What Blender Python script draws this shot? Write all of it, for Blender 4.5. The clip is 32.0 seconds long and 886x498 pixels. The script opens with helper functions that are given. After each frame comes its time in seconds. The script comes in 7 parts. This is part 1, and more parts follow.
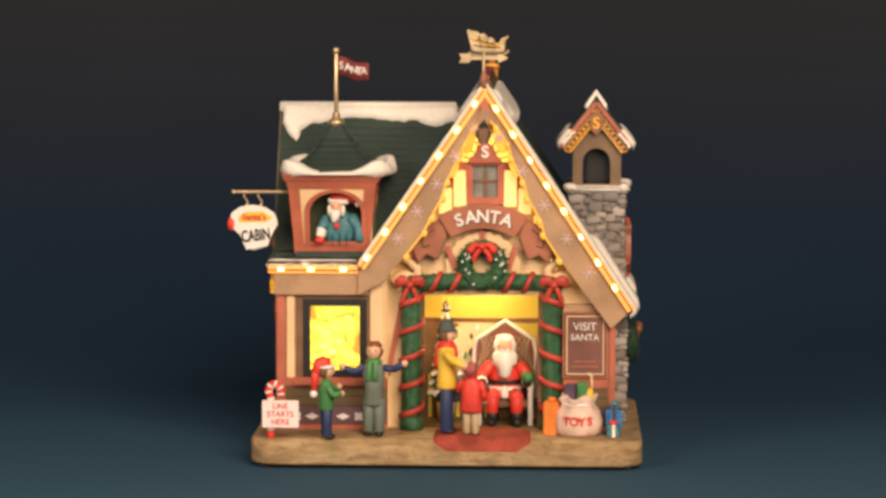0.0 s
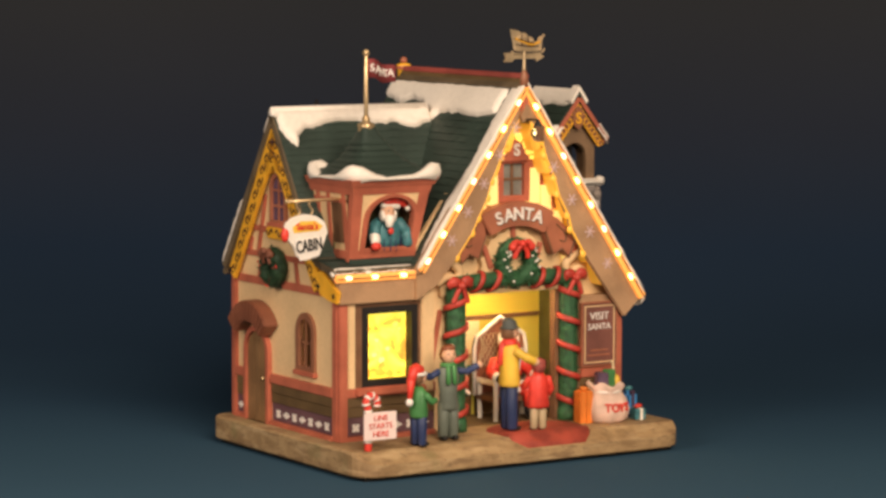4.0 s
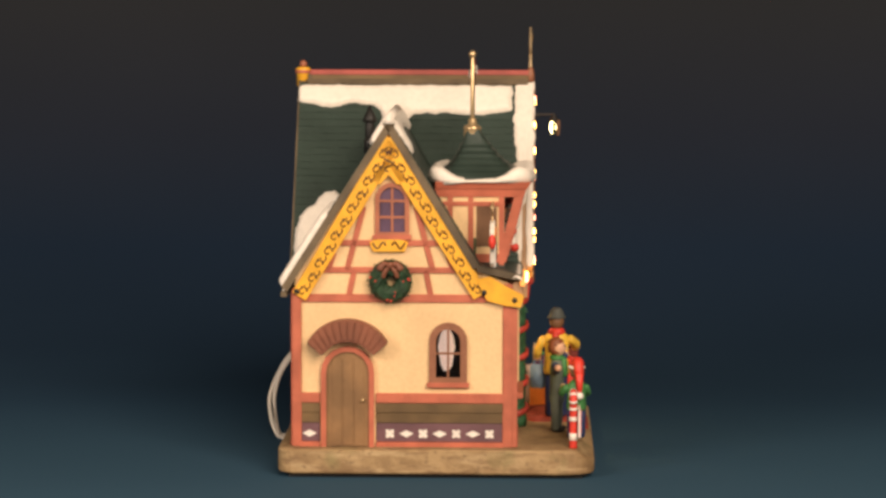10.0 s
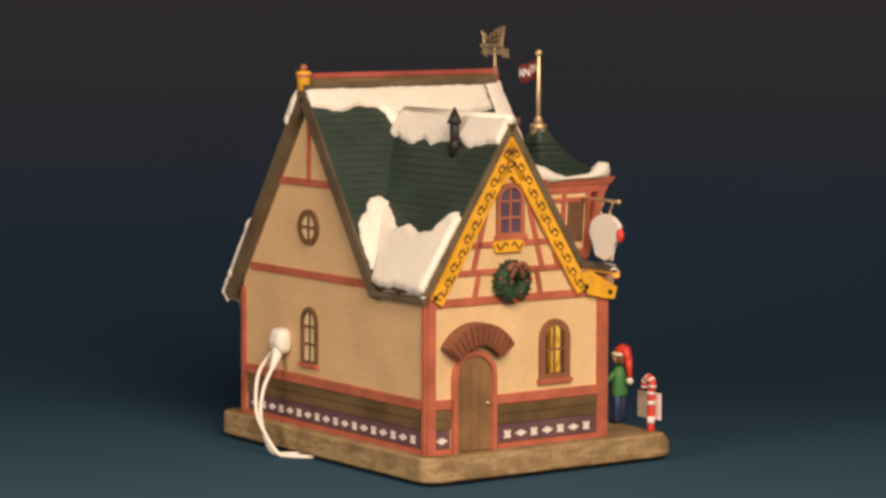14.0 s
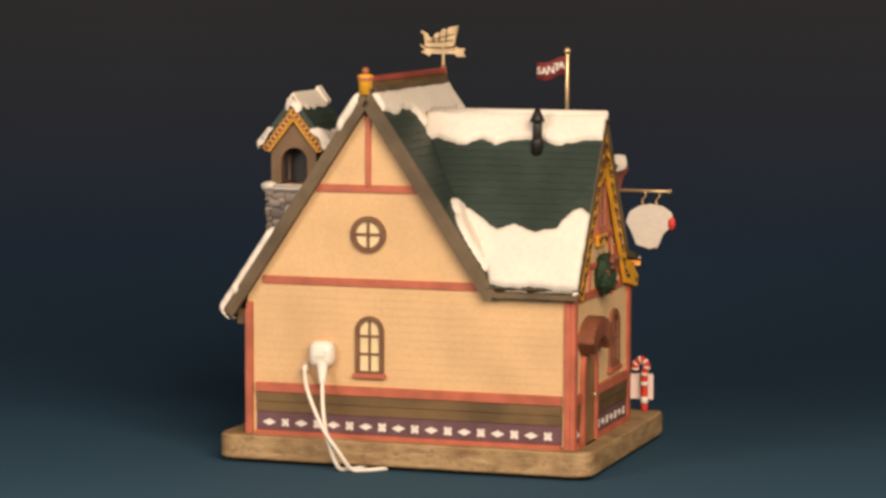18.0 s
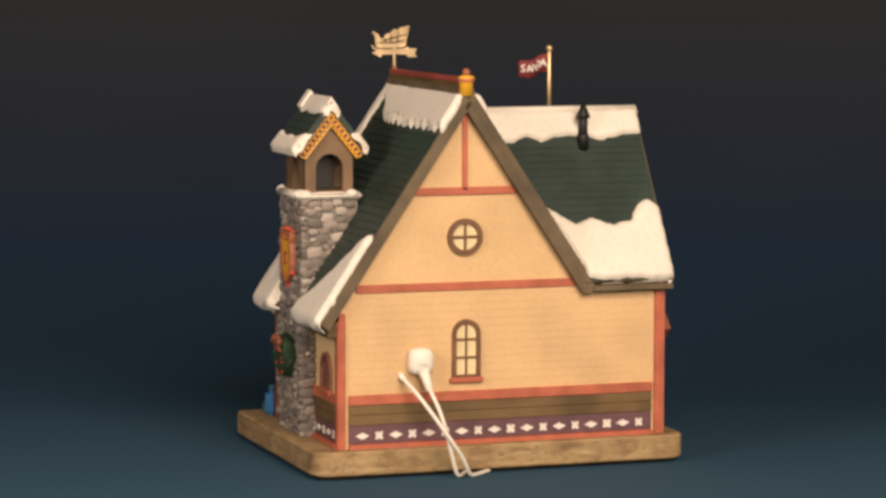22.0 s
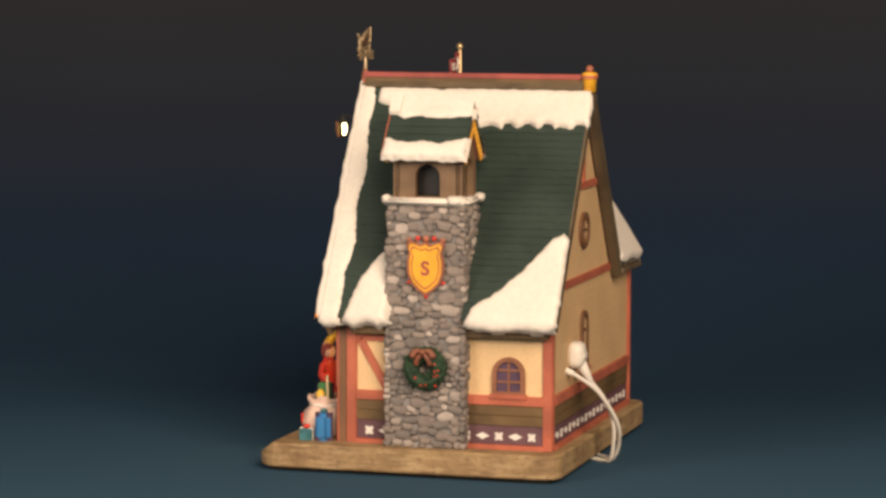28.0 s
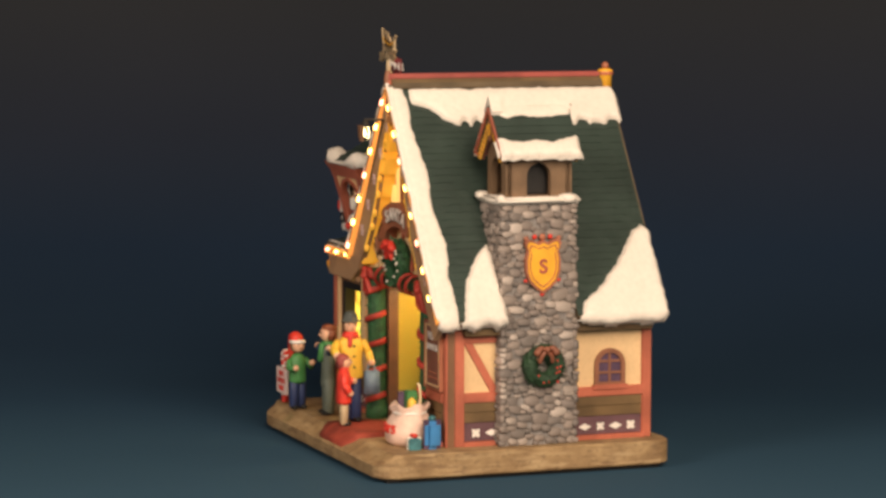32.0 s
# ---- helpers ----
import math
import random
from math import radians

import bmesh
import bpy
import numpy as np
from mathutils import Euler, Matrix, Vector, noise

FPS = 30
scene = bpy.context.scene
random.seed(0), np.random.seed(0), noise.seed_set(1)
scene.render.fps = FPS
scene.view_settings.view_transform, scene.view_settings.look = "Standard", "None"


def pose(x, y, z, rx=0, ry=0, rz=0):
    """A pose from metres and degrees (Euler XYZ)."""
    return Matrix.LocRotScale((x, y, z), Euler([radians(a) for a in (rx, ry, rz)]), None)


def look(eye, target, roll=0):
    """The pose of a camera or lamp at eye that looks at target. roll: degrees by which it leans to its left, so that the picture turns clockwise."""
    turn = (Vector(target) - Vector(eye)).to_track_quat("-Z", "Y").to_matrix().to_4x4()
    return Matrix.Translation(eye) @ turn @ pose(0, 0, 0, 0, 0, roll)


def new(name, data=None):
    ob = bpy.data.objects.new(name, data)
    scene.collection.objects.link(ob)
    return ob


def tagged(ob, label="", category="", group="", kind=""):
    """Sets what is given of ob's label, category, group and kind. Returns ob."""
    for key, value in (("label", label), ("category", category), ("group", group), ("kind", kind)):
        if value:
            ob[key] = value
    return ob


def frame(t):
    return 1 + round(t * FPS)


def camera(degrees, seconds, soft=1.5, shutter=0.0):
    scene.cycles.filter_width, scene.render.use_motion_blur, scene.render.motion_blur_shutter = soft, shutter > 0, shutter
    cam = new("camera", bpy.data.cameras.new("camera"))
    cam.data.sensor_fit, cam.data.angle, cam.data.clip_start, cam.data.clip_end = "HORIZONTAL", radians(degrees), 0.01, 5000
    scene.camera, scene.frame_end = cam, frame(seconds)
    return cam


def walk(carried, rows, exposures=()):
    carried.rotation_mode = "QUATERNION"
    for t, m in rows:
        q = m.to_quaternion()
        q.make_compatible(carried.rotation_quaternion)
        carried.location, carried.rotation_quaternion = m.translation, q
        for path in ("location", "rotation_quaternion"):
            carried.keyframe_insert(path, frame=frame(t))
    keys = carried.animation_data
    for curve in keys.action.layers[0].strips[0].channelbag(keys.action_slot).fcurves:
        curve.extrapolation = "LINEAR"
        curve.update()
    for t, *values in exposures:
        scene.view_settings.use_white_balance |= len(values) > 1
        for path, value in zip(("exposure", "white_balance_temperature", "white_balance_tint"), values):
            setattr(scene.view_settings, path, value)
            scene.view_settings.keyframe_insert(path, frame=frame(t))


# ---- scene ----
# The camera stands still; the lit model turns before it on a turntable.
cam = camera(16.695, 32.0, soft=3.0)
EYE = pose(-0.0045, -1.7, 0.2753, 90 - 5.686, 0, 0) @ pose(0, 0, 0, 0, 0, 0.119)
walk(cam, [(0.0, EYE), (32.0, EYE)])

# ---- light: a dim photo studio with a large soft key and a weak fill ----
world = bpy.data.worlds.new("studio_dark")
scene.world = world
world.use_nodes = True
world.node_tree.nodes["Background"].inputs[0].default_value = (0.5, 0.6, 0.8, 1)
world.node_tree.nodes["Background"].inputs[1].default_value = 0.02


def area(name, eye, target, size, watts, colour):
    data = bpy.data.lights.new(name, "AREA")
    data.shape, data.size, data.energy, data.color = "SQUARE", size, watts, colour
    ob = new(name, data)
    ob.matrix_world = look(eye, target)
    return ob


area("key_softbox", (0.55, -1.76, 1.03), (0, 0, 0.09), 1.25, 60.5, (1.0, 0.82, 0.645))
area("fill_softbox", (-0.80, -0.95, 0.52), (0, 0, 0.1), 0.5, 8.6, (1.0, 0.85, 0.72))
scene.view_settings.exposure = 0.0

# ---- materials ----
MM = 0.001


def rgb(c):
    return (*c, 1.0)


def paint(name, colour, rough=0.55, dark=0.7, fine=900.0, broad=60.0, bump=0.25, metal=0.0, second=None, gloss=0.4):
    """A hand-painted surface: broad blotches, fine grain and slight relief."""
    mat = bpy.data.materials.new(name)
    mat.use_nodes = True
    t = mat.node_tree
    b = t.nodes["Principled BSDF"]
    co = t.nodes.new("ShaderNodeTexCoord")
    n1 = t.nodes.new("ShaderNodeTexNoise")
    n1.inputs["Scale"].default_value, n1.inputs["Detail"].default_value = broad, 5.0
    n2 = t.nodes.new("ShaderNodeTexNoise")
    n2.inputs["Scale"].default_value, n2.inputs["Detail"].default_value = fine, 4.0
    for n in (n1, n2):
        t.links.new(co.outputs["Object"], n.inputs["Vector"])
    ramp = t.nodes.new("ShaderNodeValToRGB")
    e = ramp.color_ramp.elements
    low = second or tuple(c * dark for c in colour)
    e[0].position, e[0].color = 0.36, rgb(low)
    e[1].position, e[1].color = 0.62, rgb(colour)
    t.links.new(n1.outputs["Fac"], ramp.inputs["Fac"])
    mix = t.nodes.new("ShaderNodeMix")
    mix.data_type, mix.blend_type = "RGBA", "MULTIPLY"
    mix.inputs[0].default_value = 0.16
    t.links.new(ramp.outputs["Color"], mix.inputs[6])
    grain = t.nodes.new("ShaderNodeValToRGB")
    g = grain.color_ramp.elements
    g[0].position, g[0].color = 0.3, (0.55, 0.52, 0.5, 1)
    g[1].position, g[1].color = 0.6, (1, 1, 1, 1)
    t.links.new(n2.outputs["Fac"], grain.inputs["Fac"])
    t.links.new(grain.outputs["Color"], mix.inputs[7])
    t.links.new(mix.outputs[2], b.inputs["Base Color"])
    bp = t.nodes.new("ShaderNodeBump")
    bp.inputs["Strength"].default_value, bp.inputs["Distance"].default_value = bump, 0.0006
    t.links.new(n2.outputs["Fac"], bp.inputs["Height"])
    t.links.new(bp.outputs["Normal"], b.inputs["Normal"])
    b.inputs["Roughness"].default_value, b.inputs["Metallic"].default_value = rough, metal
    b.inputs["Specular IOR Level"].default_value = gloss
    return mat


def glow(name, colour, strength, base=None):
    mat = bpy.data.materials.new(name)
    mat.use_nodes = True
    b = mat.node_tree.nodes["Principled BSDF"]
    b.inputs["Base Color"].default_value = rgb(base or colour)
    b.inputs["Emission Color"].default_value = rgb(colour)
    b.inputs["Emission Strength"].default_value = strength
    b.inputs["Roughness"].default_value = 0.4
    return mat


CREAM = paint("cream_stucco", (0.78, 0.52, 0.27), 0.6, 0.86, 500, 25)
PEACH = paint("peach_stucco", (0.69, 0.44, 0.222), 0.6, 0.86, 500, 25)
RED = paint("brick_red_paint", (0.50, 0.135, 0.075), 0.5, 0.72, 700, 60)
BROWN = paint("brown_timber_paint", (0.20, 0.095, 0.045), 0.55, 0.7, 700, 70)
OLIVE = paint("olive_brown_planks", (0.17, 0.10, 0.04), 0.6, 0.6, 500, 45)
PLUM = paint("dull_plum_panel", (0.15, 0.07, 0.08), 0.6, 0.7, 700, 60)
WHITE = paint("white_motif_paint", (0.8, 0.72, 0.64), 0.5, 0.9, 900, 80)
SNOW = paint("cream_snow_coating", (0.78, 0.69, 0.59), 0.6, 0.93, 350, 30, 0.35)
GREEN = paint("dark_green_shingle_paint", (0.033, 0.050, 0.039), 0.5, 0.72, 500, 35, 0.4)
EDGE = paint("grey_brown_roof_edge", (0.145, 0.10, 0.055), 0.6, 0.6, 700, 50)
GOLD = paint("golden_yellow_trim", (0.86, 0.42, 0.03), 0.4, 0.78, 600, 60, gloss=0.5)
SEPIA = paint("dark_sepia_scroll_paint", (0.06, 0.018, 0.01), 0.5, 0.7)
BLACK = paint("black_scroll_paint", (0.015, 0.012, 0.01), 0.5, 0.7)
MAUVE = paint("mauve_brown_bargeboard", (0.42, 0.245, 0.13), 0.55, 0.72, 600, 55)
STONE = paint("grey_chimney_mortar", (0.27, 0.24, 0.22), 0.7, 0.6, 600, 80, 0.5)
METAL = paint("dull_brass", (0.80, 0.56, 0.30), 0.36, 0.75, 900, 90, 0.1, 0.75)
DARK = paint("blackened_metal", (0.016, 0.013, 0.011), 0.5, 0.6)
FIRGREEN = paint("deep_olive_needles", (0.022, 0.055, 0.022), 0.6, 0.5, 1500, 260, 0.8)
GREENERY = paint("dark_green_garland", (0.035, 0.12, 0.045), 0.55, 0.45, 1500, 260, 0.8)
SCARLET = paint("scarlet_ribbon", (0.72, 0.05, 0.03), 0.45, 0.72, 800, 90)
RIBBON = paint("dull_red_ribbon", (0.52, 0.055, 0.035), 0.5, 0.66, 800, 90)
SKIN = paint("peach_paint", (0.75, 0.42, 0.26), 0.5, 0.85)
TWINE = paint("white_cable_plastic", (0.8, 0.72, 0.62), 0.4, 0.92, 900, 60, 0.05)
MATRED = paint("red_carpet_paint", (0.36, 0.055, 0.03), 0.75, 0.6, 1200, 90, 0.5)
NAVY = paint("navy_paint", (0.03, 0.045, 0.12), 0.5, 0.7)
SHIRT = paint("green_jacket_paint", (0.07, 0.24, 0.07), 0.5, 0.7)
AMBER = paint("amber_jacket_paint", (0.88, 0.53, 0.06), 0.5, 0.75)
KHAKI = paint("tan_trouser_paint", (0.52, 0.38, 0.22), 0.5, 0.75)
GREYG = paint("grey_green_paint", (0.16, 0.18, 0.14), 0.5, 0.7)
PLAID = paint("teal_plaid_paint", (0.06, 0.20, 0.22), 0.5, 0.6, 900, 300)
BLUE = paint("blue_gift_wrap", (0.05, 0.22, 0.48), 0.4, 0.75)
SACK = paint("pink_cream_sackcloth", (0.82, 0.56, 0.44), 0.7, 0.7, 1200, 70, 0.4)
PURPLE = paint("dusky_purple_glass_paint", (0.12, 0.07, 0.11), 0.25, 0.6, 700, 90, 0.1, gloss=0.6)
PALE = paint("pale_lit_pane", (0.80, 0.62, 0.36), 0.3, 0.88, 700, 60, 0.05)
MUD = paint("umber_door_paint", (0.27, 0.145, 0.062), 0.5, 0.7, 600, 60)
CRIMSON = paint("worn_crimson_paint", (0.40, 0.085, 0.065), 0.5, 0.66, 500, 45)
BRONZE = paint("aged_brass", (0.66, 0.48, 0.28), 0.46, 0.6, 900, 90, 0.3, 0.65)
ROSE = paint("rosewood_banner_paint", (0.40, 0.135, 0.07), 0.5, 0.72, 600, 60)
SLATE = paint("dull_rose_board_paint", (0.20, 0.075, 0.055), 0.5, 0.72, 600, 60)
UMBER = paint("red_brown_frame_paint", (0.29, 0.115, 0.06), 0.5, 0.72, 600, 60)
ROOMBULB = glow("bright_room_bulb", (1.0, 0.80, 0.45), 92.0)
BULB = glow("warm_bulb", (1.0, 0.60, 0.15), 9.5)
EMBER = glow("red_bulb", (1.0, 0.36, 0.22), 6.0)
# Strip emits amber to carry the bulbs' glow between them.
STRIP = glow("amber_strip_with_bulb_glow", (1.0, 0.36, 0.06), 0.58, (0.85, 0.38, 0.10))
CANOPY = paint("brown_canopy_paint", (0.25, 0.085, 0.045), 0.5, 0.7, 600, 60)
LAMP = glow("yellow_lantern", (1.0, 0.80, 0.40), 11.0)
# Weak emission puts the lamplight on the room walls into their material.
INNER = glow("self_glowing_room_wall", (0.58, 0.44, 0.06), 0.16)
# Gilt emits faintly for the warm light that falls on the carvings.
GILT = glow("gilded_paint_with_own_glow", (1.0, 0.52, 0.04), 0.30, (0.84, 0.42, 0.06))
# Shell emits by itself and lights the carvings; no bulb stands behind it.
SHELL = glow("bright_self_glowing_shell", (1.0, 0.66, 0.10), 1.15, (0.86, 0.56, 0.14))
ORANGE = paint("orange_gift_wrap", (0.80, 0.22, 0.03), 0.5, 0.75)
# Panels' own emission replaces a bulb inside the gable.
WARM = glow("amber_self_glowing_panel", (1.0, 0.62, 0.16), 0.72, (0.8, 0.56, 0.24))


def printed_film():
    """A backlit printed film: yellow with ochre, cream and greenish shapes."""
    mat = glow("backlit_printed_film", (1.0, 0.78, 0.05), 1.25)
    t = mat.node_tree
    b = t.nodes["Principled BSDF"]
    co = t.nodes.new("ShaderNodeTexCoord")
    n = t.nodes.new("ShaderNodeTexNoise")
    n.inputs["Scale"].default_value, n.inputs["Detail"].default_value, n.inputs["Distortion"].default_value = 62.0, 5.0, 1.2
    ramp = t.nodes.new("ShaderNodeValToRGB")
    e = ramp.color_ramp.elements
    e[0].position, e[0].color = 0.34, (0.50, 0.24, 0.03, 1)
    e[1].position, e[1].color = 0.70, (0.42, 0.55, 0.06, 1)
    for at, c in ((0.43, (0.80, 0.48, 0.05, 1)), (0.51, (1.0, 0.76, 0.06, 1)), (0.60, (1.0, 0.80, 0.10, 1)), (0.66, (0.85, 0.78, 0.10, 1))):
        e.new(at).color = c
    t.links.new(co.outputs["Object"], n.inputs["Vector"])
    t.links.new(n.outputs["Fac"], ramp.inputs["Fac"])
    t.links.new(ramp.outputs["Color"], b.inputs["Emission Color"])
    t.links.new(ramp.outputs["Color"], b.inputs["Base Color"])
    return mat


FILM = printed_film()


def plinth_material():
    """Worn paving: long tan and brown streaks, darker grime, a little moss."""
    mat = paint("tan_paved_plinth", (0.37, 0.24, 0.115), 0.65, 0.5, 420, 70, 0.7, second=(0.24, 0.145, 0.066))
    t = mat.node_tree
    b = t.nodes["Principled BSDF"]
    old = b.inputs["Base Color"].links[0].from_socket
    co = t.nodes.new("ShaderNodeTexCoord")

    def layer(scale, stretch, low, high, colour, fac, detail=6.0):
        nonlocal old
        m = t.nodes.new("ShaderNodeMapping")
        m.inputs["Scale"].default_value = stretch
        n = t.nodes.new("ShaderNodeTexNoise")
        n.inputs["Scale"].default_value, n.inputs["Detail"].default_value = scale, detail
        r = t.nodes.new("ShaderNodeMapRange")
        r.inputs["From Min"].default_value, r.inputs["From Max"].default_value, r.inputs["To Max"].default_value = low, high, fac
        x = t.nodes.new("ShaderNodeMix")
        x.data_type = "RGBA"
        x.inputs[7].default_value = rgb(colour)
        t.links.new(co.outputs["Object"], m.inputs["Vector"])
        t.links.new(m.outputs[0], n.inputs["Vector"])
        t.links.new(n.outputs["Fac"], r.inputs["Value"])
        t.links.new(r.outputs[0], x.inputs[0])
        t.links.new(old, x.inputs[6])
        old = x.outputs[2]

    layer(45, (1, 1, 6), 0.5, 0.72, (0.50, 0.35, 0.185), 0.7)
    layer(70, (1, 1, 5), 0.54, 0.70, (0.17, 0.095, 0.045), 0.75)
    layer(38, (1, 1, 1), 0.60, 0.74, (0.17, 0.165, 0.06), 0.55)
    layer(260, (1, 1, 2), 0.58, 0.70, (0.15, 0.09, 0.045), 0.6, 3.0)
    t.links.new(old, b.inputs["Base Color"])
    return mat


BASE = plinth_material()


def stone_material(name, source, output):
    mat = paint(name, (0.35, 0.305, 0.272), 0.7, 0.7, 700, 200, 0.6)
    t = mat.node_tree
    b = t.nodes["Principled BSDF"]
    info = t.nodes.new(source)
    ramp = t.nodes.new("ShaderNodeValToRGB")
    e = ramp.color_ramp.elements
    e[0].position, e[0].color = 0.0, (0.55, 0.53, 0.52, 1)
    e[1].position, e[1].color = 1.0, (1.55, 1.48, 1.42, 1)
    for at, c in ((0.4, (0.68, 0.63, 0.60, 1)), (0.72, (0.86, 0.79, 0.74, 1)), (0.86, (1.1, 1.03, 0.97, 1)), (0.92, (1.35, 1.28, 1.22, 1))):
        e.new(at).color = c
    mix = t.nodes.new("ShaderNodeMix")
    mix.data_type, mix.blend_type = "RGBA", "MULTIPLY"
    mix.inputs[0].default_value = 1.0
    old = b.inputs["Base Color"].links[0].from_socket
    t.links.new(info.outputs[output], ramp.inputs["Fac"])
    t.links.new(old, mix.inputs[6])
    t.links.new(ramp.outputs["Color"], mix.inputs[7])
    t.links.new(mix.outputs[2], b.inputs["Base Color"])
    return mat


ROCK = stone_material("chimney_stone", "ShaderNodeObjectInfo", "Random")
CHIPS = stone_material("small_chimney_stone", "ShaderNodeNewGeometry", "Random Per Island")


def tinted_glass():
    mat = bpy.data.materials.new("violet_tinted_glass")
    mat.use_nodes = True
    b = mat.node_tree.nodes["Principled BSDF"]
    b.inputs["Base Color"].default_value = (0.62, 0.5, 0.62, 1)
    b.inputs["Transmission Weight"].default_value, b.inputs["Roughness"].default_value, b.inputs["IOR"].default_value = 1.0, 0.12, 1.2
    return mat


GLASS = tinted_glass()


def sweep_material():
    """Studio paper with colour and brightness set by height: teal on the table, navy at the bend, charcoal above."""
    mat = bpy.data.materials.new("backdrop_paper_coloured_by_height")
    mat.use_nodes = True
    t = mat.node_tree
    b = t.nodes["Principled BSDF"]
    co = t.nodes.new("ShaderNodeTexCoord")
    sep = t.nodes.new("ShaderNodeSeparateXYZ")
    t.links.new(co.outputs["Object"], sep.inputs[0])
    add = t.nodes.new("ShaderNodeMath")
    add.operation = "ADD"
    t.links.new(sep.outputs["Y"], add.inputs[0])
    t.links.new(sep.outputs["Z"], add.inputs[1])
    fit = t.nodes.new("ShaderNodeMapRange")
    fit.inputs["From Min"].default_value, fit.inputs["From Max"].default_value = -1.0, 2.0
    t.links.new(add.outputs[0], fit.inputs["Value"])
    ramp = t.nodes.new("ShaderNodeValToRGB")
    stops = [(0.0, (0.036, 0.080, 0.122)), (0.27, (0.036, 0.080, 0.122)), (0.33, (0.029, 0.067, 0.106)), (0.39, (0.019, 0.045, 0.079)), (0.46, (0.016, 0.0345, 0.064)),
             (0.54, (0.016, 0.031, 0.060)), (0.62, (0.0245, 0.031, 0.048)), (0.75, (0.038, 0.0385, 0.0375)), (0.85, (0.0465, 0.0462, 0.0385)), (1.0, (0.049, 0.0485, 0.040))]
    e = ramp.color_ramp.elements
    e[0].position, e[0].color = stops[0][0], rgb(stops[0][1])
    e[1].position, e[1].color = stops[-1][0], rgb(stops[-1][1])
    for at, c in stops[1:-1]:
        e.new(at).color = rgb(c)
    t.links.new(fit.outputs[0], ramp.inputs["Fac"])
    n = t.nodes.new("ShaderNodeTexNoise")
    n.inputs["Scale"].default_value = 3.0
    t.links.new(co.outputs["Object"], n.inputs["Vector"])
    mix = t.nodes.new("ShaderNodeMix")
    mix.data_type, mix.blend_type = "RGBA", "OVERLAY"
    mix.inputs[0].default_value = 0.12
    t.links.new(ramp.outputs["Color"], mix.inputs[6])
    t.links.new(n.outputs["Fac"], mix.inputs[7])
    t.links.new(mix.outputs[2], b.inputs["Base Color"])
    b.inputs["Roughness"].default_value = 0.9
    b.inputs["Specular IOR Level"].default_value = 0.1
    return mat


PAPER = sweep_material()
WALLPAINT = paint("dark_studio_wall", (0.02, 0.021, 0.024), 0.9, 0.8, 40, 2, 0.1)

# ---- building helpers: all sizes in millimetres, in the model's own space ----
HOME = {}


def thing(name, x, y, z, label, category, group="", kind=""):
    ob = new(name)
    ob.empty_display_size = 0.01
    ob.location = (x * MM, y * MM, z * MM)
    HOME[ob] = Vector((x, y, z))
    return tagged(ob, label, category, group, kind)


def home(ob):
    while ob.parent:
        ob = ob.parent
    return HOME[ob]


def finish(bm, shift, smooth):
    bmesh.ops.recalc_face_normals(bm, faces=bm.faces)
    bmesh.ops.translate(bm, vec=-shift, verts=bm.verts)
    bmesh.ops.scale(bm, vec=(MM, MM, MM), verts=bm.verts)
    for f in bm.faces:
        f.smooth = smooth


def part(name, bm, material, parent, label="", smooth=False):
    """One mesh object under a thing or a part; material may be a list, by face index."""
    finish(bm, home(parent), smooth)
    me = bpy.data.meshes.new(name)
    bm.to_mesh(me)
    bm.free()
    for m in material if isinstance(material, (list, tuple)) else [material]:
        me.materials.append(m)
    ob = new(name, me)
    ob.parent = parent
    return tagged(ob, label)


def solid(name, bm, material, x, y, z, label, category, group="", smooth=True):
    """A thing that is one mesh, with its origin at its base."""
    finish(bm, Vector((x, y, z)), smooth)
    me = bpy.data.meshes.new(name)
    bm.to_mesh(me)
    bm.free()
    for m in material if isinstance(material, (list, tuple)) else [material]:
        me.materials.append(m)
    ob = new(name, me)
    ob.location = (x * MM, y * MM, z * MM)
    HOME[ob] = Vector((x, y, z))
    return tagged(ob, label, category, group)


def mark(bm, start, mi):
    bm.faces.ensure_lookup_table()
    for f in bm.faces[start:]:
        f.material_index = mi


def prism(bm, loop, axis, lo, hi, mi=0, bevel=0.0):
    """Extrude a 2D loop along an axis; the loop lies in the other two axes, in xyz order."""
    start = len(bm.faces)

    def at(p, w):
        return {"x": (w, p[0], p[1]), "y": (p[0], w, p[1]), "z": (p[0], p[1], w)}[axis]

    a = [bm.verts.new(at(p, lo)) for p in loop]
    b = [bm.verts.new(at(p, hi)) for p in loop]
    fa, fb = bm.faces.new(a), bm.faces.new(b[::-1])
    made = [fa, fb]
    k = len(loop)
    for i in range(k):
        made.append(bm.faces.new((a[i], b[i], b[(i + 1) % k], a[(i + 1) % k])))
    if bevel:
        edges = list({e for f in made for e in f.edges})
        bmesh.ops.bevel(bm, geom=edges, offset=bevel, segments=2, affect="EDGES", clamp_overlap=True)
    mark(bm, start, mi)
    return bm


def box(bm, x0, x1, y0, y1, z0, z1, mi=0, bevel=0.0):
    return prism(bm, [(x0, y0), (x1, y0), (x1, y1), (x0, y1)], "z", z0, z1, mi, bevel)


def boxed(x0, x1, y0, y1, z0, z1, bevel=0.4):
    return box(bmesh.new(), x0, x1, y0, y1, z0, z1, 0, bevel)


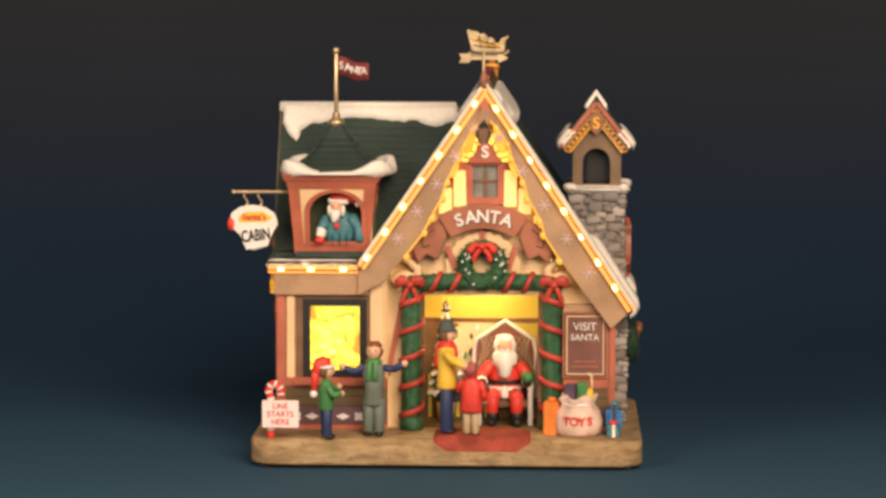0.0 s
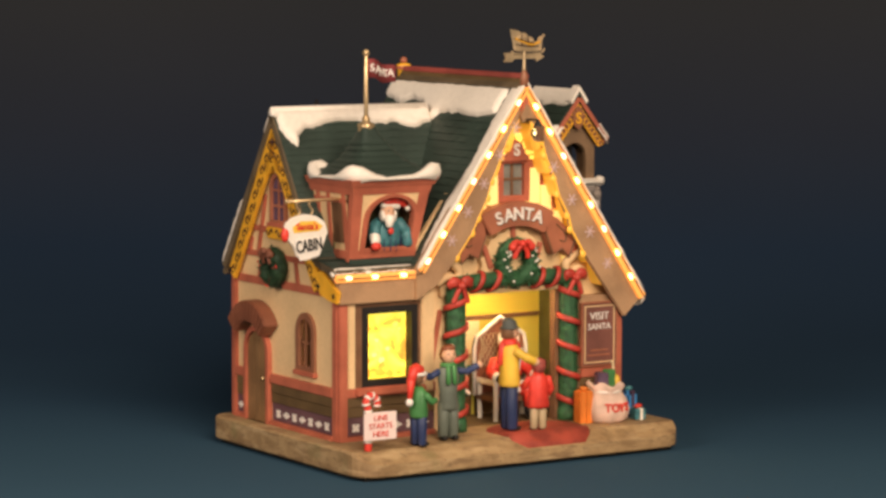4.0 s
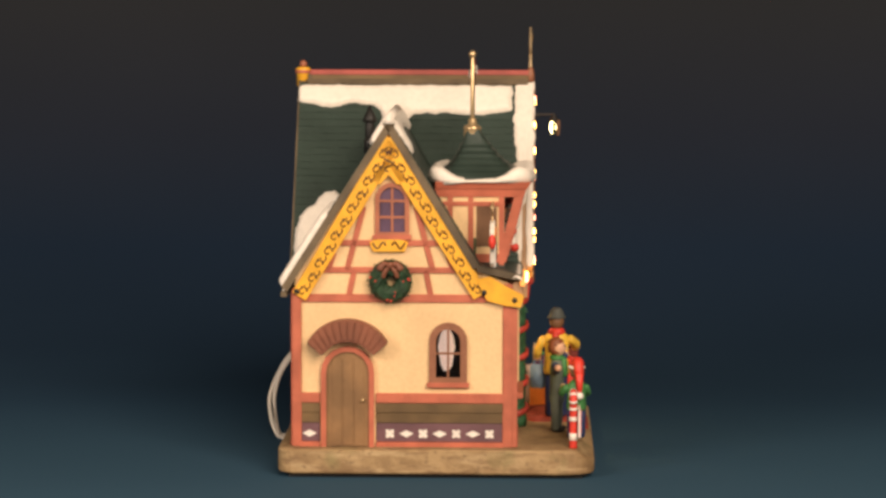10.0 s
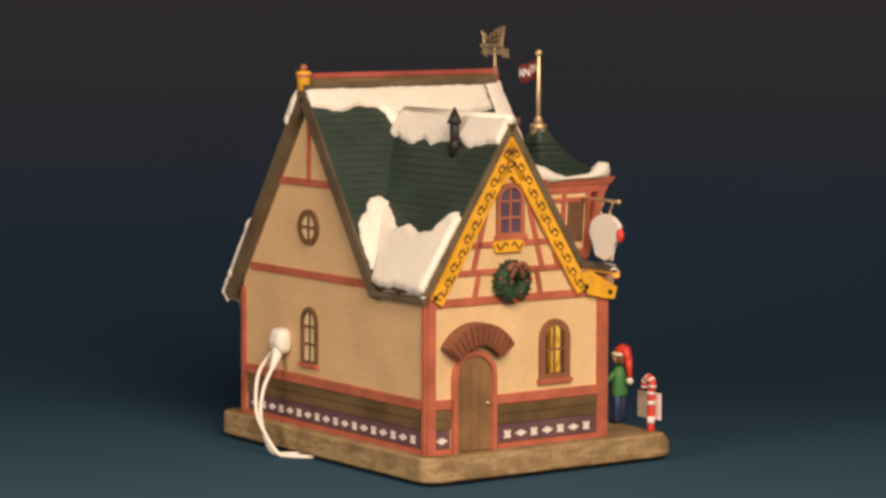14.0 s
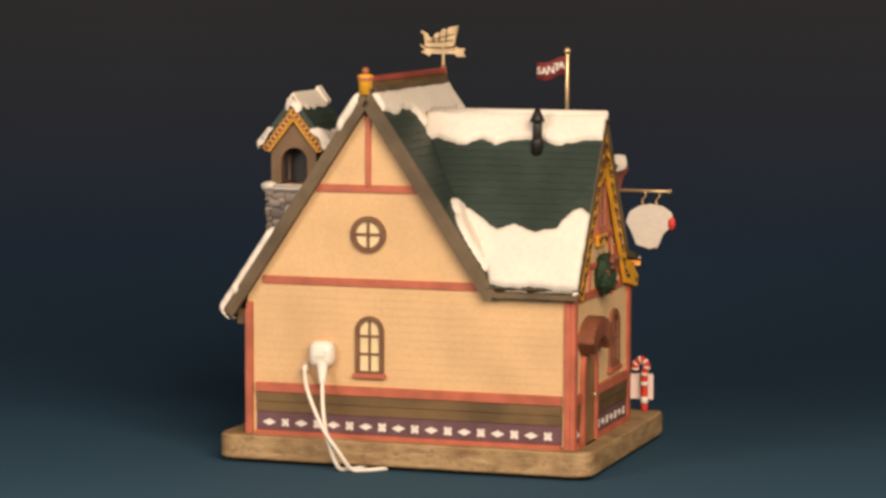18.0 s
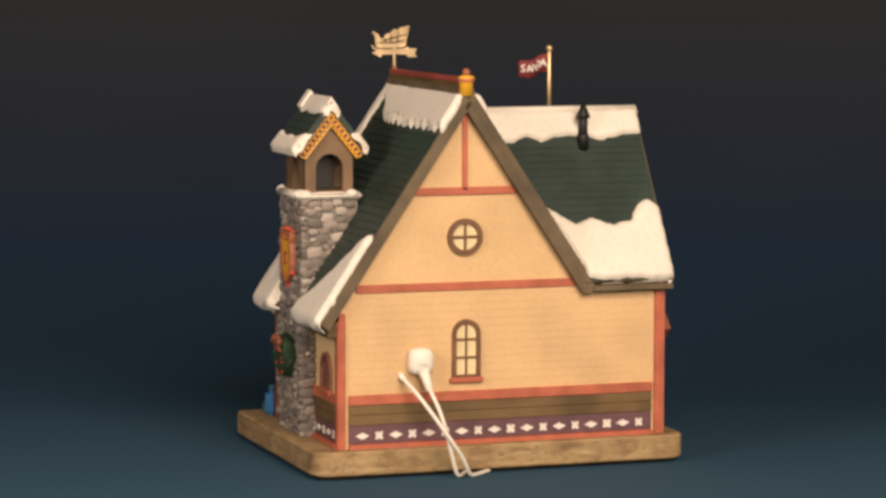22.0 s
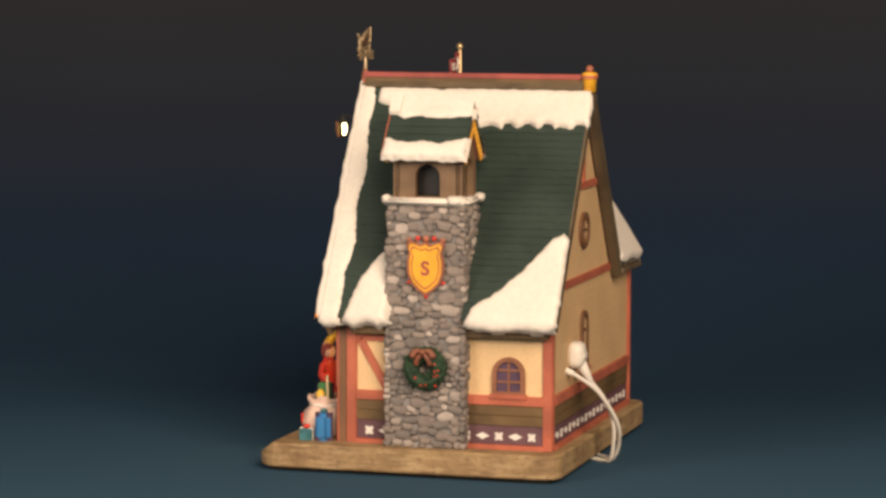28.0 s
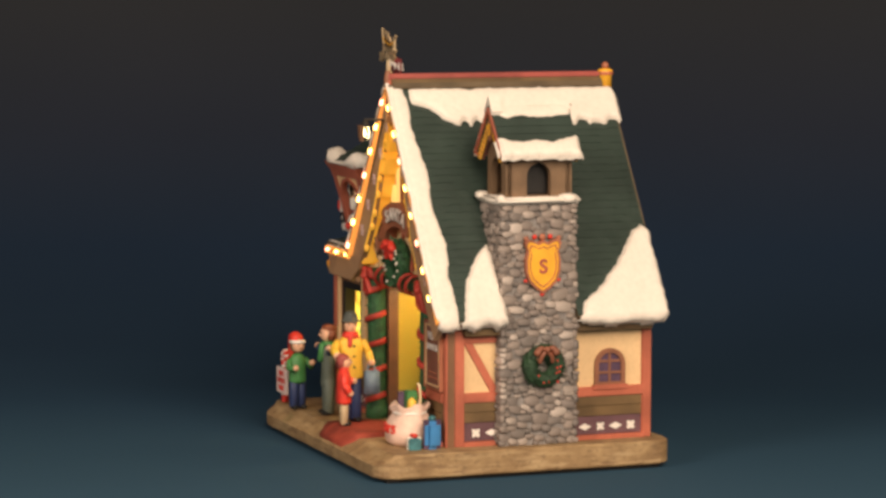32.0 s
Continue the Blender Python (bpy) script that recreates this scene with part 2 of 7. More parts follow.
def limb(bm, a, b, ra, rb, mi=0, sides=8):
    """A tapered rod with rounded ends."""
    start = len(bm.faces)
    a, b = Vector(a), Vector(b)
    d = (b - a).normalized()
    u = d.orthogonal().normalized()
    v = d.cross(u)
    rings = []
    for c, r in ((a - d * ra * 0.45, ra * 0.6), (a, ra), (b, rb), (b + d * rb * 0.45, rb * 0.6)):
        rings.append([bm.verts.new(c + (u * math.cos(w) + v * math.sin(w)) * r) for w in (2 * math.pi * i / sides for i in range(sides))])
    for p, q in zip(rings, rings[1:]):
        for i in range(sides):
            bm.faces.new((p[i], p[(i + 1) % sides], q[(i + 1) % sides], q[i]))
    bm.faces.new(rings[0][::-1])
    bm.faces.new(rings[-1])
    mark(bm, start, mi)
    return bm


def blob(bm, c, r, mi=0, sub=2, rough=0.0):
    start = len(bm.faces)
    r = r if isinstance(r, (tuple, list)) else (r, r, r)
    made = bmesh.ops.create_icosphere(bm, subdivisions=sub, radius=1.0)["verts"]
    for v in made:
        k = 1 + rough * noise.noise(v.co * 2.3 + Vector(c))
        v.co = Vector((v.co.x * r[0] * k + c[0], v.co.y * r[1] * k + c[1], v.co.z * r[2] * k + c[2]))
    mark(bm, start, mi)
    return bm


def lathe(bm, profile, cx, cy, sides=16, mi=0, squash=1.0):
    """Turn a profile of (radius, z) about an upright axis."""
    start = len(bm.faces)
    rings = []
    for r, z in profile:
        rings.append([bm.verts.new((cx + max(r, 0.02) * math.cos(w), cy + squash * max(r, 0.02) * math.sin(w), z)) for w in (2 * math.pi * (i + 0.5) / sides for i in range(sides))])
    for p, q in zip(rings, rings[1:]):
        for i in range(sides):
            bm.faces.new((p[i], p[(i + 1) % sides], q[(i + 1) % sides], q[i]))
    bm.faces.new(rings[0][::-1])
    bm.faces.new(rings[-1])
    mark(bm, start, mi)
    return bm


def tube(bm, pts, r, sides=8, mi=0, closed=False):
    """A round rod along a line of points."""
    start = len(bm.faces)
    pts = [Vector(p) for p in pts]
    k = len(pts)
    rings = []
    for i, p in enumerate(pts):
        d = (pts[(i + 1) % k] - pts[i - 1]) if closed else (pts[min(i + 1, k - 1)] - pts[max(i - 1, 0)])
        d.normalize()
        u = d.cross(Vector((0.13, 0.27, 0.95))).normalized()
        v = d.cross(u)
        rings.append([bm.verts.new(p + (u * math.cos(w) + v * math.sin(w)) * r) for w in (2 * math.pi * j / sides for j in range(sides))])
    pairs = list(zip(rings, rings[1:])) + ([(rings[-1], rings[0])] if closed else [])
    for p, q in pairs:
        for j in range(sides):
            bm.faces.new((p[j], p[(j + 1) % sides], q[(j + 1) % sides], q[j]))
    if not closed:
        bm.faces.new(rings[0][::-1])
        bm.faces.new(rings[-1])
    mark(bm, start, mi)
    return bm


def spline(pts, n=8):
    """Smooth a line of points."""
    pts = [Vector(p) for p in pts]
    out = []
    for i in range(len(pts) - 1):
        a, b, c, d = pts[max(i - 1, 0)], pts[i], pts[i + 1], pts[min(i + 2, len(pts) - 1)]
        for j in range(n):
            s = j / n
            out.append(0.5 * (2 * b + (c - a) * s + (2 * a - 5 * b + 4 * c - d) * s * s + (3 * b - a - 3 * c + d) * s ** 3))
    return out + [pts[-1]]


def arch(a0, a1, z0, z1, n=10, rise=None):
    """A round-headed outline from a0 to a1 with its foot at z0 and its crown at z1."""
    r = (a1 - a0) / 2
    rise = rise or r
    pts = [(a0, z0), (a1, z0)]
    for i in range(n + 1):
        w = math.pi * i / n
        pts.append(((a0 + a1) / 2 + r * math.cos(w), z1 - rise + rise * math.sin(w)))
    return pts


def strip_wall(bm, axis, lo, hi, bottom, top, holes):
    """A wall cut into upright strips: top is a list of (along, height), holes are (a0, a1, z0, z1)."""
    def height(a):
        for (p, h), (q, k) in zip(top, top[1:]):
            if p <= a <= q:
                return h + (k - h) * (a - p) / (q - p) if q > p else h
        return top[-1][1]

    marks = sorted({a for a, _ in top} | {v for h in holes for v in h[:2]})
    for a, b in zip(marks, marks[1:]):
        mid = (a + b) / 2
        z = bottom
        spans = []
        for h in sorted(holes, key=lambda q: q[2]):
            if h[0] < mid < h[1]:
                spans.append((z, h[2]))
                z = h[3]
        for s, e in spans:
            if e - s > 0.01:
                prism(bm, [(a, s), (b, s), (b, e), (a, e)], axis, lo, hi)
        prism(bm, [(a, z), (b, z), (b, height(b)), (a, height(a))], axis, lo, hi)
    bmesh.ops.remove_doubles(bm, verts=bm.verts, dist=0.001)
    return bm


def loft(bm, low, high, z0, z1, mi=0):
    """A solid between two level outlines with the same number of points."""
    start = len(bm.faces)
    a = [bm.verts.new((x, y, z0)) for x, y in low]
    b = [bm.verts.new((x, y, z1)) for x, y in high]
    bm.faces.new(a[::-1])
    bm.faces.new(b)
    k = len(low)
    for i in range(k):
        bm.faces.new((a[i], a[(i + 1) % k], b[(i + 1) % k], b[i]))
    mark(bm, start, mi)
    return bm


def letters(name, body, size, m, material, parent, depth=0.3, bold=0.0):
    """Lettering in the built-in font, standing on the plane of m (millimetres)."""
    cu = bpy.data.curves.new(name, "FONT")
    cu.body, cu.size, cu.extrude, cu.align_x, cu.align_y = body, size, depth, "CENTER", "CENTER"
    cu.offset = bold
    tmp = bpy.data.objects.new(name, cu)
    me = bpy.data.meshes.new_from_object(tmp)
    bpy.data.objects.remove(tmp)
    me.transform(Matrix.Scale(MM, 4) @ Matrix.Translation(-home(parent)) @ m)
    me.materials.clear()
    me.materials.append(material)
    ob = new(name, me)
    ob.parent = parent
    return ob


FRONTAL = Matrix(((1, 0, 0, 0), (0, 0, -1, 0), (0, 1, 0, 0), (0, 0, 0, 1)))

# ---- the studio ----
def studio():
    bm = bmesh.new()
    line = [(-2.4 + 0.265 * i, 0.0) for i in range(11)]
    for i in range(1, 13):
        w = math.radians(7.5 * i)
        line.append((0.25 + 0.9 * math.sin(w), 0.9 - 0.9 * math.cos(w)))
    line.append((1.15, 2.2))
    rows = [[bm.verts.new((x, y, z)) for y, z in line] for x in (-1.6, -0.8, 0.0, 0.8, 1.6)]
    for p, q in zip(rows, rows[1:]):
        for i in range(len(line) - 1):
            bm.faces.new((p[i], q[i], q[i + 1], p[i + 1]))
    bmesh.ops.translate(bm, vec=(0, 0, -0.007), verts=bm.verts)
    bmesh.ops.recalc_face_normals(bm, faces=bm.faces)
    for f in bm.faces:
        f.smooth = True
    me = bpy.data.meshes.new("backdrop")
    bm.to_mesh(me)
    bm.free()
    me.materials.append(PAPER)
    tagged(new("backdrop", me), "curved studio paper coloured by height from teal through navy to charcoal", "backdrop", kind="structure")
    for name, b in (("wall_north", (-3, 3, 2.2, 2.3, -0.1, 3)), ("wall_south", (-3, 3, -3.1, -3, -0.1, 3)), ("wall_west", (-3.1, -3, -3, 2.2, -0.1, 3)),
                    ("wall_east", (3, 3.1, -3, 2.2, -0.1, 3)), ("ceiling", (-3.1, 3.1, -3.1, 2.3, 3, 3.1)), ("floor", (-3.1, 3.1, -3.1, 2.3, -0.2, -0.1))):
        bm = box(bmesh.new(), *b)
        bmesh.ops.recalc_face_normals(bm, faces=bm.faces)
        me = bpy.data.meshes.new(name)
        bm.to_mesh(me)
        bm.free()
        me.materials.append(WALLPAINT)
        tagged(new(name, me), "dark plain studio surface", name.split("_")[0], kind="structure")


studio()

# ---- the lit cottage ----
house = thing("christmas_cottage", 0, 0, -7.0, "lit ceramic christmas cottage with green snowy roofs and cream walls", "model house")


def plinth():
    bm = bmesh.new()
    pts = []
    for cx, cy, r, a0 in ((93, -66, 14, 270), (97, 80, 10, 0), (-97, 80, 10, 90), (-93, -66, 14, 180)):
        for i in range(7):
            w = math.radians(a0 + 15 * i)
            pts.append((cx + r * math.cos(w), cy + r * math.sin(w)))
    rings = []
    for kind in range(4):
        ring_v = []
        for x, y in pts:
            fall = max(0.0, min(1.0, (-67 - y) / 13))
            if kind == 0:
                p = (x * 0.995, y * 0.995, -4.3)
            elif kind == 1:
                p = (x, y, -3.4)
            elif kind == 2:
                p = (x, y, 7.7 - 5.6 * fall)
            else:
                p = (x * 0.992, max(y + 0.8, -70.5) if y < 0 else y - 0.8, 8.6)
            ring_v.append(bm.verts.new(p))
        rings.append(ring_v)
    k = len(pts)
    for p, q in zip(rings, rings[1:]):
        for i in range(k):
            bm.faces.new((p[i], p[(i + 1) % k], q[(i + 1) % k], q[i]))
    bm.faces.new(rings[0][::-1])
    bm.faces.new(rings[-1])
    return part("plinth", bm, BASE, house, "tan and brown paved plinth with rounded corners")


PLINTH = plinth()
# Added black block: gives the dark shadow gap between plinth and table.
part("base_felt", prism(bmesh.new(), [(-101, -73.5), (101, -73.5), (102, 84), (-102, 84)], "z", -7.0, -4.1), BLACK, PLINTH, "black inset block that stands in for the shadow under the plinth")


def wainscot(wall, axis, at, out, a0, a1, gap=None, motifs=0, seed=1):
    """Red sill and belt rails, olive planks and a plum panel with white motifs, on the outer face of a wall."""
    def slab(name, s, e, z0, z1, proud, material, label=""):
        lo, hi = sorted((at - out * 0.4, at + out * proud))
        part(name, prism(bmesh.new(), [(s, z0), (e, z0), (e, z1), (s, z1)], axis, lo, hi, 0, 0.3), material, wall, label)

    runs = [(a0, a1)] if gap is None else [(a0, gap[0]), (gap[1], a1)]
    for s, e in runs:
        slab("sill_rail", s, e, 8.4, 11.2, 2.6, RED, "red bottom rail")
        slab("panel", s, e, 11.2, 21.4, 0.5, PLUM, "dull plum panel")
        slab("plank", s, e, 21.4, 26.8, 1.0, OLIVE, "olive brown plank")
        slab("plank", s, e, 27.0, 32.4, 1.2, OLIVE, "olive brown plank")
        slab("belt_rail", s, e, 32.4, 37.6, 2.0, RED, "red belt rail")
    shapes = []
    for kind in range(2):
        bm = bmesh.new()
        if kind == 0:
            for u, v in ((-1, -1), (-1, 1), (1, -1), (1, 1), (0, 0)):
                c, d, r = 1.25 * u, 1.25 * v, 1.0 if u else 1.5
                prism(bm, [(c - r, d - r), (c + r, d - r), (c + r, d + r), (c - r, d + r)], axis, -0.25 - 0.03 * (u == 0), 0.25 + 0.03 * (u == 0), 0, 0.25)
        else:
            prism(bm, [(-3.9, 0), (-1.6, -1.1), (0, -1.9), (1.6, -1.1), (3.9, 0), (1.6, 1.1), (0, 1.9), (-1.6, 1.1)], axis, -0.3, 0.3)
        bmesh.ops.recalc_face_normals(bm, faces=bm.faces)
        bmesh.ops.scale(bm, vec=(MM, MM, MM), verts=bm.verts)
        me = bpy.data.meshes.new("motif")
        bm.to_mesh(me)
        bm.free()
        me.materials.append(WHITE)
        shapes.append(me)
    place = []
    for s, e in runs:
        n = max(1, round((e - s - 4) / 9.6))
        place += [s + 3 + (e - s - 6) * (i + 0.5) / n for i in range(n)]
    for i, a in enumerate(place):
        ob = new("motif", shapes[i % 2])
        ob.parent = wall
        p = {"x": (at + out * 0.7, a, 15.6), "y": (a, at + out * 0.7, 15.6)}[axis]
        ob.location = (Vector(p) - home(wall)) * MM


def post(wall, x0, x1, y0, y1, z0, z1, material=RED, name="post"):
    return part(name, boxed(x0, x1, y0, y1, z0, z1, 0.5), material, wall)


def beam(wall, axis, at, out, p, q, w, material=RED, name="timber", proud=1.2):
    """A straight timber from p to q on a wall face, w wide."""
    (a, b), (c, d) = p, q
    k = math.hypot(c - a, d - b)
    nx, nz = -(d - b) / k * w / 2, (c - a) / k * w / 2
    lo, hi = sorted((at - out * 0.4, at + out * proud))
    return part(name, prism(bmesh.new(), [(a + nx, b + nz), (a - nx, b - nz), (c - nx, d - nz), (c + nx, d + nz)], axis, lo, hi, 0, 0.3), material, wall)


def ring(bm, outer, inner, axis, lo, hi, mi=0):
    """A frame between two outlines with the same number of points."""
    start = len(bm.faces)

    def at(p, w):
        return (w, p[0], p[1]) if axis == "x" else (p[0], w, p[1])

    v = [[bm.verts.new(at(p, w)) for p in loop] for loop in (outer, inner) for w in (lo, hi)]
    k = len(outer)
    for i in range(k):
        j = (i + 1) % k
        for a, b in ((0, 1), (3, 2), (2, 0), (1, 3)):
            bm.faces.new((v[a][i], v[a][j], v[b][j], v[b][i]))
    mark(bm, start, mi)
    return bm


def arched_window(axis, at, out, a0, a1, z0, z1, frame_mat, pane_mat, label, bars=(0.36, 0.66), thick=2.4):
    w = part("window", prism(bmesh.new(), arch(a0 + 1, a1 - 1, z0 + 1, z1 - 1), axis, *sorted((at - out * 0.5, at + out * 0.4))), pane_mat, house, label)
    part("window_frame", ring(bmesh.new(), arch(a0, a1, z0, z1), arch(a0 + thick, a1 - thick, z0 + thick, z1 - thick), axis, *sorted((at - out * 0.3, at + out * 1.8))), frame_mat, w)
    lo, hi = sorted((at + out * 0.2, at + out * 1.1))
    if bars:
        mid = (a0 + a1) / 2
        part("muntin", prism(bmesh.new(), [(mid - 0.6, z0 + 2), (mid + 0.6, z0 + 2), (mid + 0.6, z1 - 2), (mid - 0.6, z1 - 2)], axis, lo, hi), frame_mat, w)
        for f in bars:
            z = z0 + (z1 - z0) * f
            part("muntin", prism(bmesh.new(), [(a0 + 2, z - 0.6), (a1 - 2, z - 0.6), (a1 - 2, z + 0.6), (a0 + 2, z + 0.6)], axis, lo + 0.05, hi + 0.05), frame_mat, w)
    lo, hi = sorted((at - out * 0.3, at + out * 3.0))
    part("window_sill", prism(bmesh.new(), [(a0 - 1.2, z0 - 1.6), (a1 + 1.2, z0 - 1.6), (a1 + 1.2, z0 + 1.0), (a0 - 1.2, z0 + 1.0)], axis, lo, hi, 0, 0.3), RED, w)
    return w


# walls
wall_l = part("wall", strip_wall(bmesh.new(), "x", -94.5, -91.5, 8, [(-34, 97), (-18, 103), (30.5, 181), (79, 104), (81, 98)], [(-8, 5.5, 46, 72.5)]), CREAM, house, "cream stucco gable wall with half-timbering")
wainscot(wall_l, "x", -94.5, -1, -31, 79, (37.5, 67.5))
post(wall_l, -96.2, -91.6, -35.9, -30.5, 8.4, 97)
post(wall_l, -96.4, -91.6, 77.5, 82.6, 8.4, 94)
for p, q, w in (((-32, 88.8), (80, 88.8), 4.4), ((-10, 104), (70, 104), 3.2), ((2, 118.5), (59, 118.5), 3.2), ((8, 90), (11, 104), 3.0), ((52, 90), (49, 104), 3.0),
                ((7, 104), (16, 138), 3.0), ((53, 104), (44, 138), 3.0), ((-4, 104), (-1, 112), 3.0), ((63, 104), (60, 113), 3.0)):
    beam(wall_l, "x", -94.5, -1, p, q, w)

wall_b = part("wall", strip_wall(bmesh.new(), "y", 78.5, 81.5, 8, [(-92, 93), (-44, 95), (20, 196), (88, 94), (91, 84)], []), PEACH, house, "peach stucco gable wall with red timbers")
wainscot(wall_b, "y", 81.5, 1, -89, 86)
post(wall_b, 87.8, 91.6, 78.5, 83.3, 8.4, 82)
post(wall_b, -94.0, -90.2, 81.4, 83.3, 8.4, 93)
for p, q, w in (((-45, 94.5), (82, 94.5), 4.4), ((-14, 145.8), (53, 145.8), 4.2), ((20.6, 146), (20.6, 190), 3.0)):
    beam(wall_b, "y", 81.5, 1, p, q, w)
for i in range(13):
    z = 41 + 4.2 * i
    part("siding_board", prism(bmesh.new(), [(-89, z - 2.0), (86, z - 2.0), (86, z + 2.02), (-89, z + 2.02)], "y", 81.3, 81.68), PEACH, wall_b)

wall_r = part("wall", strip_wall(bmesh.new(), "x", 87.5, 90.5, 8, [(-29.5, 84), (81, 84)], []), CREAM, house, "cream stucco side wall with red posts")
wainscot(wall_r, "x", 90.5, 1, -27, 79)
post(wall_r, 87.4, 92.4, -32.3, -26.5, 8.4, 80)
post(wall_r, 90.4, 92.4, 77.5, 83, 8.4, 78)
pier = part("pier", boxed(63.6, 91.0, -36.5, -29.6, 8.4, 79, 0.4), MAUVE, house, "mauve pier that carries the notice board")
part("pier_side", boxed(90.9, 92.5, -36.3, -32.2, 8.4, 78, 0.3), BROWN, pier, "brown side of the pier")
part("post", boxed(88.9, 92.6, -37.4, -36.2, 8.6, 74, 0.3), RED, pier)
part("eave_board", boxed(89.5, 97.5, -28, 81.5, 69, 77.5, 0.5), OLIVE, wall_r, "brown board under the eave")
beam(wall_r, "x", 90.5, 1, (-25, 66), (-9, 38), 4.2)
beam(wall_r, "x", 90.5, 1, (-27, 66), (-8, 66), 3.4)

bay = part("wall", strip_wall(bmesh.new(), "y", -36, -33, 8, [(-94, 97), (-34, 97)], [(-77.5, -49, 41, 78)]), CREAM, house, "cream bay wall round the shop window")
part("bay_return", boxed(-36.9, -34, -33, -27, 8, 97, 0.2), CREAM, bay)
wainscot(bay, "y", -36, -1, -92, -34)
wall_f = part("wall", strip_wall(bmesh.new(), "y", -30, -27, 8, [(-55, 96), (20, 196), (88, 92), (91, 84)], [(-14, 50, 8, 84)]), CREAM, house, "cream front gable wall with a wide doorway")
post(bay, -95.6, -90.5, -38.4, -35, 8.4, 84)
post(wall_f, 86, 91.4, -32.4, -29, 8.4, 74)
post(bay, -90, -85.5, -38.0, -35, 37, 84, CREAM, "pilaster")
post(bay, -43.5, -36, -39.0, -35, 33, 88, CREAM, "pilaster")
beam(wall_f, "y", -30, -1, (-34, 38), (-26.5, 76), 3.0)

# windows and doors
arched_window("x", -94.5, -1, -11.5, 9, 42.5, 76, UMBER, GLASS, "arched brown-framed window with dark panes", (0.5,), 3.7)
part("inside_bulb", lathe(bmesh.new(), [(1.2, 46), (3.2, 50), (4.8, 60), (3.6, 66), (1.4, 70), (0.3, 71)], -72, 0.3, 12), glow("dim_inside_bulb", (0.9, 0.78, 0.5), 1.1), house, "glowing bulb inside", True)
part("bulb_stem", limb(bmesh.new(), (-72, 0.3, 8), (-72, 0.3, 54), 1.6, 1.6), DARK, house)
arched_window("y", 81.5, 1, 11.6, 27.8, 44, 76.5, BROWN, PALE, "arched brown-framed window with pale panes")
arched_window("x", 90.5, 1, 49.5, 67.6, 37.6, 58.5, UMBER, PURPLE, "small arched window with dusky panes")
arched_window("x", -94.5, -1, 19.6, 38, 122, 151, ROSE, PURPLE, "pointed gable window with plum panes")


def round_window():
    w = part("window", prism(bmesh.new(), [(20.5 + 8 * math.cos(a), 121 + 8 * math.sin(a)) for a in (2 * math.pi * i / 24 for i in range(24))], "y", 81.2, 82.0), PALE, house, "round brown window with pale crossed panes")
    o = [(20.5 + 10 * math.cos(a), 121 + 10 * math.sin(a)) for a in (2 * math.pi * i / 24 for i in range(24))]
    n = [(20.5 + 7.2 * math.cos(a), 121 + 7.2 * math.sin(a)) for a in (2 * math.pi * i / 24 for i in range(24))]
    part("window_frame", ring(bmesh.new(), o, n, "y", 81.2, 83.4), BROWN, w)
    part("muntin", boxed(19.8, 21.2, 81.4, 82.9, 113.5, 128.5, 0), BROWN, w)
    part("muntin", boxed(13, 28, 81.4, 82.8, 120.3, 121.7, 0), BROWN, w)


round_window()


def side_door():
    d = part("door", prism(bmesh.new(), arch(41, 64.5, 8.6, 60.5), "x", -95.8, -94.2), MUD, house, "arched umber side door with red frame")
    part("door_frame", ring(bmesh.new(), arch(38.4, 67, 8.6, 63), arch(41.2, 64.2, 8.6, 60.2), "x", -97.4, -94.6), RED, d)
    part("door_handle", blob(bmesh.new(), (-97, 44.5, 34), 1.2), METAL, d, "brass knob", True)
    for y in (46.5, 52.5, 58.5):
        part("plank", prism(bmesh.new(), [(y - 2.7, 9), (y + 2.7, 9), (y + 2.7, 56), (y - 2.7, 56)], "x", -96.3, -95.4, 0, 0.3), MUD, d)
    hood = bmesh.new()
    n = 12
    outer = [(52.5 + 24.5 * math.cos(a), 54 + 24 * math.sin(a)) for a in (math.radians(28 + 124 * i / n) for i in range(n + 1))]
    inner = [(52.5 + 15.5 * math.cos(a), 52 + 14 * math.sin(a)) for a in (math.radians(28 + 124 * i / n) for i in range(n + 1))]
    prism(hood, outer + inner[::-1], "x", -103, -94.5, 0, 0.5)
    canopy = part("door_canopy", hood, CANOPY, house, "brown arched canopy over the side door")
    for i in range(n):
        a, b = math.radians(29.5 + 124 * i / n), math.radians(26.5 + 124 * (i + 1) / n)
        loop = [(52.5 + 24 * math.cos(a), 54 + 23.4 * math.sin(a)), (52.5 + 24 * math.cos(b), 54 + 23.4 * math.sin(b)),
                (52.5 + 16.4 * math.cos(b), 52 + 15 * math.sin(b)), (52.5 + 16.4 * math.cos(a), 52 + 15 * math.sin(a))]
        part("shingle", prism(bmesh.new(), loop, "x", -103.8, -102.8), CANOPY, canopy)


side_door()


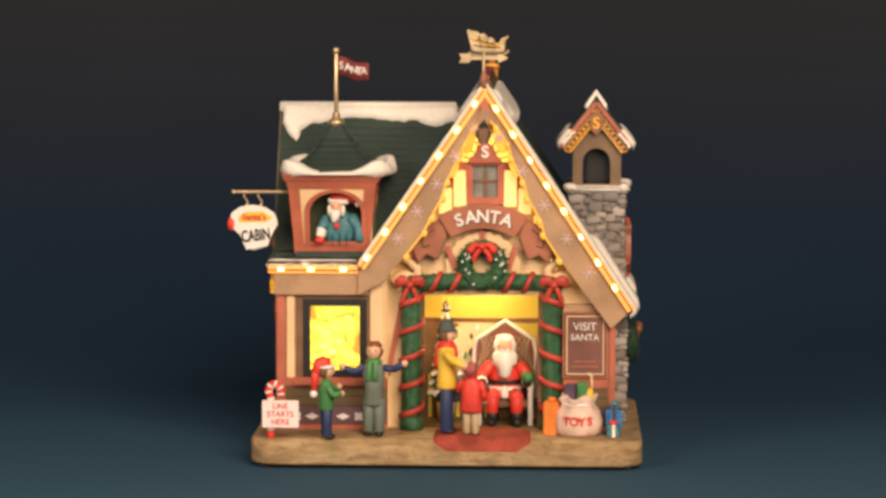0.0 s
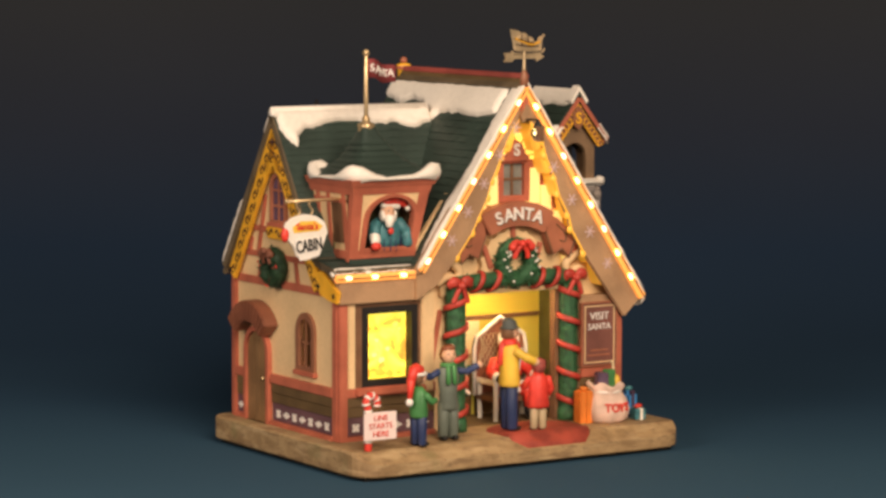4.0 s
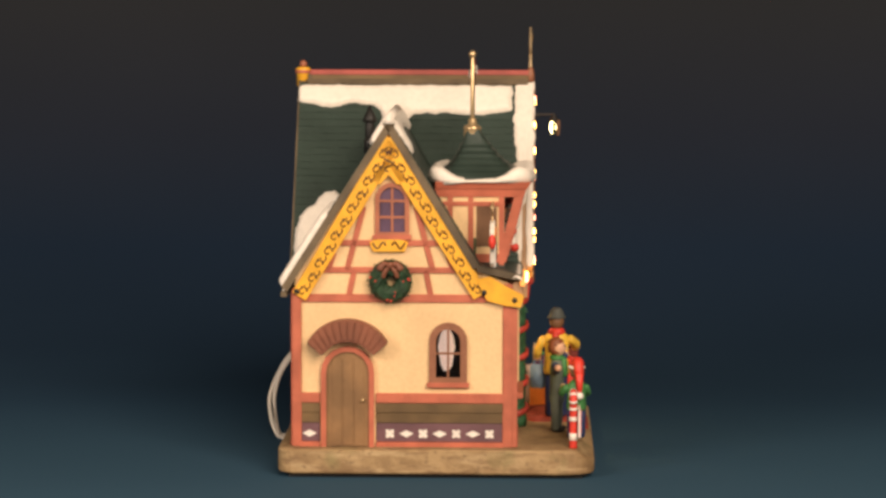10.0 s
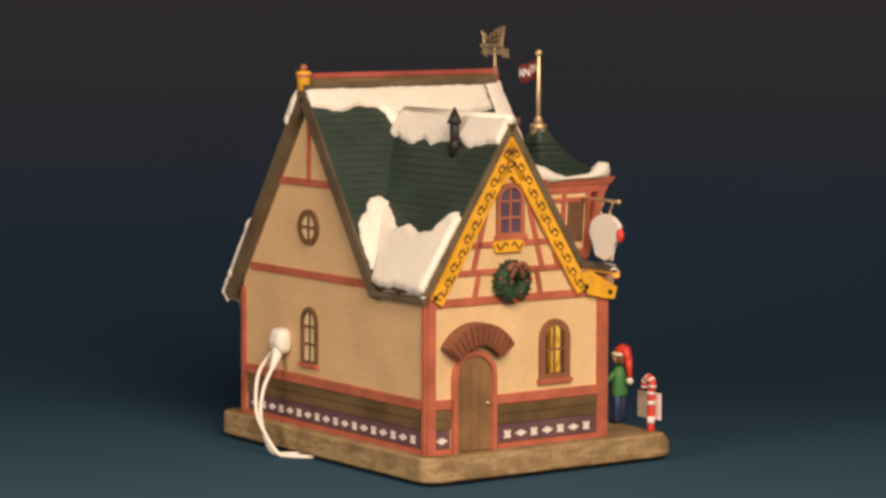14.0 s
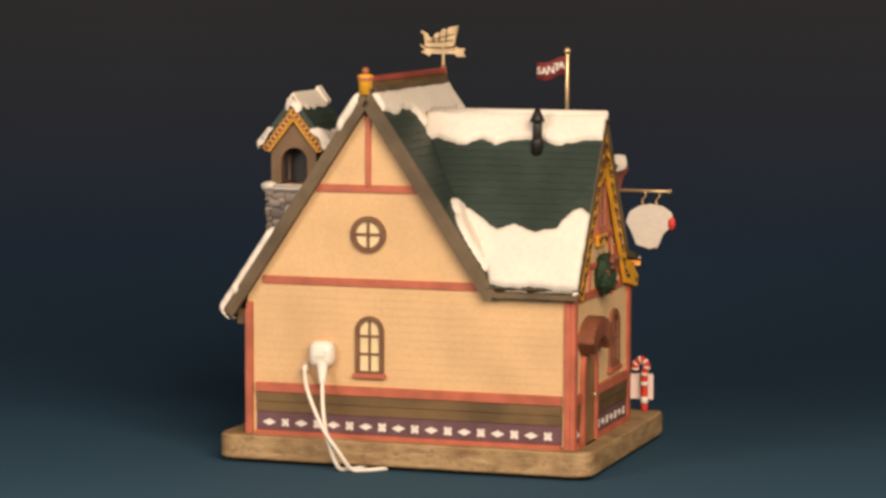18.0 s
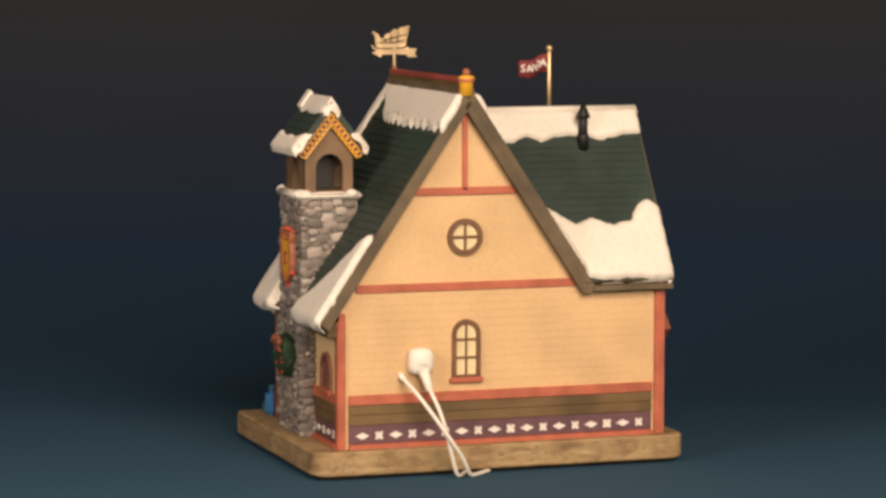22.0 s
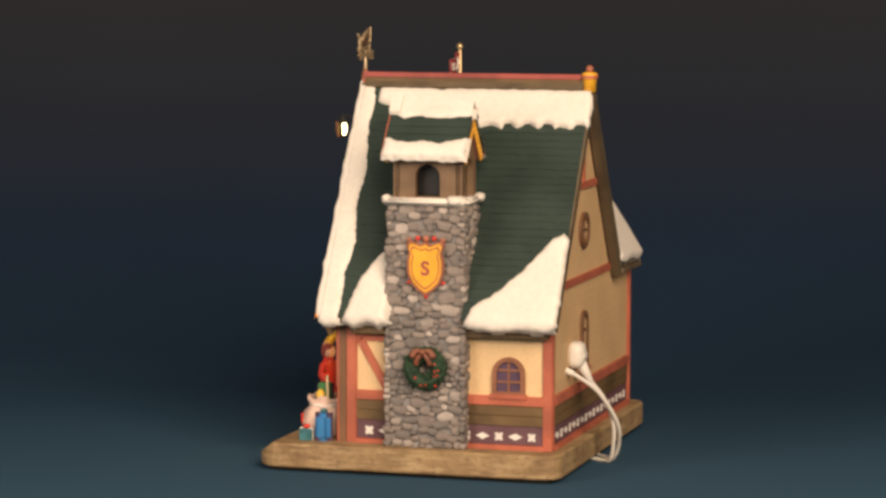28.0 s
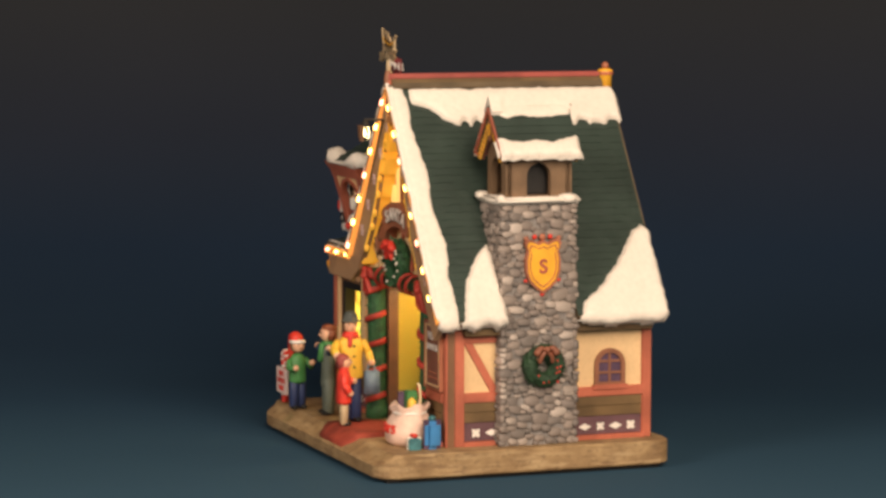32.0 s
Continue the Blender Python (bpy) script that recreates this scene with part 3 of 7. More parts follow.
def shop_window():
    w = part("window", boxed(-79, -47.5, -31, -30.2, 39.5, 79.5, 0), FILM, house, "yellow lit front window with a dark frame")
    o = [(-81, 37), (-45.4, 37), (-45.4, 81.4), (-81, 81.4)]
    n = [(-77, 41.4), (-49.4, 41.4), (-49.4, 77.6), (-77, 77.6)]
    for x0, x1, z0, z1 in ((-80.6, -77.2, 39.5, 79.5), (-49.3, -45.8, 39.5, 79.5), (-77.4, -49.1, 39.5, 41.1), (-77.4, -49.1, 77.9, 79.5)):
        part("reveal", boxed(x0, x1, -36.2, -30.4, z0, z1, 0), DARK, w, "dark window reveal")
    part("window_frame", ring(bmesh.new(), o, n, "y", -37.4, -35.6), DARK, w, "black window frame")
    part("window_frame", ring(bmesh.new(), [(-85, 36.6), (-42.6, 36.6), (-42.6, 83.4), (-85, 83.4)], [(-80.8, 37.2), (-45.6, 37.2), (-45.6, 81.2), (-80.8, 81.2)], "y", -37.0, -35.6), BROWN, w)
    part("window_sill", boxed(-86, -42, -41.5, -35.6, 33.6, 37.0, 0.5), RED, w)
    prints = (glow("ochre_window_print", (0.80, 0.42, 0.04), 1.0), glow("green_window_print", (0.45, 0.62, 0.10), 1.0), glow("cream_window_print", (0.95, 0.70, 0.22), 1.0))
    for x, z, r, k in ((-74.5, 44, 2.6, 0), (-70.5, 46, 2.2, 0), (-66, 44, 3.0, 0), (-60, 43.4, 2.6, 0), (-54, 43.6, 2.2, 0), (-73.5, 51, 1.8, 0), (-69.5, 54, 1.6, 2), (-65, 51, 2.0, 2),
                       (-74, 60, 1.5, 0), (-68, 62, 1.3, 2), (-56, 70, 2.0, 1), (-53.5, 67.5, 1.3, 1), (-57.5, 66, 1.1, 1), (-72, 69, 1.3, 0), (-61, 57, 1.4, 2)):
        part("silhouette", blob(bmesh.new(), (x, -31.05, z), (r, 0.25, r * 0.7), 0, 2, 0.9), prints[k], w)


shop_window()

# the room behind the doorway; its yellow walls glow in place of lamplight
part("room_floor", boxed(-30, 66, -27, 8, 7.8, 8.9, 0), OLIVE, house, "brown room floor")
room = part("room_wall", boxed(-30, 66, 8, 10, 8, 92, 0), INNER, house, "yellow back wall of the room with a faint glow of its own")
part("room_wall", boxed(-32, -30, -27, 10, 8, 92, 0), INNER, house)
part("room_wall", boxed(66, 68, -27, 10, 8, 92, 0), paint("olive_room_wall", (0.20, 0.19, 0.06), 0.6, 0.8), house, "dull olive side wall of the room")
# Added dark sheet: keeps the emissive wall from showing through the side window.
part("room_lining", boxed(-33, -32.05, -27, 10, 8, 92, 0), DARK, house, "added dark sheet that hides the wall's glow from the side window")
part("room_ceiling", boxed(-32, 68, -27, 10, 92, 94, 0), CREAM, house)
scenery = part("wall_picture", boxed(-6, 24, 7.0, 8.2, 33, 63, 0.2), PALE, house, "pale printed room scene on the back wall")
rnd_s = random.Random(9)
for k in range(26):
    part("blotch", blob(bmesh.new(), (rnd_s.uniform(-5, 23), 7.0, rnd_s.uniform(34, 62)), (rnd_s.uniform(0.8, 2.6), 0.25, rnd_s.uniform(0.8, 2.6)), 0, 1, 0.5), (SHIRT, BROWN, WHITE, AMBER)[k % 4], scenery)
part("dark_panel", boxed(-30, -6.5, 7.2, 8.1, 34, 63.5, 0.2), MUD, room, "dark panelling behind the fir tree")
part("picture_rail", boxed(-30, 66, 6.8, 8.2, 63.5, 66, 0.2), BROWN, room)
for x in (-20, -4, 12, 28, 44, 58):
    part("wainscot_board", boxed(x - 7, x + 7, 7.2, 8.2, 9, 34, 0.3), MUD, room)
part("ceiling_bulb", blob(bmesh.new(), (18, -15, 87.5), 4.5), ROOMBULB, house, "glowing bulb", True)

# ---- roofs ----
def slope(o, u, v):
    """A frame on a roof plane: a point from (along, down, above)."""
    o, u, v = Vector(o), Vector(u).normalized(), Vector(v).normalized()
    n = u.cross(v)
    if n.z < 0:
        n = -n
    return lambda a, d, h: o + u * a + v * d + n * h


def flat(bm, at, loop, h0, h1, mi=0):
    start = len(bm.faces)
    a = [bm.verts.new(at(p, q, h0)) for p, q in loop]
    b = [bm.verts.new(at(p, q, h1)) for p, q in loop]
    bm.faces.new(a)
    bm.faces.new(b[::-1])
    k = len(loop)
    for i in range(k):
        bm.faces.new((a[i], b[i], b[(i + 1) % k], a[(i + 1) % k]))
    mark(bm, start, mi)
    return bm


def courses(roof, at, span, length, step=4.6, first=0.0):
    """Lapped shingle courses down a slope; span gives the two ends of a course at a distance down."""
    d = first
    rnd = random.Random(5)
    while d < length - 1:
        e = min(d + step, length)
        bm = bmesh.new()
        a0, a1 = span(d)
        b0, b1 = span(e)
        n = max(4, int(abs(a1 - a0) / 5))
        top, low = [], []
        for i in range(n + 1):
            s = i / n
            j = rnd.uniform(-0.5, 0.5) if 0 < i < n else 0
            top.append(bm.verts.new(at(a0 + (a1 - a0) * s, d, 0.1)))
            low.append(bm.verts.new(at(b0 + (b1 - b0) * s, e + 0.5 + j, 0.42 + rnd.uniform(0, 0.25))))
        under = [bm.verts.new(at(b0 + (b1 - b0) * i / n, e + 0.4, -0.1)) for i in range(n + 1)]
        for i in range(n):
            bm.faces.new((top[i], top[i + 1], low[i + 1], low[i]))
            bm.faces.new((low[i], low[i + 1], under[i + 1], under[i]))
            bm.faces.new((under[i], under[i + 1], top[i + 1], top[i]))
        bm.faces.new((top[0], low[0], under[0]))
        bm.faces.new((top[-1], under[-1], low[-1]))
        part("shingle_course", bm, GREEN, roof)
        d = e


def snow(roof, at, loop, thick=2.6, seed=3):
    """A pillow of snow on a slope: full height inside the outline, rounded down to nothing at its wandering rim."""
    xs, ys = np.array([p for p, _ in loop]), np.array([q for _, q in loop])
    step = 1.25
    ga = np.arange(xs.min() - 3, xs.max() + 3, step)
    gd = np.arange(ys.min() - 3, ys.max() + 3, step)
    A, D = np.meshgrid(ga, gd, indexing="ij")
    near, odd = np.full(A.shape, 1e9), np.zeros(A.shape, bool)
    for i in range(len(xs)):
        x0, y0, x1, y1 = xs[i - 1], ys[i - 1], xs[i], ys[i]
        ex, ey = x1 - x0, y1 - y0
        s = np.clip(((A - x0) * ex + (D - y0) * ey) / (ex * ex + ey * ey + 1e-9), 0, 1)
        near = np.minimum(near, np.hypot(A - x0 - s * ex, D - y0 - s * ey))
        if y0 != y1:
            odd ^= ((y0 > D) != (y1 > D)) & (A < x0 + (D - y0) * ex / ey)
    inside = np.where(odd, near, -near)
    bm = bmesh.new()
    grid = {}
    for i in range(len(ga)):
        for j in range(len(gd)):
            a, d = ga[i], gd[j]
            w = inside[i, j] + 0.9 * noise.noise(Vector((a * 0.22, d * 0.22, seed * 7.3))) + 0.4 * noise.noise(Vector((a * 0.6, d * 0.6, seed * 3.1)))
            if w > -2.2:
                if w > 0:
                    f = min(1.0, w / 3.6)
                    h = 0.6 + thick * math.sqrt(1 - (1 - f) ** 2) + 0.14 * noise.noise(Vector((a * 0.1, d * 0.1, seed)))
                else:
                    h = 0.6 + 1.8 * w
                grid[i, j] = bm.verts.new(at(a, d, h))
    for i, j in list(grid):
        q = [grid.get(k) for k in ((i, j), (i + 1, j), (i + 1, j + 1), (i, j + 1))]
        if None not in q:
            bm.faces.new(q)
    return part("snow", bm, SNOW, roof, "cream white snow patch", True)


def drape(at, a0, a1, length):
    """A slope whose snow folds down over the ends and the foot."""
    o = at(0, 0, 0)
    u, v, n = at(1, 0, 0) - o, at(0, 1, 0) - o, at(0, 0, 1) - o

    def over(a, d, h):
        ac, dc = max(a0, min(a1, a)), min(length, d)
        e, g = a - ac, d - dc
        k = min(1.0, (abs(e) + g) / 2.5)
        way = n * (1 - k) + (u * math.copysign(1, e) if abs(e) > g else Vector((v.x, v.y, 0))) * k
        return at(ac, dc, 0) + way.normalized() * h - Vector((0, 0, abs(e) + g))
    return over


def wavy(a0, a1, top, depth, n, seed, amp):
    """An outline whose upper rim is straight and whose lower rim wanders."""
    rnd = random.Random(seed)
    low = [(a0 + (a1 - a0) * i / n, depth + rnd.uniform(-amp, amp)) for i in range(n + 1)]
    return [(a0, top), (a1, top)] + low[::-1]


def scallops(a0, a1, depth, seed):
    """A snow edge of pointed drips with round hollows of many widths between them."""
    rnd = random.Random(seed)
    out, a = [], a0
    while a > a1 + 2:
        wide, rise, drop = rnd.uniform(7, 16), rnd.uniform(1.8, 4.8), rnd.uniform(-1.5, 1.5)
        out += [(a - wide * k / 6, depth + drop * k / 6 - rise * math.sin(math.pi * k / 6)) for k in range(6)]
        a -= wide
    return [p for p in out if p[0] > a1]


def slab_roof(at, loop, thick=4.0, label=""):
    """The roof's body, with its grey-brown underside and edges."""
    return part("roof", flat(bmesh.new(), at, loop, -thick, 0.0), EDGE, house, label)


# main roof, right-hand slope: ridge at x 20, eave at x 103
LR = math.hypot(83, 124)
right_at = slope((20, 0, 202), (0, 1, 0), (83, 0, -124))
right_over = drape(right_at, -45, 87, LR - 0.4)
roof_r = slab_roof(right_at, [(-45.5, 0), (87.4, 0), (87.4, LR), (35.5, LR), (35.5, 137), (-7.5, 137), (-7.5, LR), (-44.5, LR)], 4.0, "steep green shingled roof slope with snow")
courses(roof_r, right_at, lambda d: (-42, 86.4), 138)
for ends in ((-42, -7.0), (35.0, 86.4)):
    courses(roof_r, right_at, lambda d: ends, LR - 1, first=138.0)
snow(roof_r, right_over, [(-34, 5.5), (86.6, 5.5), (89.6, 9), (89.4, 27)] + scallops(89, -10, 30, 12) + [(-16, 25), (-24, 18), (-34, 14)], 2.6, 1)
snow(roof_r, right_over, [(-44.6, 3), (-38, 4), (-35.5, 18), (-37.5, 30), (-33, 58), (-35.5, 78), (-31.5, 104), (-34.5, 122), (-32.8, 140), (-34, LR + 3.5), (-41, LR + 4.5), (-44.8, LR + 2), (-44.8, 60)], 0.9, 2)
snow(roof_r, right_over, [(-31, LR + 2.6), (-29, 142), (-24, 124), (-15, 110), (-9, 104), (-7, 112), (-6, LR + 1.5), (-10, LR + 4.2), (-17, LR + 2.0), (-24, LR + 5)], 3.0, 3)
snow(roof_r, right_over, [(37, LR + 1.5), (40, 141), (53, 131), (64, 119), (73, 106), (79, 98), (84, 95), (88.2, 98), (88.4, LR + 3), (80, LR + 4.6), (66, LR + 3.2), (56, LR + 5), (44, LR + 4)], 3.2, 4)

# main roof, left-hand slope: ridge to the valley
LL = math.hypot(68, 101)
left_at = slope((20, 0, 202), (0, 1, 0), (-68, 0, -101))
left_over = drape(left_at, -45, 87, LL + 20)
roof_l = slab_roof(left_at, [(-45.5, 0), (87.4, 0), (87.4, LL), (-43, LL)], 4.0, "steep green shingled roof slope with snow")
courses(roof_l, left_at, lambda d: (-42, 86.4), LL - 1)
snow(roof_l, left_over, [(-34, 5.5), (86.6, 5.5), (88, 9), (87, 16), (68, 20), (55, 17), (42, 19), (37, 30), (30, 34), (22, 24), (5, 23), (-15, 25), (-34, 22)], 2.4, 5)
snow(roof_l, left_over, [(-45.5, 2), (-36, 4), (-35, 30), (-37, 55), (-34, 80), (-36, 104), (-39, LL - 3), (-45, LL - 2), (-45.8, 50)], 0.9, 6)
snow(roof_l, left_at, [(54, 86), (58, 80), (64, 74), (70, 75), (75, 83), (80, 87), (84, 91), (85.4, 108), (85, 119), (60, 120), (56, 100)], 2.8, 15)

# wing roof: ridge at y 30.5; the foot of its front slope flares out
LB = math.hypot(57.5, 90)
back_at = slope((0, 30.5, 185), (1, 0, 0), (0, 57.5, -90))


def wing_end(z):
    """Where the wing meets the main roof at that height."""
    return 20 - (202 - z) * 68 / 101


back_over = drape(back_at, -99, 60, LB - 0.3)
roof_wb = slab_roof(back_at, [(-99.2, 0), (wing_end(185) + 4, 0), (wing_end(95) + 4, LB), (-99.2, LB)], 4.0, "green shingled wing roof with snow")
courses(roof_wb, back_at, lambda d: (-98.4, wing_end(185 - d * 90 / LB) + 1), LB - 1)
snow(roof_wb, back_over, wavy(-99.4, 4, 0, 18, 12, 31, 3), 2.4, 7)
snow(roof_wb, back_over, [(-99.8, LB - 0.4), (-99.8, 63), (-94, 57), (-88, 60), (-82, 70), (-70, 73), (-58, 68), (-48, 72), (-42, 67), (-33, 61), (-26, 58), (-25, 62), (-33, 74), (-40, 85), (-47, 96), (-50, LB - 2.4), (-60, LB - 0.8), (-72, LB - 1.4), (-86, LB - 0.2)], 3.0, 8)
part("eave_board", boxed(-98.8, -52, 85.0, 88.4, 89.6, 92.6, 0.3), EDGE, roof_wb, "brown board under the snowy eave")
LF = math.hypot(48.5, 78)
front_at = slope((0, 30.5, 185), (1, 0, 0), (0, -48.5, -78))
roof_wf = slab_roof(front_at, [(-99.2, 0), (wing_end(185) + 4, 0), (wing_end(107) + 4, LF), (-99.2, LF)], 4.0, "green shingled wing roof with snow")
courses(roof_wf, front_at, lambda d: (-98.4, wing_end(185 - d * 78 / LF) + 1), LF - 1)
snow(roof_wf, front_at, [(-97.4, 0), (4, 0), (2, 9), (-10, 13), (-22, 9), (-34, 10), (-46, 7.5), (-58, 7), (-70, 9.5), (-80, 11), (-86, 15), (-89, 23), (-93, 18), (-97.4, 11)], 2.4, 9)
flare_at = slope((0, -18, 107), (1, 0, 0), (0, -23, -4.6))
roof_fl = slab_roof(flare_at, [(-99, -1), (wing_end(107) + 5, -1), (-49, 23.4), (-100.4, 23.4)], 3.6, "green flared foot of the wing roof")
courses(roof_fl, flare_at, lambda d: (-99, wing_end(107) - d * 0.05 + 2), 22.5)
snow(roof_fl, flare_at, [(-99.4, 20.4), (-51, 20.4), (-51, 22.4), (-75, 22.6), (-99.4, 22.4)], 0.5, 10)


def ridge():
    r = part("ridge_beam", boxed(17.6, 22.4, -45, 81, 203.4, 206.5, 0.6), CRIMSON, house, "red ridge beam along the roof")
    part("ridge_moulding", boxed(16.8, 23.2, -43.5, 80, 199.5, 203.6, 0.4), OLIVE, r)
    for at in (right_at, left_at):
        part("ridge_board", flat(bmesh.new(), at, [(-43, -1), (82, -1), (82, 5.4), (-43, 5.4)], 0.2, 2.4), EDGE, r, "grey brown board along the ridge")
    p = part("finial", lathe(bmesh.new(), [(3.8, 197), (3.8, 205), (4.4, 206), (4.4, 207.2), (2.4, 208)], 21, 85, 12), GOLD, house, "golden roof finial with a rose-brown ball", True)
    part("ball", blob(bmesh.new(), (21, 85, 209.6), 2.2), ROSE, p, "rose-brown ball", True)
    part("collar", lathe(bmesh.new(), [(4.6, 204.6), (4.6, 206.2)], 21, 85, 12), RED, p)
    part("snow", prism(bmesh.new(), [(26.5, 182), (28.5, 186.4), (30.5, 188.2), (32.5, 186.4), (34.5, 182)], "x", -99.4, 2, 0, 0.6), SNOW, roof_wb, "", True)


ridge()
beam(wall_b, "y", 82.6, 1, (100.9, 75.2), (19.7, 196.0), 6.2, EDGE, "rake_board", 4.6)
part("rake_board", prism(bmesh.new(), [(-53.4, 92.2), (18.6, 197.8), (24, 193.2), (-43.5, 93.0), (-46.8, 88.2), (-51, 88.2)], "y", 82.6, 87.2, 0, 0.3), EDGE, wall_b, "brown rake board, wider at its foot")


def lumpy(p, q, r, seed, squash=0.7):
    """A rim of snow along a line, thicker and thinner by turns."""
    p, q = Vector(p), Vector(q)
    n = max(8, int((q - p).length / 1.6))
    d = (q - p).normalized()
    u = d.cross(Vector((0, 1, 0))).normalized()
    v = Vector((0, 1, 0))
    bm = bmesh.new()
    rings = []
    for i in range(n + 1):
        f = i / n
        end = min(1.0, 3.2 * min(f, 1 - f) * n / 8 + 0.35)
        k = r * end * (1 + 0.35 * noise.noise(Vector((f * (q - p).length * 0.16, seed * 5.1, 0))))
        c = p.lerp(q, f) + v * 0.8 * noise.noise(Vector((f * (q - p).length * 0.1, 3.3, seed)))
        rings.append([bm.verts.new(c + u * squash * k * math.cos(w) + v * 1.5 * k * math.sin(w)) for w in (2 * math.pi * j / 9 for j in range(9))])
    for a, b in zip(rings, rings[1:]):
        for j in range(9):
            bm.faces.new((a[j], a[(j + 1) % 9], b[(j + 1) % 9], b[j]))
    bm.faces.new(rings[0][::-1])
    bm.faces.new(rings[-1])
    return bm


def bargeboards():
    # golden boards on the wing's gable
    for p, q in (((80.5, 91), (30.5, 176)), ((-20.5, 92), (30.5, 176))):
        a, b = Vector(p), Vector(q)
        d = (b - a).normalized()
        n = Vector((-d.y, d.x)) * (1 if p[0] > 30 else -1)
        loop = [tuple(a + n * -2), tuple(b + n * -2), tuple(b + n * 8.5 + d * -4), tuple(a + n * 6.5)]
        board = part("bargeboard", prism(bmesh.new(), loop, "x", -98.4, -96.4, 0, 0.3), GOLD, house, "golden bargeboard with dark scrolls")
        k = 11
        for i in range(k):
            c = a + (b - a) * (i + 0.6) / (k + 0.6) + n * (2.6 + 0.9 * (i % 2))
            bm = bmesh.new()
            for s in (-1, 1):
                curl = []
                for j in range(13):
                    w = j / 12
                    turn = s * (0.4 + 4.4 * w)
                    r = 0.4 + 1.9 * (1 - w) ** 0.7
                    q = c + d * s * 1.9 + (d * math.cos(turn) + n * math.sin(turn)) * r
                    curl.append((-98.5, q.x, q.y))
                tube(bm, curl, 0.4, 5)
                leaf = c + n * s * 1.5
                blob(bm, (-98.5, leaf.x, leaf.y), (0.35, 0.7, 1.1), 0, 1)
            part("scroll", bm, SEPIA, board)
    foot = part("bargeboard", prism(bmesh.new(), [(-16, 100), (-22, 88), (-32, 85.5), (-40, 84.5), (-42, 91), (-32, 96), (-24, 101)], "x", -98.8, -96.5, 0, 0.4), GOLD, house, "golden flared foot of the bargeboard")
    for y, z in ((-20.5, 92.5), (-36.8, 88.5)):
        part("stud", blob(bmesh.new(), (-98.8, y, z), (0.5, 1.7, 1.7), 0, 1), BLACK, foot)
    part("stud", blob(bmesh.new(), (-98.5, 79.8, 92.6), (0.5, 1.7, 1.7), 0, 1), BLACK, foot)
    crest = part("gable_crest", prism(bmesh.new(), [(22, 114), (39, 114), (41, 119), (36, 121.5), (25, 121.5), (20, 119)], "x", -97.4, -94.8, 0, 0.4), GOLD, house, "golden scrolled apron below the gable window")
    for s in (-1, 1):
        part("scroll", tube(bmesh.new(), [(-97.5, 30.5 + s * (1.5 + j * 0.8), 117.5 + 1.8 * math.sin(j * 0.8)) for j in range(10)], 0.5, 5), SEPIA, crest)
    peak = part("gable_crest", prism(bmesh.new(), [(21, 152), (24, 158), (30.5, 166), (37, 158), (40, 152), (35, 150), (30.5, 156), (26, 150)], "x", -98.4, -94.8, 0, 0.4), GOLD, house, "golden pointed crest above the gable window")
    part("scroll", tube(bmesh.new(), [(-98.5, 30.5 + 2.5 * math.sin(j), 157 + j * 0.9) for j in range(9)], 0.5, 5), SEPIA, peak)
    # broad mauve boards on the front gable
    for sx, foot_x, foot_z in ((1, 103, 78.5), (-1, -50, 101.5)):
        a, b = Vector((foot_x, foot_z)), Vector((20, 203))
        d = (b - a).normalized()
        n = Vector((-d.y, d.x)) * (1 if sx > 0 else -1)
        if sx > 0:
            loop = [tuple(a), tuple(b), (20, 184), (27, 177), (33, 168), (35, 160), (41.5, 147), (44, 138), (51, 126), (53, 118), (62, 104), tuple(a + Vector((-13, -12)))]
        else:
            loop = [tuple(a), tuple(b), (20, 184), (13, 176), (8.6, 168), (5, 160), (-1.4, 147), (-4, 138), (-10, 127), (-14, 119), (-24, 106), (-36, 92), (-50, 84)]
        board = part("bargeboard", prism(bmesh.new(), loop, "y", -43.5, -40, 0, 0.4), MAUVE, house, "broad mauve bargeboard with pale snowflakes")
        edge = bmesh.new()
        inner = loop[2:-1] if sx > 0 else loop[2:-2]
        tube(edge, [(x, -43.0, z) for x, z in inner], 0.7, 6)
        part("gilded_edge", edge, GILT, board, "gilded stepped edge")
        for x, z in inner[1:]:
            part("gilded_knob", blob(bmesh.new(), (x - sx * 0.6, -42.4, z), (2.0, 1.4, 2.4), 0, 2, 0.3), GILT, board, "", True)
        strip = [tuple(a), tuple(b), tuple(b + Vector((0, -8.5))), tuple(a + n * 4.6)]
        part("light_strip", prism(bmesh.new(), strip, "y", -46.1, -43.3, 0, 0.3), STRIP, board, "orange strip below the snow rim with the bulbs' glow put in")
        at0, at1 = a + n * 0.1, b + Vector((0, -0.6))
        part("snow_rim", lumpy((at0.x, -44.6, at0.y), (at1.x, -44.6, at1.y), 1.5, sx + 3, 0.62), SNOW, board, "thin white rim", True)
        e0, e1 = (Vector((90, 68)), Vector((21, 180))) if sx > 0 else (Vector((-36, 94)), Vector((19, 180)))
        for i in range(7 if sx > 0 else 6):
            c = e0 + (e1 - e0) * ((i + (1.9 if sx > 0 else 0.7)) / (8.6 if sx > 0 else 6.4))
            z1 = c.y + 5.5
            loop = [(c.x + sx * 5.5, c.y - 7), (c.x + sx * 6.5, z1 - 2), (c.x + sx * 4, z1), (c.x - sx * 1.0, z1 + 2), (c.x - sx * 2.2, z1 - 3), (c.x - sx * 0.5, c.y - 4), (c.x + sx * 1.5, c.y - 8)]
            # The steps hold no lamp; their amber light is emission of the gilt.
            part("gilded_step", prism(bmesh.new(), loop, "y", -42.5, -29.6, 0, 0.7), GILT, board, "gilded carving behind the board, its warm light put in as a glow")
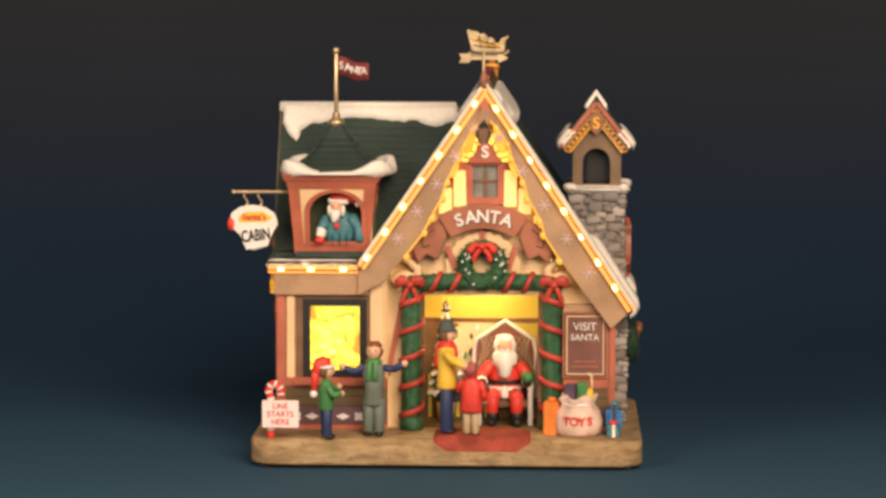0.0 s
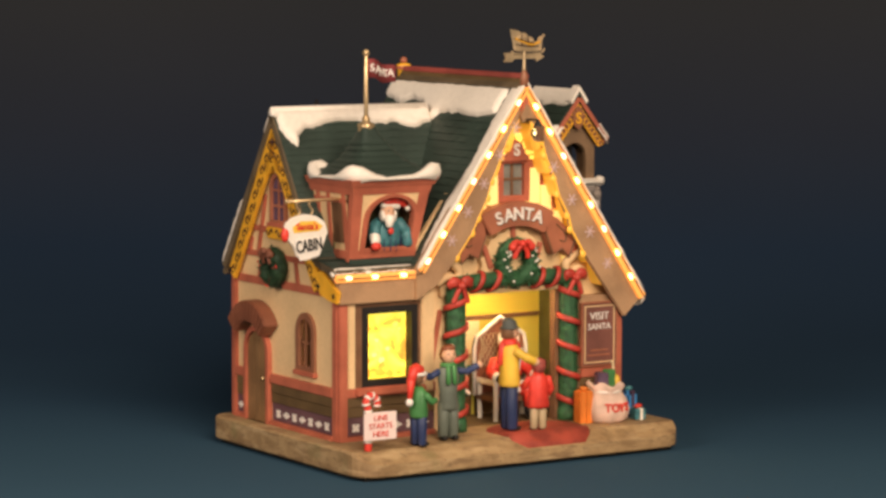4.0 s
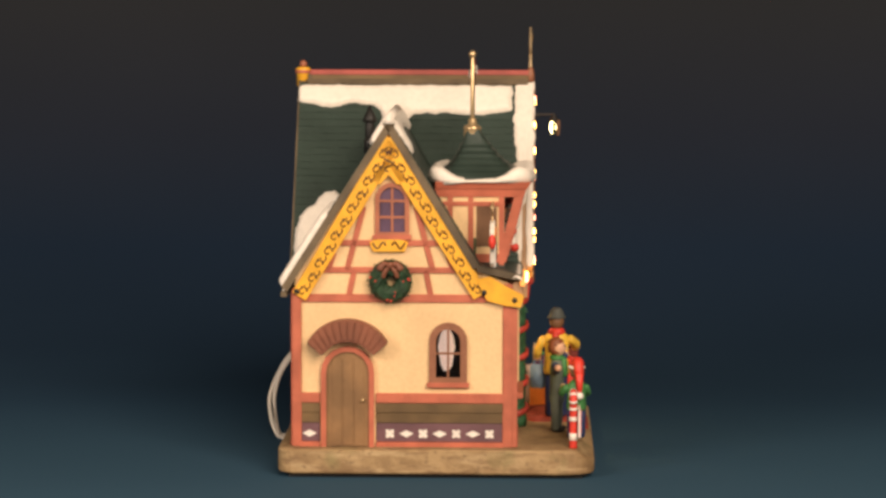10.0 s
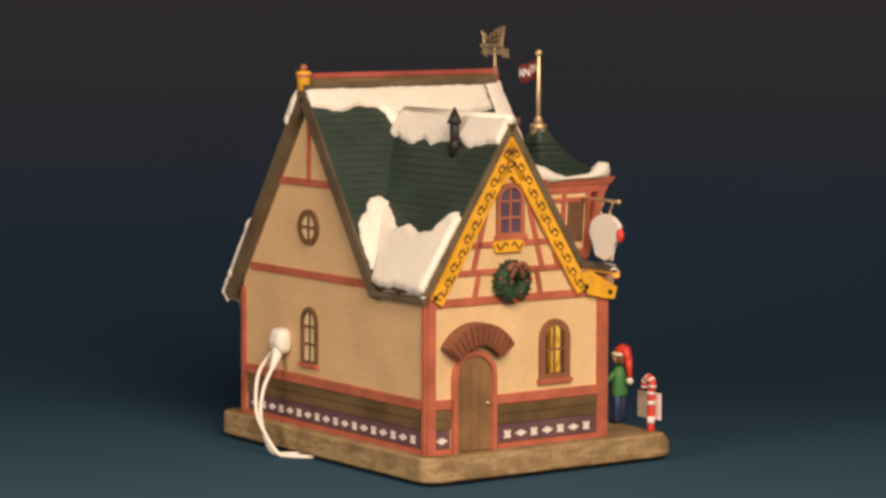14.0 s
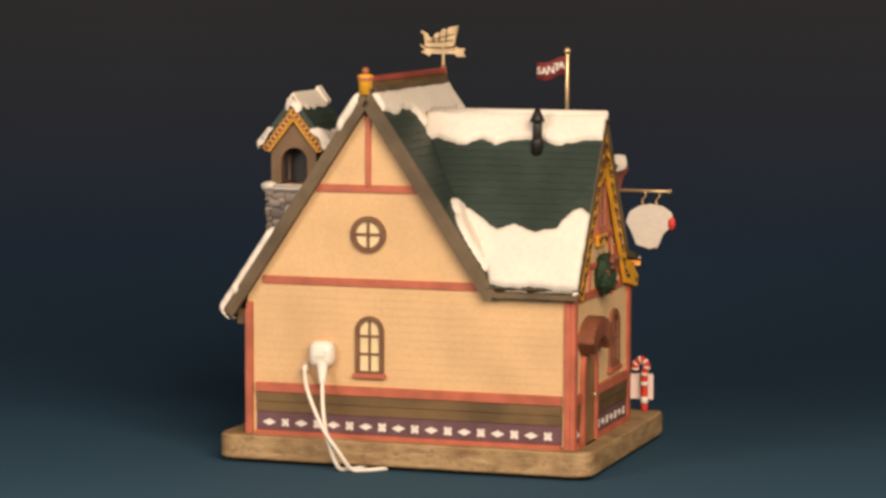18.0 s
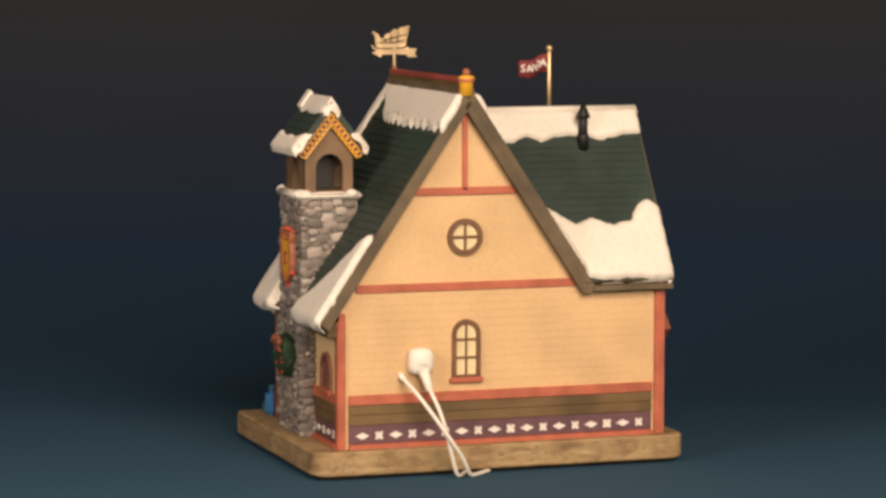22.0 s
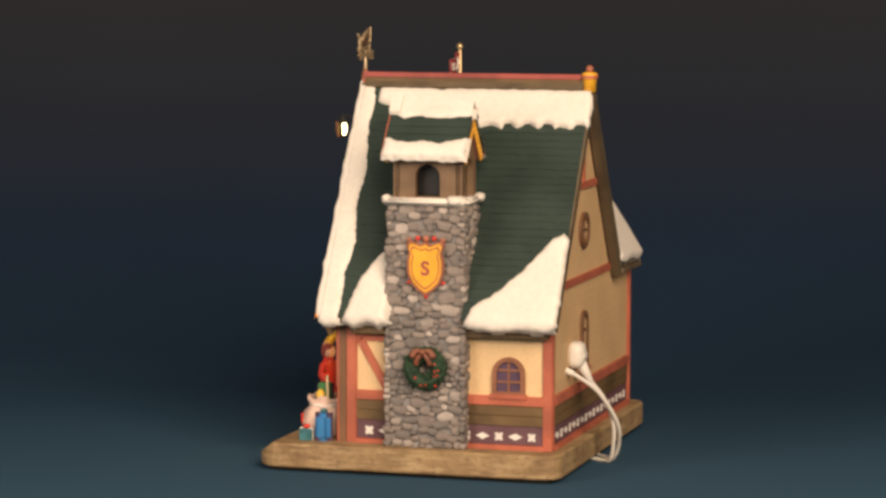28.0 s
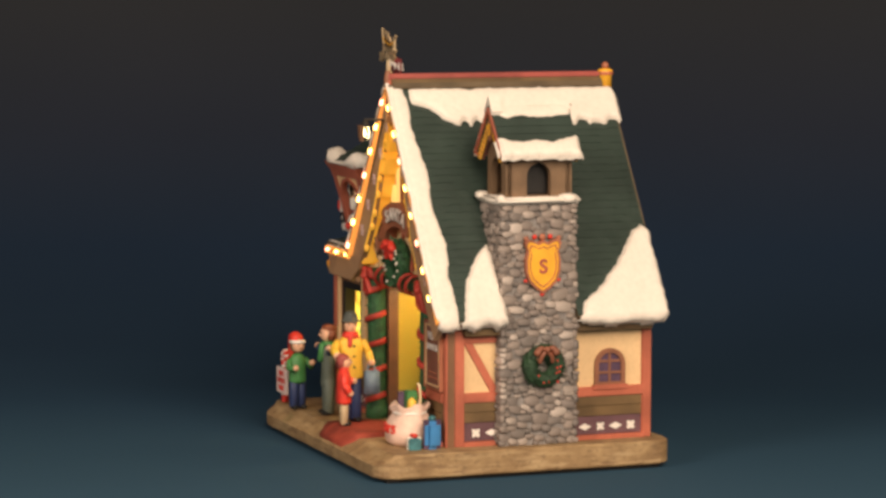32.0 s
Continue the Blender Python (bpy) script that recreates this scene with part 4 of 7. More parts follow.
        for i in range(5):
            c = a + (b - a) * (0.2 + 0.15 * i) + n * 10.5
            bm = bmesh.new()
            for w in (0, 60, 120):
                u = Vector((math.cos(math.radians(w)), math.sin(math.radians(w)))) * 3.3
                limb(bm, (c.x - u.x, -43.7, c.y - u.y), (c.x + u.x, -43.7, c.y + u.y), 0.4, 0.4, 0, 5)
            part("snowflake", bm, paint_pale, board)
    # the broad fascia over the shop window
    f = part("fascia", boxed(-97, -44, -41, -35.8, 84, 98, 0.6), MAUVE, house, "mauve fascia board over the shop window")
    part("light_strip", boxed(-99.8, -47, -42.4, -39.6, 96.2, 100.4, 0.3), STRIP, f)


paint_pale = paint("pale_lilac_snowflake", (0.62, 0.44, 0.42), 0.5, 0.85)
bargeboards()


def bulbs():
    s = part("light_string", tube(bmesh.new(), [(-99.5, -43.2, 98.2), (-51, -43.2, 98.2), (-49, -46.4, 99), (19, -46.9, 197.5)], 0.35, 5), BROWN, house, "string of warm bulbs along the roof edge")
    part("wire", tube(bmesh.new(), [(21, -46.9, 197.5), (102, -46.9, 76.5)], 0.35, 5), BROWN, s)
    place = [(-92.5, 98.6), (-76, 98.6), (-58, 98.6)]
    place += [(14.6 - 9.85 * i, 190.5 - 14.15 * i) for i in range(7)]
    place += [(26.0 + 9.4 * i, 188.0 - 14.05 * i) for i in range(8)]
    for i, (x, z) in enumerate(place):
        run = Vector((1, 0, 0)) if x < -50 else Vector((0.57, 0, 0.82)) if x < 20 else Vector((-0.56, 0, 0.83))
        c = Vector((x, -43.0 if x < -50 else -46.6, z))
        part("bulb", limb(bmesh.new(), c - run * 1.3, c + run * 1.3, 1.15, 1.0, 0, 10), EMBER if i in (0, 3, 6, 9, 12, 15) else BULB, s, "", True)


bulbs()


# ---- chimney with its bell house ----
def rocks():
    """Six rough block shapes of unit size, shared by all the stones."""
    out = []
    for k in range(6):
        bm = bmesh.new()
        bmesh.ops.create_icosphere(bm, subdivisions=2, radius=1.0)
        for v in bm.verts:
            p = v.co.normalized()
            q = Vector([math.copysign(abs(c) ** 0.55, c) for c in p]) * 0.53
            v.co = q + Vector((noise.noise(p * 1.6 + Vector((k * 9, 0, 0))), noise.noise(p * 1.6 + Vector((0, k * 7, 3))), noise.noise(p * 1.6 + Vector((0, 5, k * 8))))) * 0.13
        bmesh.ops.scale(bm, vec=(MM, MM, MM), verts=bm.verts)
        me = bpy.data.meshes.new("stone")
        bm.to_mesh(me)
        bm.free()
        me.materials.append(ROCK)
        for f in me.polygons:
            f.use_smooth = True
        out.append(me)
    return out


def chimney():
    def out(z):
        return 98.0 + 1.2 * max(0.0, min(1.0, (112 - z) / 34))

    bm = bmesh.new()
    rings = []
    for z in (8.5, 78, 112, 142):
        x, w = out(z) - 1.4, 0.9 if z > 100 else 0.0
        rings.append([bm.verts.new(p) for p in ((66, -7 + w, z), (x, -7 + w, z), (x, 35 - w, z), (66, 35 - w, z))])
    for p, q in zip(rings, rings[1:]):
        for i in range(4):
            bm.faces.new((p[i], p[(i + 1) % 4], q[(i + 1) % 4], q[i]))
    bm.faces.new(rings[0][::-1])
    bm.faces.new(rings[-1])
    c = part("chimney", bm, STONE, house, "tall grey fieldstone chimney stack")
    kinds = rocks()
    rnd = random.Random(8)

    def scatter(u0, u1, z0, z1, put):
        """Fieldstones of many sizes, the large ones first, the small ones between them."""
        laid = []
        for size, tries in ((3.4, 40), (2.9, 160), (2.45, 600), (1.95, 900), (1.5, 900)):
            for k in range(tries):
                r = size * rnd.uniform(0.88, 1.1)
                wide, tall = r * rnd.uniform(1.0, 1.45), r * rnd.uniform(0.66, 0.92)
                u, z = rnd.uniform(u0, u1), rnd.uniform(z0 + tall, z1 - tall)
                if u - wide < u0 - 1.4 or u + wide > u1 + 1.4:
                    continue
                if all(((u - p) / (wide + w)) ** 2 + ((z - q) / (tall + t)) ** 2 > 0.80 for p, q, w, t in laid):
                    laid.append((u, z, wide, tall))
                    put(u, z, wide, tall, rnd.uniform(2.6, 4.4))

    pebbles = []

    def tilt(axis):
        a = rnd.uniform(-0.22, 0.22)
        return Euler((a, rnd.uniform(-0.05, 0.05), rnd.uniform(-0.05, 0.05))) if axis == "x" else Euler((rnd.uniform(-0.05, 0.05), a, rnd.uniform(-0.05, 0.05)))

    def set_stone(x, y, z, sx, sy, sz, axis):
        place = Matrix.LocRotScale((Vector((x, y, z)) - home(c)) * MM, tilt(axis), (sx, sy, sz))
        kind = rnd.choice(kinds)
        if sz < 3.1:
            pebbles.append((kind, place))
            return
        ob = new("stone", kind)
        ob.parent = c
        ob.matrix_basis = place

    scatter(-7.6, 35.6, 8.6, 140, lambda u, z, w, t, d: set_stone(out(z) - 1.4, u, z, d, 2 * w, 2 * t, "x"))
    for face in (-7.0, 35.0):
        scatter(67, 98, 74, 140, lambda u, z, w, t, d: set_stone(u, face + (0.7 if face < 0 else -0.7) * (z > 100), z, 2 * w, d, 2 * t, "y"))
        scatter(90, 99.5, 8.6, 74, lambda u, z, w, t, d: set_stone(u, face, z, 2 * w, d, 2 * t, "y"))
    small = bmesh.new()
    for kind, place in pebbles:
        lump = kind.copy()
        lump.transform(place)
        small.from_mesh(lump)
        bpy.data.meshes.remove(lump)
    me = bpy.data.meshes.new("stone_chip")
    small.to_mesh(me)
    small.free()
    me.materials.clear()
    me.materials.append(CHIPS)
    for f in me.polygons:
        f.use_smooth = True
    chips = new("stone_chip", me)
    chips.parent = c
    tagged(chips, "small grey stones between the larger ones", kind="stuff")
    cap = bmesh.new()
    prism(cap, [(64, -9.5), (100.5, -9.5), (100.5, 37.5), (64, 37.5)], "z", 139, 142.8, 0, 1.2)
    part("coping", cap, SNOW, c, "snowy stone coping", True)
    for x, y, r in ((97, 31, 6.0), (67, -7, 4.0), (97, -8, 2.8), (70, 36, 3.4)):
        part("snow", blob(bmesh.new(), (x, y, 142), (r, r, 2.6), 0, 2, 0.3), SNOW, c, "", True)

    # gold shield badge with a scrolled crown
    half = [(0, 92.2), (3.4, 94.4), (7.2, 98), (9.0, 103), (9.2, 109), (8.2, 113.5), (9.6, 117.2), (8.4, 119.6), (5.4, 118.6), (2.6, 117.4), (0, 118.8)]

    def shield(grow):
        pts = [(y * grow, 106 + (z - 106) * grow) for y, z in half]
        return [(15 + y, z) for y, z in pts] + [(15 - y, z) for y, z in pts[-2:0:-1]]

    b = part("badge", prism(bmesh.new(), shield(1.0), "x", 98.5, 101.4, 0, 0.5), GOLD, house, "golden shield badge with a red rim on the chimney")
    part("rim", ring(bmesh.new(), shield(1.08), shield(0.98), "x", 98.4, 101.8), ROSE, b, "scalloped red rim")
    part("inner_line", ring(bmesh.new(), shield(0.84), shield(0.79), "x", 101.2, 101.7), CRIMSON, b)
    m = Matrix(((0, 0, 1, 101.6), (1, 0, 0, 15), (0, 1, 0, 105.4), (0, 0, 0, 1)))
    letters("lettering", "S", 10.5, m, CRIMSON, b, 0.4, 0.2)
    for y, z, r in ((5.6, 120.6, 1.5), (24.4, 120.6, 1.5), (10.5, 121.6, 1.4), (19.5, 121.6, 1.4), (15, 121.4, 1.9), (5.4, 98, 1.0), (24.6, 98, 1.0), (15, 90.6, 1.3)):
        part("knob", blob(bmesh.new(), (100, y, z), (1.3, r, r), 0, 2), SCARLET if r < 1.45 else ROSE, b, "", True)

    # bell house: four corner walls with round-headed openings
    tan = paint("tan_bellhouse_paint", (0.20, 0.118, 0.062), 0.6, 0.7, 600, 60)
    h = part("bell_house", boxed(70, 94.5, -2.5, 31.5, 141.5, 143.4, 0.3), tan, house, "brown bell house with a green snowy roof")
    for x in (68.6, 91.6):
        wall = bmesh.new()
        strip = [(-3.6, 142.5), (7.6, 142.5)] + [(14.5 - 6.9 * math.cos(math.pi * i / 10), 154 + 6.9 * math.sin(math.pi * i / 10)) for i in range(11)] + [(21.4, 142.5), (32.6, 142.5), (32.6, 168), (-3.6, 168)]
        prism(wall, strip, "x", x, x + 4)
        part("wall", wall, tan, h)
    for y in (-4.5, 30.0):
        wall = bmesh.new()
        strip = [(68.6, 142.5), (74, 142.5)] + [(81.8 - 7.8 * math.cos(math.pi * i / 10), 156 + 7.8 * math.sin(math.pi * i / 10)) for i in range(11)] + [(89.6, 142.5), (95.6, 142.5), (95.6, 168), (81.5, 188), (68.6, 168)]
        prism(wall, strip, "y", y, y + 3.6)
        part("wall", wall, tan, h)
    # Solid black block fills the bell house in place of its inner shade.
    part("bell_void", boxed(76, 88, 6, 23, 143.4, 164, 1.0), BLACK, h, "black block that stands in for the shaded inside")
    ends = (-9, 36.5)
    for s in (-1, 1):
        at = slope((81.5, 0, 192), (0, 1, 0), (s * 20.5, 0, -26))
        ln = math.hypot(20.5, 26)
        r = part("roof", flat(bmesh.new(), at, [(ends[0], 0), (ends[1], 0), (ends[1], ln), (ends[0], ln)], -2.6, 0.0), GREEN, h, "green roof slope")
        for k in range(6):
            bm = flat(bmesh.new(), at, [(ends[0] + 0.4, k * 5), (ends[1] - 0.4, k * 5), (ends[1] - 0.4, k * 5 + 4.7), (ends[0] + 0.4, k * 5 + 4.7)], 0.0, 0.55)
            part("shingle_course", bm, GREEN, h)
        snow(h, at, [(ends[0], ln - 10.5), (-2, ln - 9), (4, ln - 8), (13, ln - 9), (22, ln - 8), (ends[1] - 6, ln - 10), (ends[1], ln - 12), (ends[1], ln + 1.2), (ends[0], ln + 1.2)], 1.7, 22 + s)
        snow(h, at, wavy(ends[0] + 4, ends[1], 0.5, 9, 9, 17 + s, 2.2), 1.2, 25 + s)
        part("eave_board", flat(bmesh.new(), at, [(ends[0], ln - 1), (ends[1], ln - 1), (ends[1], ln + 0.4), (ends[0], ln + 0.4)], -3.6, -2.4), RED, h)
        for y in (ends[0], ends[1] - 1.8):
            a, b2 = Vector((81.5 + s * 19.6, 165.4)), Vector((81.5, 190.6))
            d = (b2 - a).normalized()
            nn = Vector((-d.y, d.x)) * s
            lo, hi = (y + 1.4, y + 3.4) if y < 0 else (y - 1.4, y + 0.8)
            board = part("bargeboard", prism(bmesh.new(), [tuple(a), tuple(b2), (81.5, 191 - 12), tuple(a + nn * 6.5)], "y", lo, hi, 0, 0.2), SLATE, h, "red-brown bargeboard")
            tip = lo - 0.4 if y < 0 else hi + 0.4
            for phase, wide in ((0.0, 2.2), (math.pi, 2.2)):
                pts = [(a.x + (b2.x - a.x) * j / 30 + nn.x * (3.4 + wide * math.sin(j * 1.05 + phase)), tip, a.y + (b2.y - a.y) * j / 30 - 1 + nn.y * (3.4 + wide * math.sin(j * 1.05 + phase))) for j in range(29)]
                part("scroll", tube(bmesh.new(), pts, 0.34, 5), GOLD, h, "golden scrollwork")
            for off in (0.6, 6.4):
                part("gold_line", tube(bmesh.new(), [(a.x + nn.x * off, tip, a.y + nn.y * off), (b2.x, tip, b2.y - (off - 0.6) * 1.9)], 0.42, 5), GOLD, h, "golden edge line")
        part("gold_edge", flat(bmesh.new(), at, [(ends[0] - 0.8, 2), (ends[0] - 0.05, 2), (ends[0] - 0.05, ln), (ends[0] - 0.8, ln)], -2.4, -0.2), RED, h)
    plaque = part("plaque", prism(bmesh.new(), [(77.6, 181), (81.5, 186), (85.4, 181), (84.4, 174), (81.5, 171.5), (78.6, 174)], "y", ends[0] + 0.3, ends[0] + 2, 0, 0.2), UMBER, h, "red-brown plaque with a gold letter")
    letters("lettering", "S", 9, Matrix.Translation((81.5, ends[0] + 0.1, 178)) @ FRONTAL, GOLD, plaque, 0.4, 0.25)
    snowcap = prism(bmesh.new(), [(76.5, 186.5), (81.5, 194), (86.5, 186.5), (87.5, 188.5), (81.5, 197), (75.5, 188.5)], "y", ends[0] - 0.5, ends[0] + 6)
    part("snow", snowcap, SNOW, h)
    part("snow", prism(bmesh.new(), [(78.2, 187.8), (81.5, 193.0), (84.8, 187.8), (85.4, 189.6), (81.5, 195), (77.6, 189.6)], "y", ends[0] + 5, ends[1]), SNOW, h)


chimney()


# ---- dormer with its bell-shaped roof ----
LININGPAINT = paint("dark_olive_dormer_sheet", (0.11, 0.12, 0.05), 0.6, 0.6, 500, 90)


def dormer():
    def plan(z, k=0.0):
        s = (z - 108) / 38
        return [(-85 - 3 * s - k, -31 - 10 * s - k), (-45 + 4 * s + k, -31 - 10 * s - k), (-45 + 4 * s + k, 6), (-85 - 3 * s - k, 6)]

    def frontal(x0, x1, z0, z1, proud=1.2, thick=2.4):
        """A bar on the leaning front face."""
        y0, y1 = plan(z0)[0][1] - proud, plan(z1)[0][1] - proud
        return loft(bmesh.new(), [(x0, y0), (x1, y0), (x1, y0 + thick), (x0, y0 + thick)], [(x0, y1), (x1, y1), (x1, y1 + thick), (x0, y1 + thick)], z0, z1)

    d = part("dormer", loft(bmesh.new(), plan(107.5, 1), plan(112, 1), 107.5, 112), RED, house, "red bay dormer with a green bell-shaped roof")
    part("skirt", loft(bmesh.new(), plan(108, 0.3), plan(108, 0.3), 101.5, 107.6), GREEN, d, "green foot of the dormer")
    part("frieze", loft(bmesh.new(), plan(143, 1), plan(147, 1.6), 143, 147.5), RED, d)
    part("frieze", loft(bmesh.new(), plan(146, 2.4), plan(147, 4.0), 147.4, 151.2), RED, d)
    # Dark olive sheet closes the view through the dormer's opening.
    part("lining", boxed(-86, -42, -16, -12, 108, 146, 0), LININGPAINT, d, "dark olive sheet across the dormer behind its opening")
    for i in (0, 1):
        lo, hi = plan(111.5), plan(143.5)
        (x0, y0), (x1, y1) = lo[i], hi[i]
        e = 1 if i == 0 else -1
        part("post", loft(bmesh.new(), [(x0 - e * 0.8, y0 - 0.8), (x0 + e * 4.6, y0 - 0.8), (x0 + e * 4.6, y0 + 4), (x0 - e * 0.8, y0 + 4)],
                          [(x1 - e * 0.8, y1 - 0.8), (x1 + e * 5.4, y1 - 0.8), (x1 + e * 5.4, y1 + 4), (x1 - e * 0.8, y1 + 4)], 111.5, 143.5), RED, d)
    def leaning(bm, proud):
        for v in bm.verts:
            v.co.y += plan(v.co.z)[0][1] - proud
        return bm

    outer = arch(-80, -45.6, 110.8, 142.8, 12, 13)
    inner = arch(-77.2, -48.2, 113.2, 141, 12, 12)
    square = [(-84, 110.5), (-42.5, 110.5)] + [(max(-84, min(-42.5, -63.2 + (x + 63.2) * 1.24)), 143.8 if k > 1 and abs(x + 63.2) < 15 else 143.8 * (k > 0 and 1)) for k, (x, z) in enumerate(outer[2:], 1)]
    square[2], square[-1] = (-42.5, 143.8), (-84, 143.8)
    part("spandrel", leaning(ring(bmesh.new(), square, outer, "y", 0, 1.6), 0.4), CREAM, d, "cream panel round the arched opening")
    part("window_frame", leaning(ring(bmesh.new(), outer, inner, "y", 0, 3.0), 1.6), RED, d, "red arched window frame")
    for sx in (0, 1):
        def side(y0, y1, z0, z1, out):
            xa, xb = plan(z0)[sx][0], plan(z1)[sx][0]
            e = -1 if sx == 0 else 1
            return loft(bmesh.new(), [(xa + e * out, y0), (xa + e * out, y1), (xa - e * 1.0, y1), (xa - e * 1.0, y0)], [(xb + e * out, y0), (xb + e * out, y1), (xb - e * 1.0, y1), (xb - e * 1.0, y0)], z0, z1)

        part("cheek", side(-31, 6, 104, 144, 0.0), CREAM, d, "cream cheek wall")
        part("side_pane", side(-27, -16, 116, 138, 0.5), BROWN, d, "dark brown side pane")
        for y in (-29.5, -13, -2):
            part("muntin", side(y - 1.4, y + 1.4, 106, 144, 0.9), RED, d)
        part("rail", side(-31, 4, 138, 140.4, 0.8), RED, d)

    def rounded(r, hx, hy, cx, cy, n=40):
        pts = []
        for i in range(n):
            w = 2 * math.pi * (i + 0.5) / n
            c, s = math.cos(w), math.sin(w)
            pts.append((cx + hx * r * math.copysign(abs(c) ** 0.45, c), cy + hy * r * math.copysign(abs(s) ** 0.45, s)))
        return pts

    cone = bmesh.new()
    rings = []
    prof = ((1.0, 150.8), (1.02, 152.4), (0.8, 155.0), (0.56, 159.5), (0.37, 165.5), (0.23, 172), (0.13, 177.5), (0.10, 179.5))
    for r, z in prof:
        f = (z - 150.8) / 28.7
        rings.append([cone.verts.new((x, y, z)) for x, y in rounded(r, 30, 27.5, -62 - 2 * f, -18.5 + 5.2 * f)])
    for p, q in zip(rings, rings[1:]):
        for i in range(40):
            cone.faces.new((p[i], p[(i + 1) % 40], q[(i + 1) % 40], q[i]))
    cone.faces.new(rings[0][::-1])
    cone.faces.new(rings[-1])
    part("roof", cone, GREEN, d, "green bell-shaped roof", True)
    for r, z in ((0.84, 154.7), (0.70, 157), (0.575, 159.6), (0.46, 162.8), (0.375, 166), (0.30, 169.2)):
        f = (z - 150.8) / 28.7
        low, high = rounded(r + 0.03, 30, 27.5, -62 - 2 * f, -18.5 + 5.2 * f), rounded(r - 0.01, 30, 27.5, -62 - 2 * f, -18.5 + 5.2 * f)
        part("shingle_course", loft(bmesh.new(), low, high, z - 0.3, z + 0.7), GREEN, d)
    rim = bmesh.new()
    rnd = random.Random(4)
    n = 48
    cols = []
    base, lips = rounded(1.0, 30, 27.5, -62, -18.5, n), []
    for i, (x, y) in enumerate(base):
        w = 2 * math.pi * i / n
        dx, dy = (x + 62) / 30, (y + 18.5) / 27.5
        k = max(abs(dx), abs(dy))
        corner = max(0.0, min(1.0, (abs(dx * dy) - 0.30) / 0.40))
        depth = 4.0 + 2.2 * math.sin(3 * w + 2.2) + rnd.uniform(-0.8, 0.8) + 2.0 * corner
        drip = 1.2 * max(0.0, math.sin(5 * w + 0.7))
        lump = 5.5 * corner ** 1.5 + 0.8 * math.sin(4 * w)
        rr = [(1.2, 150.9 - drip), (1.9, 151.8 + 0.4 * lump), (1.2, 152.6 + lump), (-depth * 0.4, 153.2 + lump), (-depth, 153.4 + 0.2 * lump), (-depth, 151.2)]
        cols.append([rim.verts.new((x + dx * o, y + dy * o, z)) for o, z in rr])
    for i in range(n):
        p, q = cols[i], cols[(i + 1) % n]
        for j in range(len(p)):
            rim.faces.new((p[j], q[j], q[(j + 1) % len(p)], p[(j + 1) % len(p)]))
    part("snow", rim, SNOW, d, "snow lying on the dormer's brim", True)
    # flagpole
    f = part("flagpole", limb(bmesh.new(), (-64, -13.3, 176), (-64, -13.3, 217.4), 1.3, 1.1), METAL, house, "brass flagpole with a dark red pennant", True)
    part("pole_foot", lathe(bmesh.new(), [(0.6, 164.5), (2.6, 168), (4.4, 172), (4.8, 175.5), (4.4, 177.4), (4.9, 178), (4.6, 179.4), (2.4, 180.4), (2.2, 183), (1.2, 184)], -64, -13.3, 14), METAL, f, "pale brass ball foot", True)
    part("ball", blob(bmesh.new(), (-64, -13.3, 218.4), 2.1), METAL, f, "", True)
    flag = bmesh.new()
    cols = []
    for i in range(11):
        x, y = -63.2 + 1.75 * i, -13.3 - 1.4 * math.sin(i * 0.7)
        zt, zb = 215.2 - 0.45 * i + 0.7 * math.sin(i * 0.8), 204.6 - 0.35 * i + 0.9 * math.sin(i * 0.8)
        cols.append([flag.verts.new(p) for p in ((x, y - 0.3, zt), (x, y - 0.3, zb), (x, y + 0.3, zb), (x, y + 0.3, zt))])
    for p, q in zip(cols, cols[1:]):
        for j in range(4):
            flag.faces.new((p[j], q[j], q[(j + 1) % 4], p[(j + 1) % 4]))
    flag.faces.new(cols[0])
    flag.faces.new(cols[-1][::-1])
    part("flag", flag, paint("dark_red_pennant", (0.22, 0.035, 0.035), 0.6, 0.6), f, "waving dark red pennant", True)
    for i, ch in enumerate("SANTA"):
        for back in (0, 1):
            x = -60.8 + 3.2 * (4 - i if back else i)
            u = (x + 63.2) / 1.75
            y, lean = -13.3 - 1.4 * math.sin(u * 0.7), math.atan(-1.4 * 0.7 / 1.75 * math.cos(u * 0.7))
            z = 210.0 - 0.4 * u + 0.7 * math.sin(u * 0.8)
            m = Matrix.Translation((x, y, z)) @ Matrix.Rotation(lean + math.pi * back, 4, "Z") @ Matrix.Translation((0, -0.75, 0)) @ FRONTAL
            letters("lettering", ch, 5.8, m, WHITE, f, 0.2, 0.08)
    # black vent pipe
    v = part("vent_pipe", lathe(bmesh.new(), [(2.6, 163), (2.6, 181), (2.2, 182)], -63, 42.5, 12), DARK, house, "blackened vent pipe with a pointed cap", True)
    part("cap", lathe(bmesh.new(), [(4.2, 181.5), (3.4, 184), (0.4, 190.5)], -63, 42.5, 12), DARK, v, "", True)
    part("flashing", lathe(bmesh.new(), [(3.4, 164), (3.2, 171), (2.7, 173)], -63, 42.5, 12), DARK, v, "", True)
    # sign bracket
    r = part("sign_bracket", limb(bmesh.new(), (-120, -25, 140), (-82, -25, 140), 0.9, 0.9), METAL, house, "brass bracket for the hanging sign", True)
    part("ball", blob(bmesh.new(), (-120.6, -25, 140), 1.4), METAL, r, "", True)


dormer()


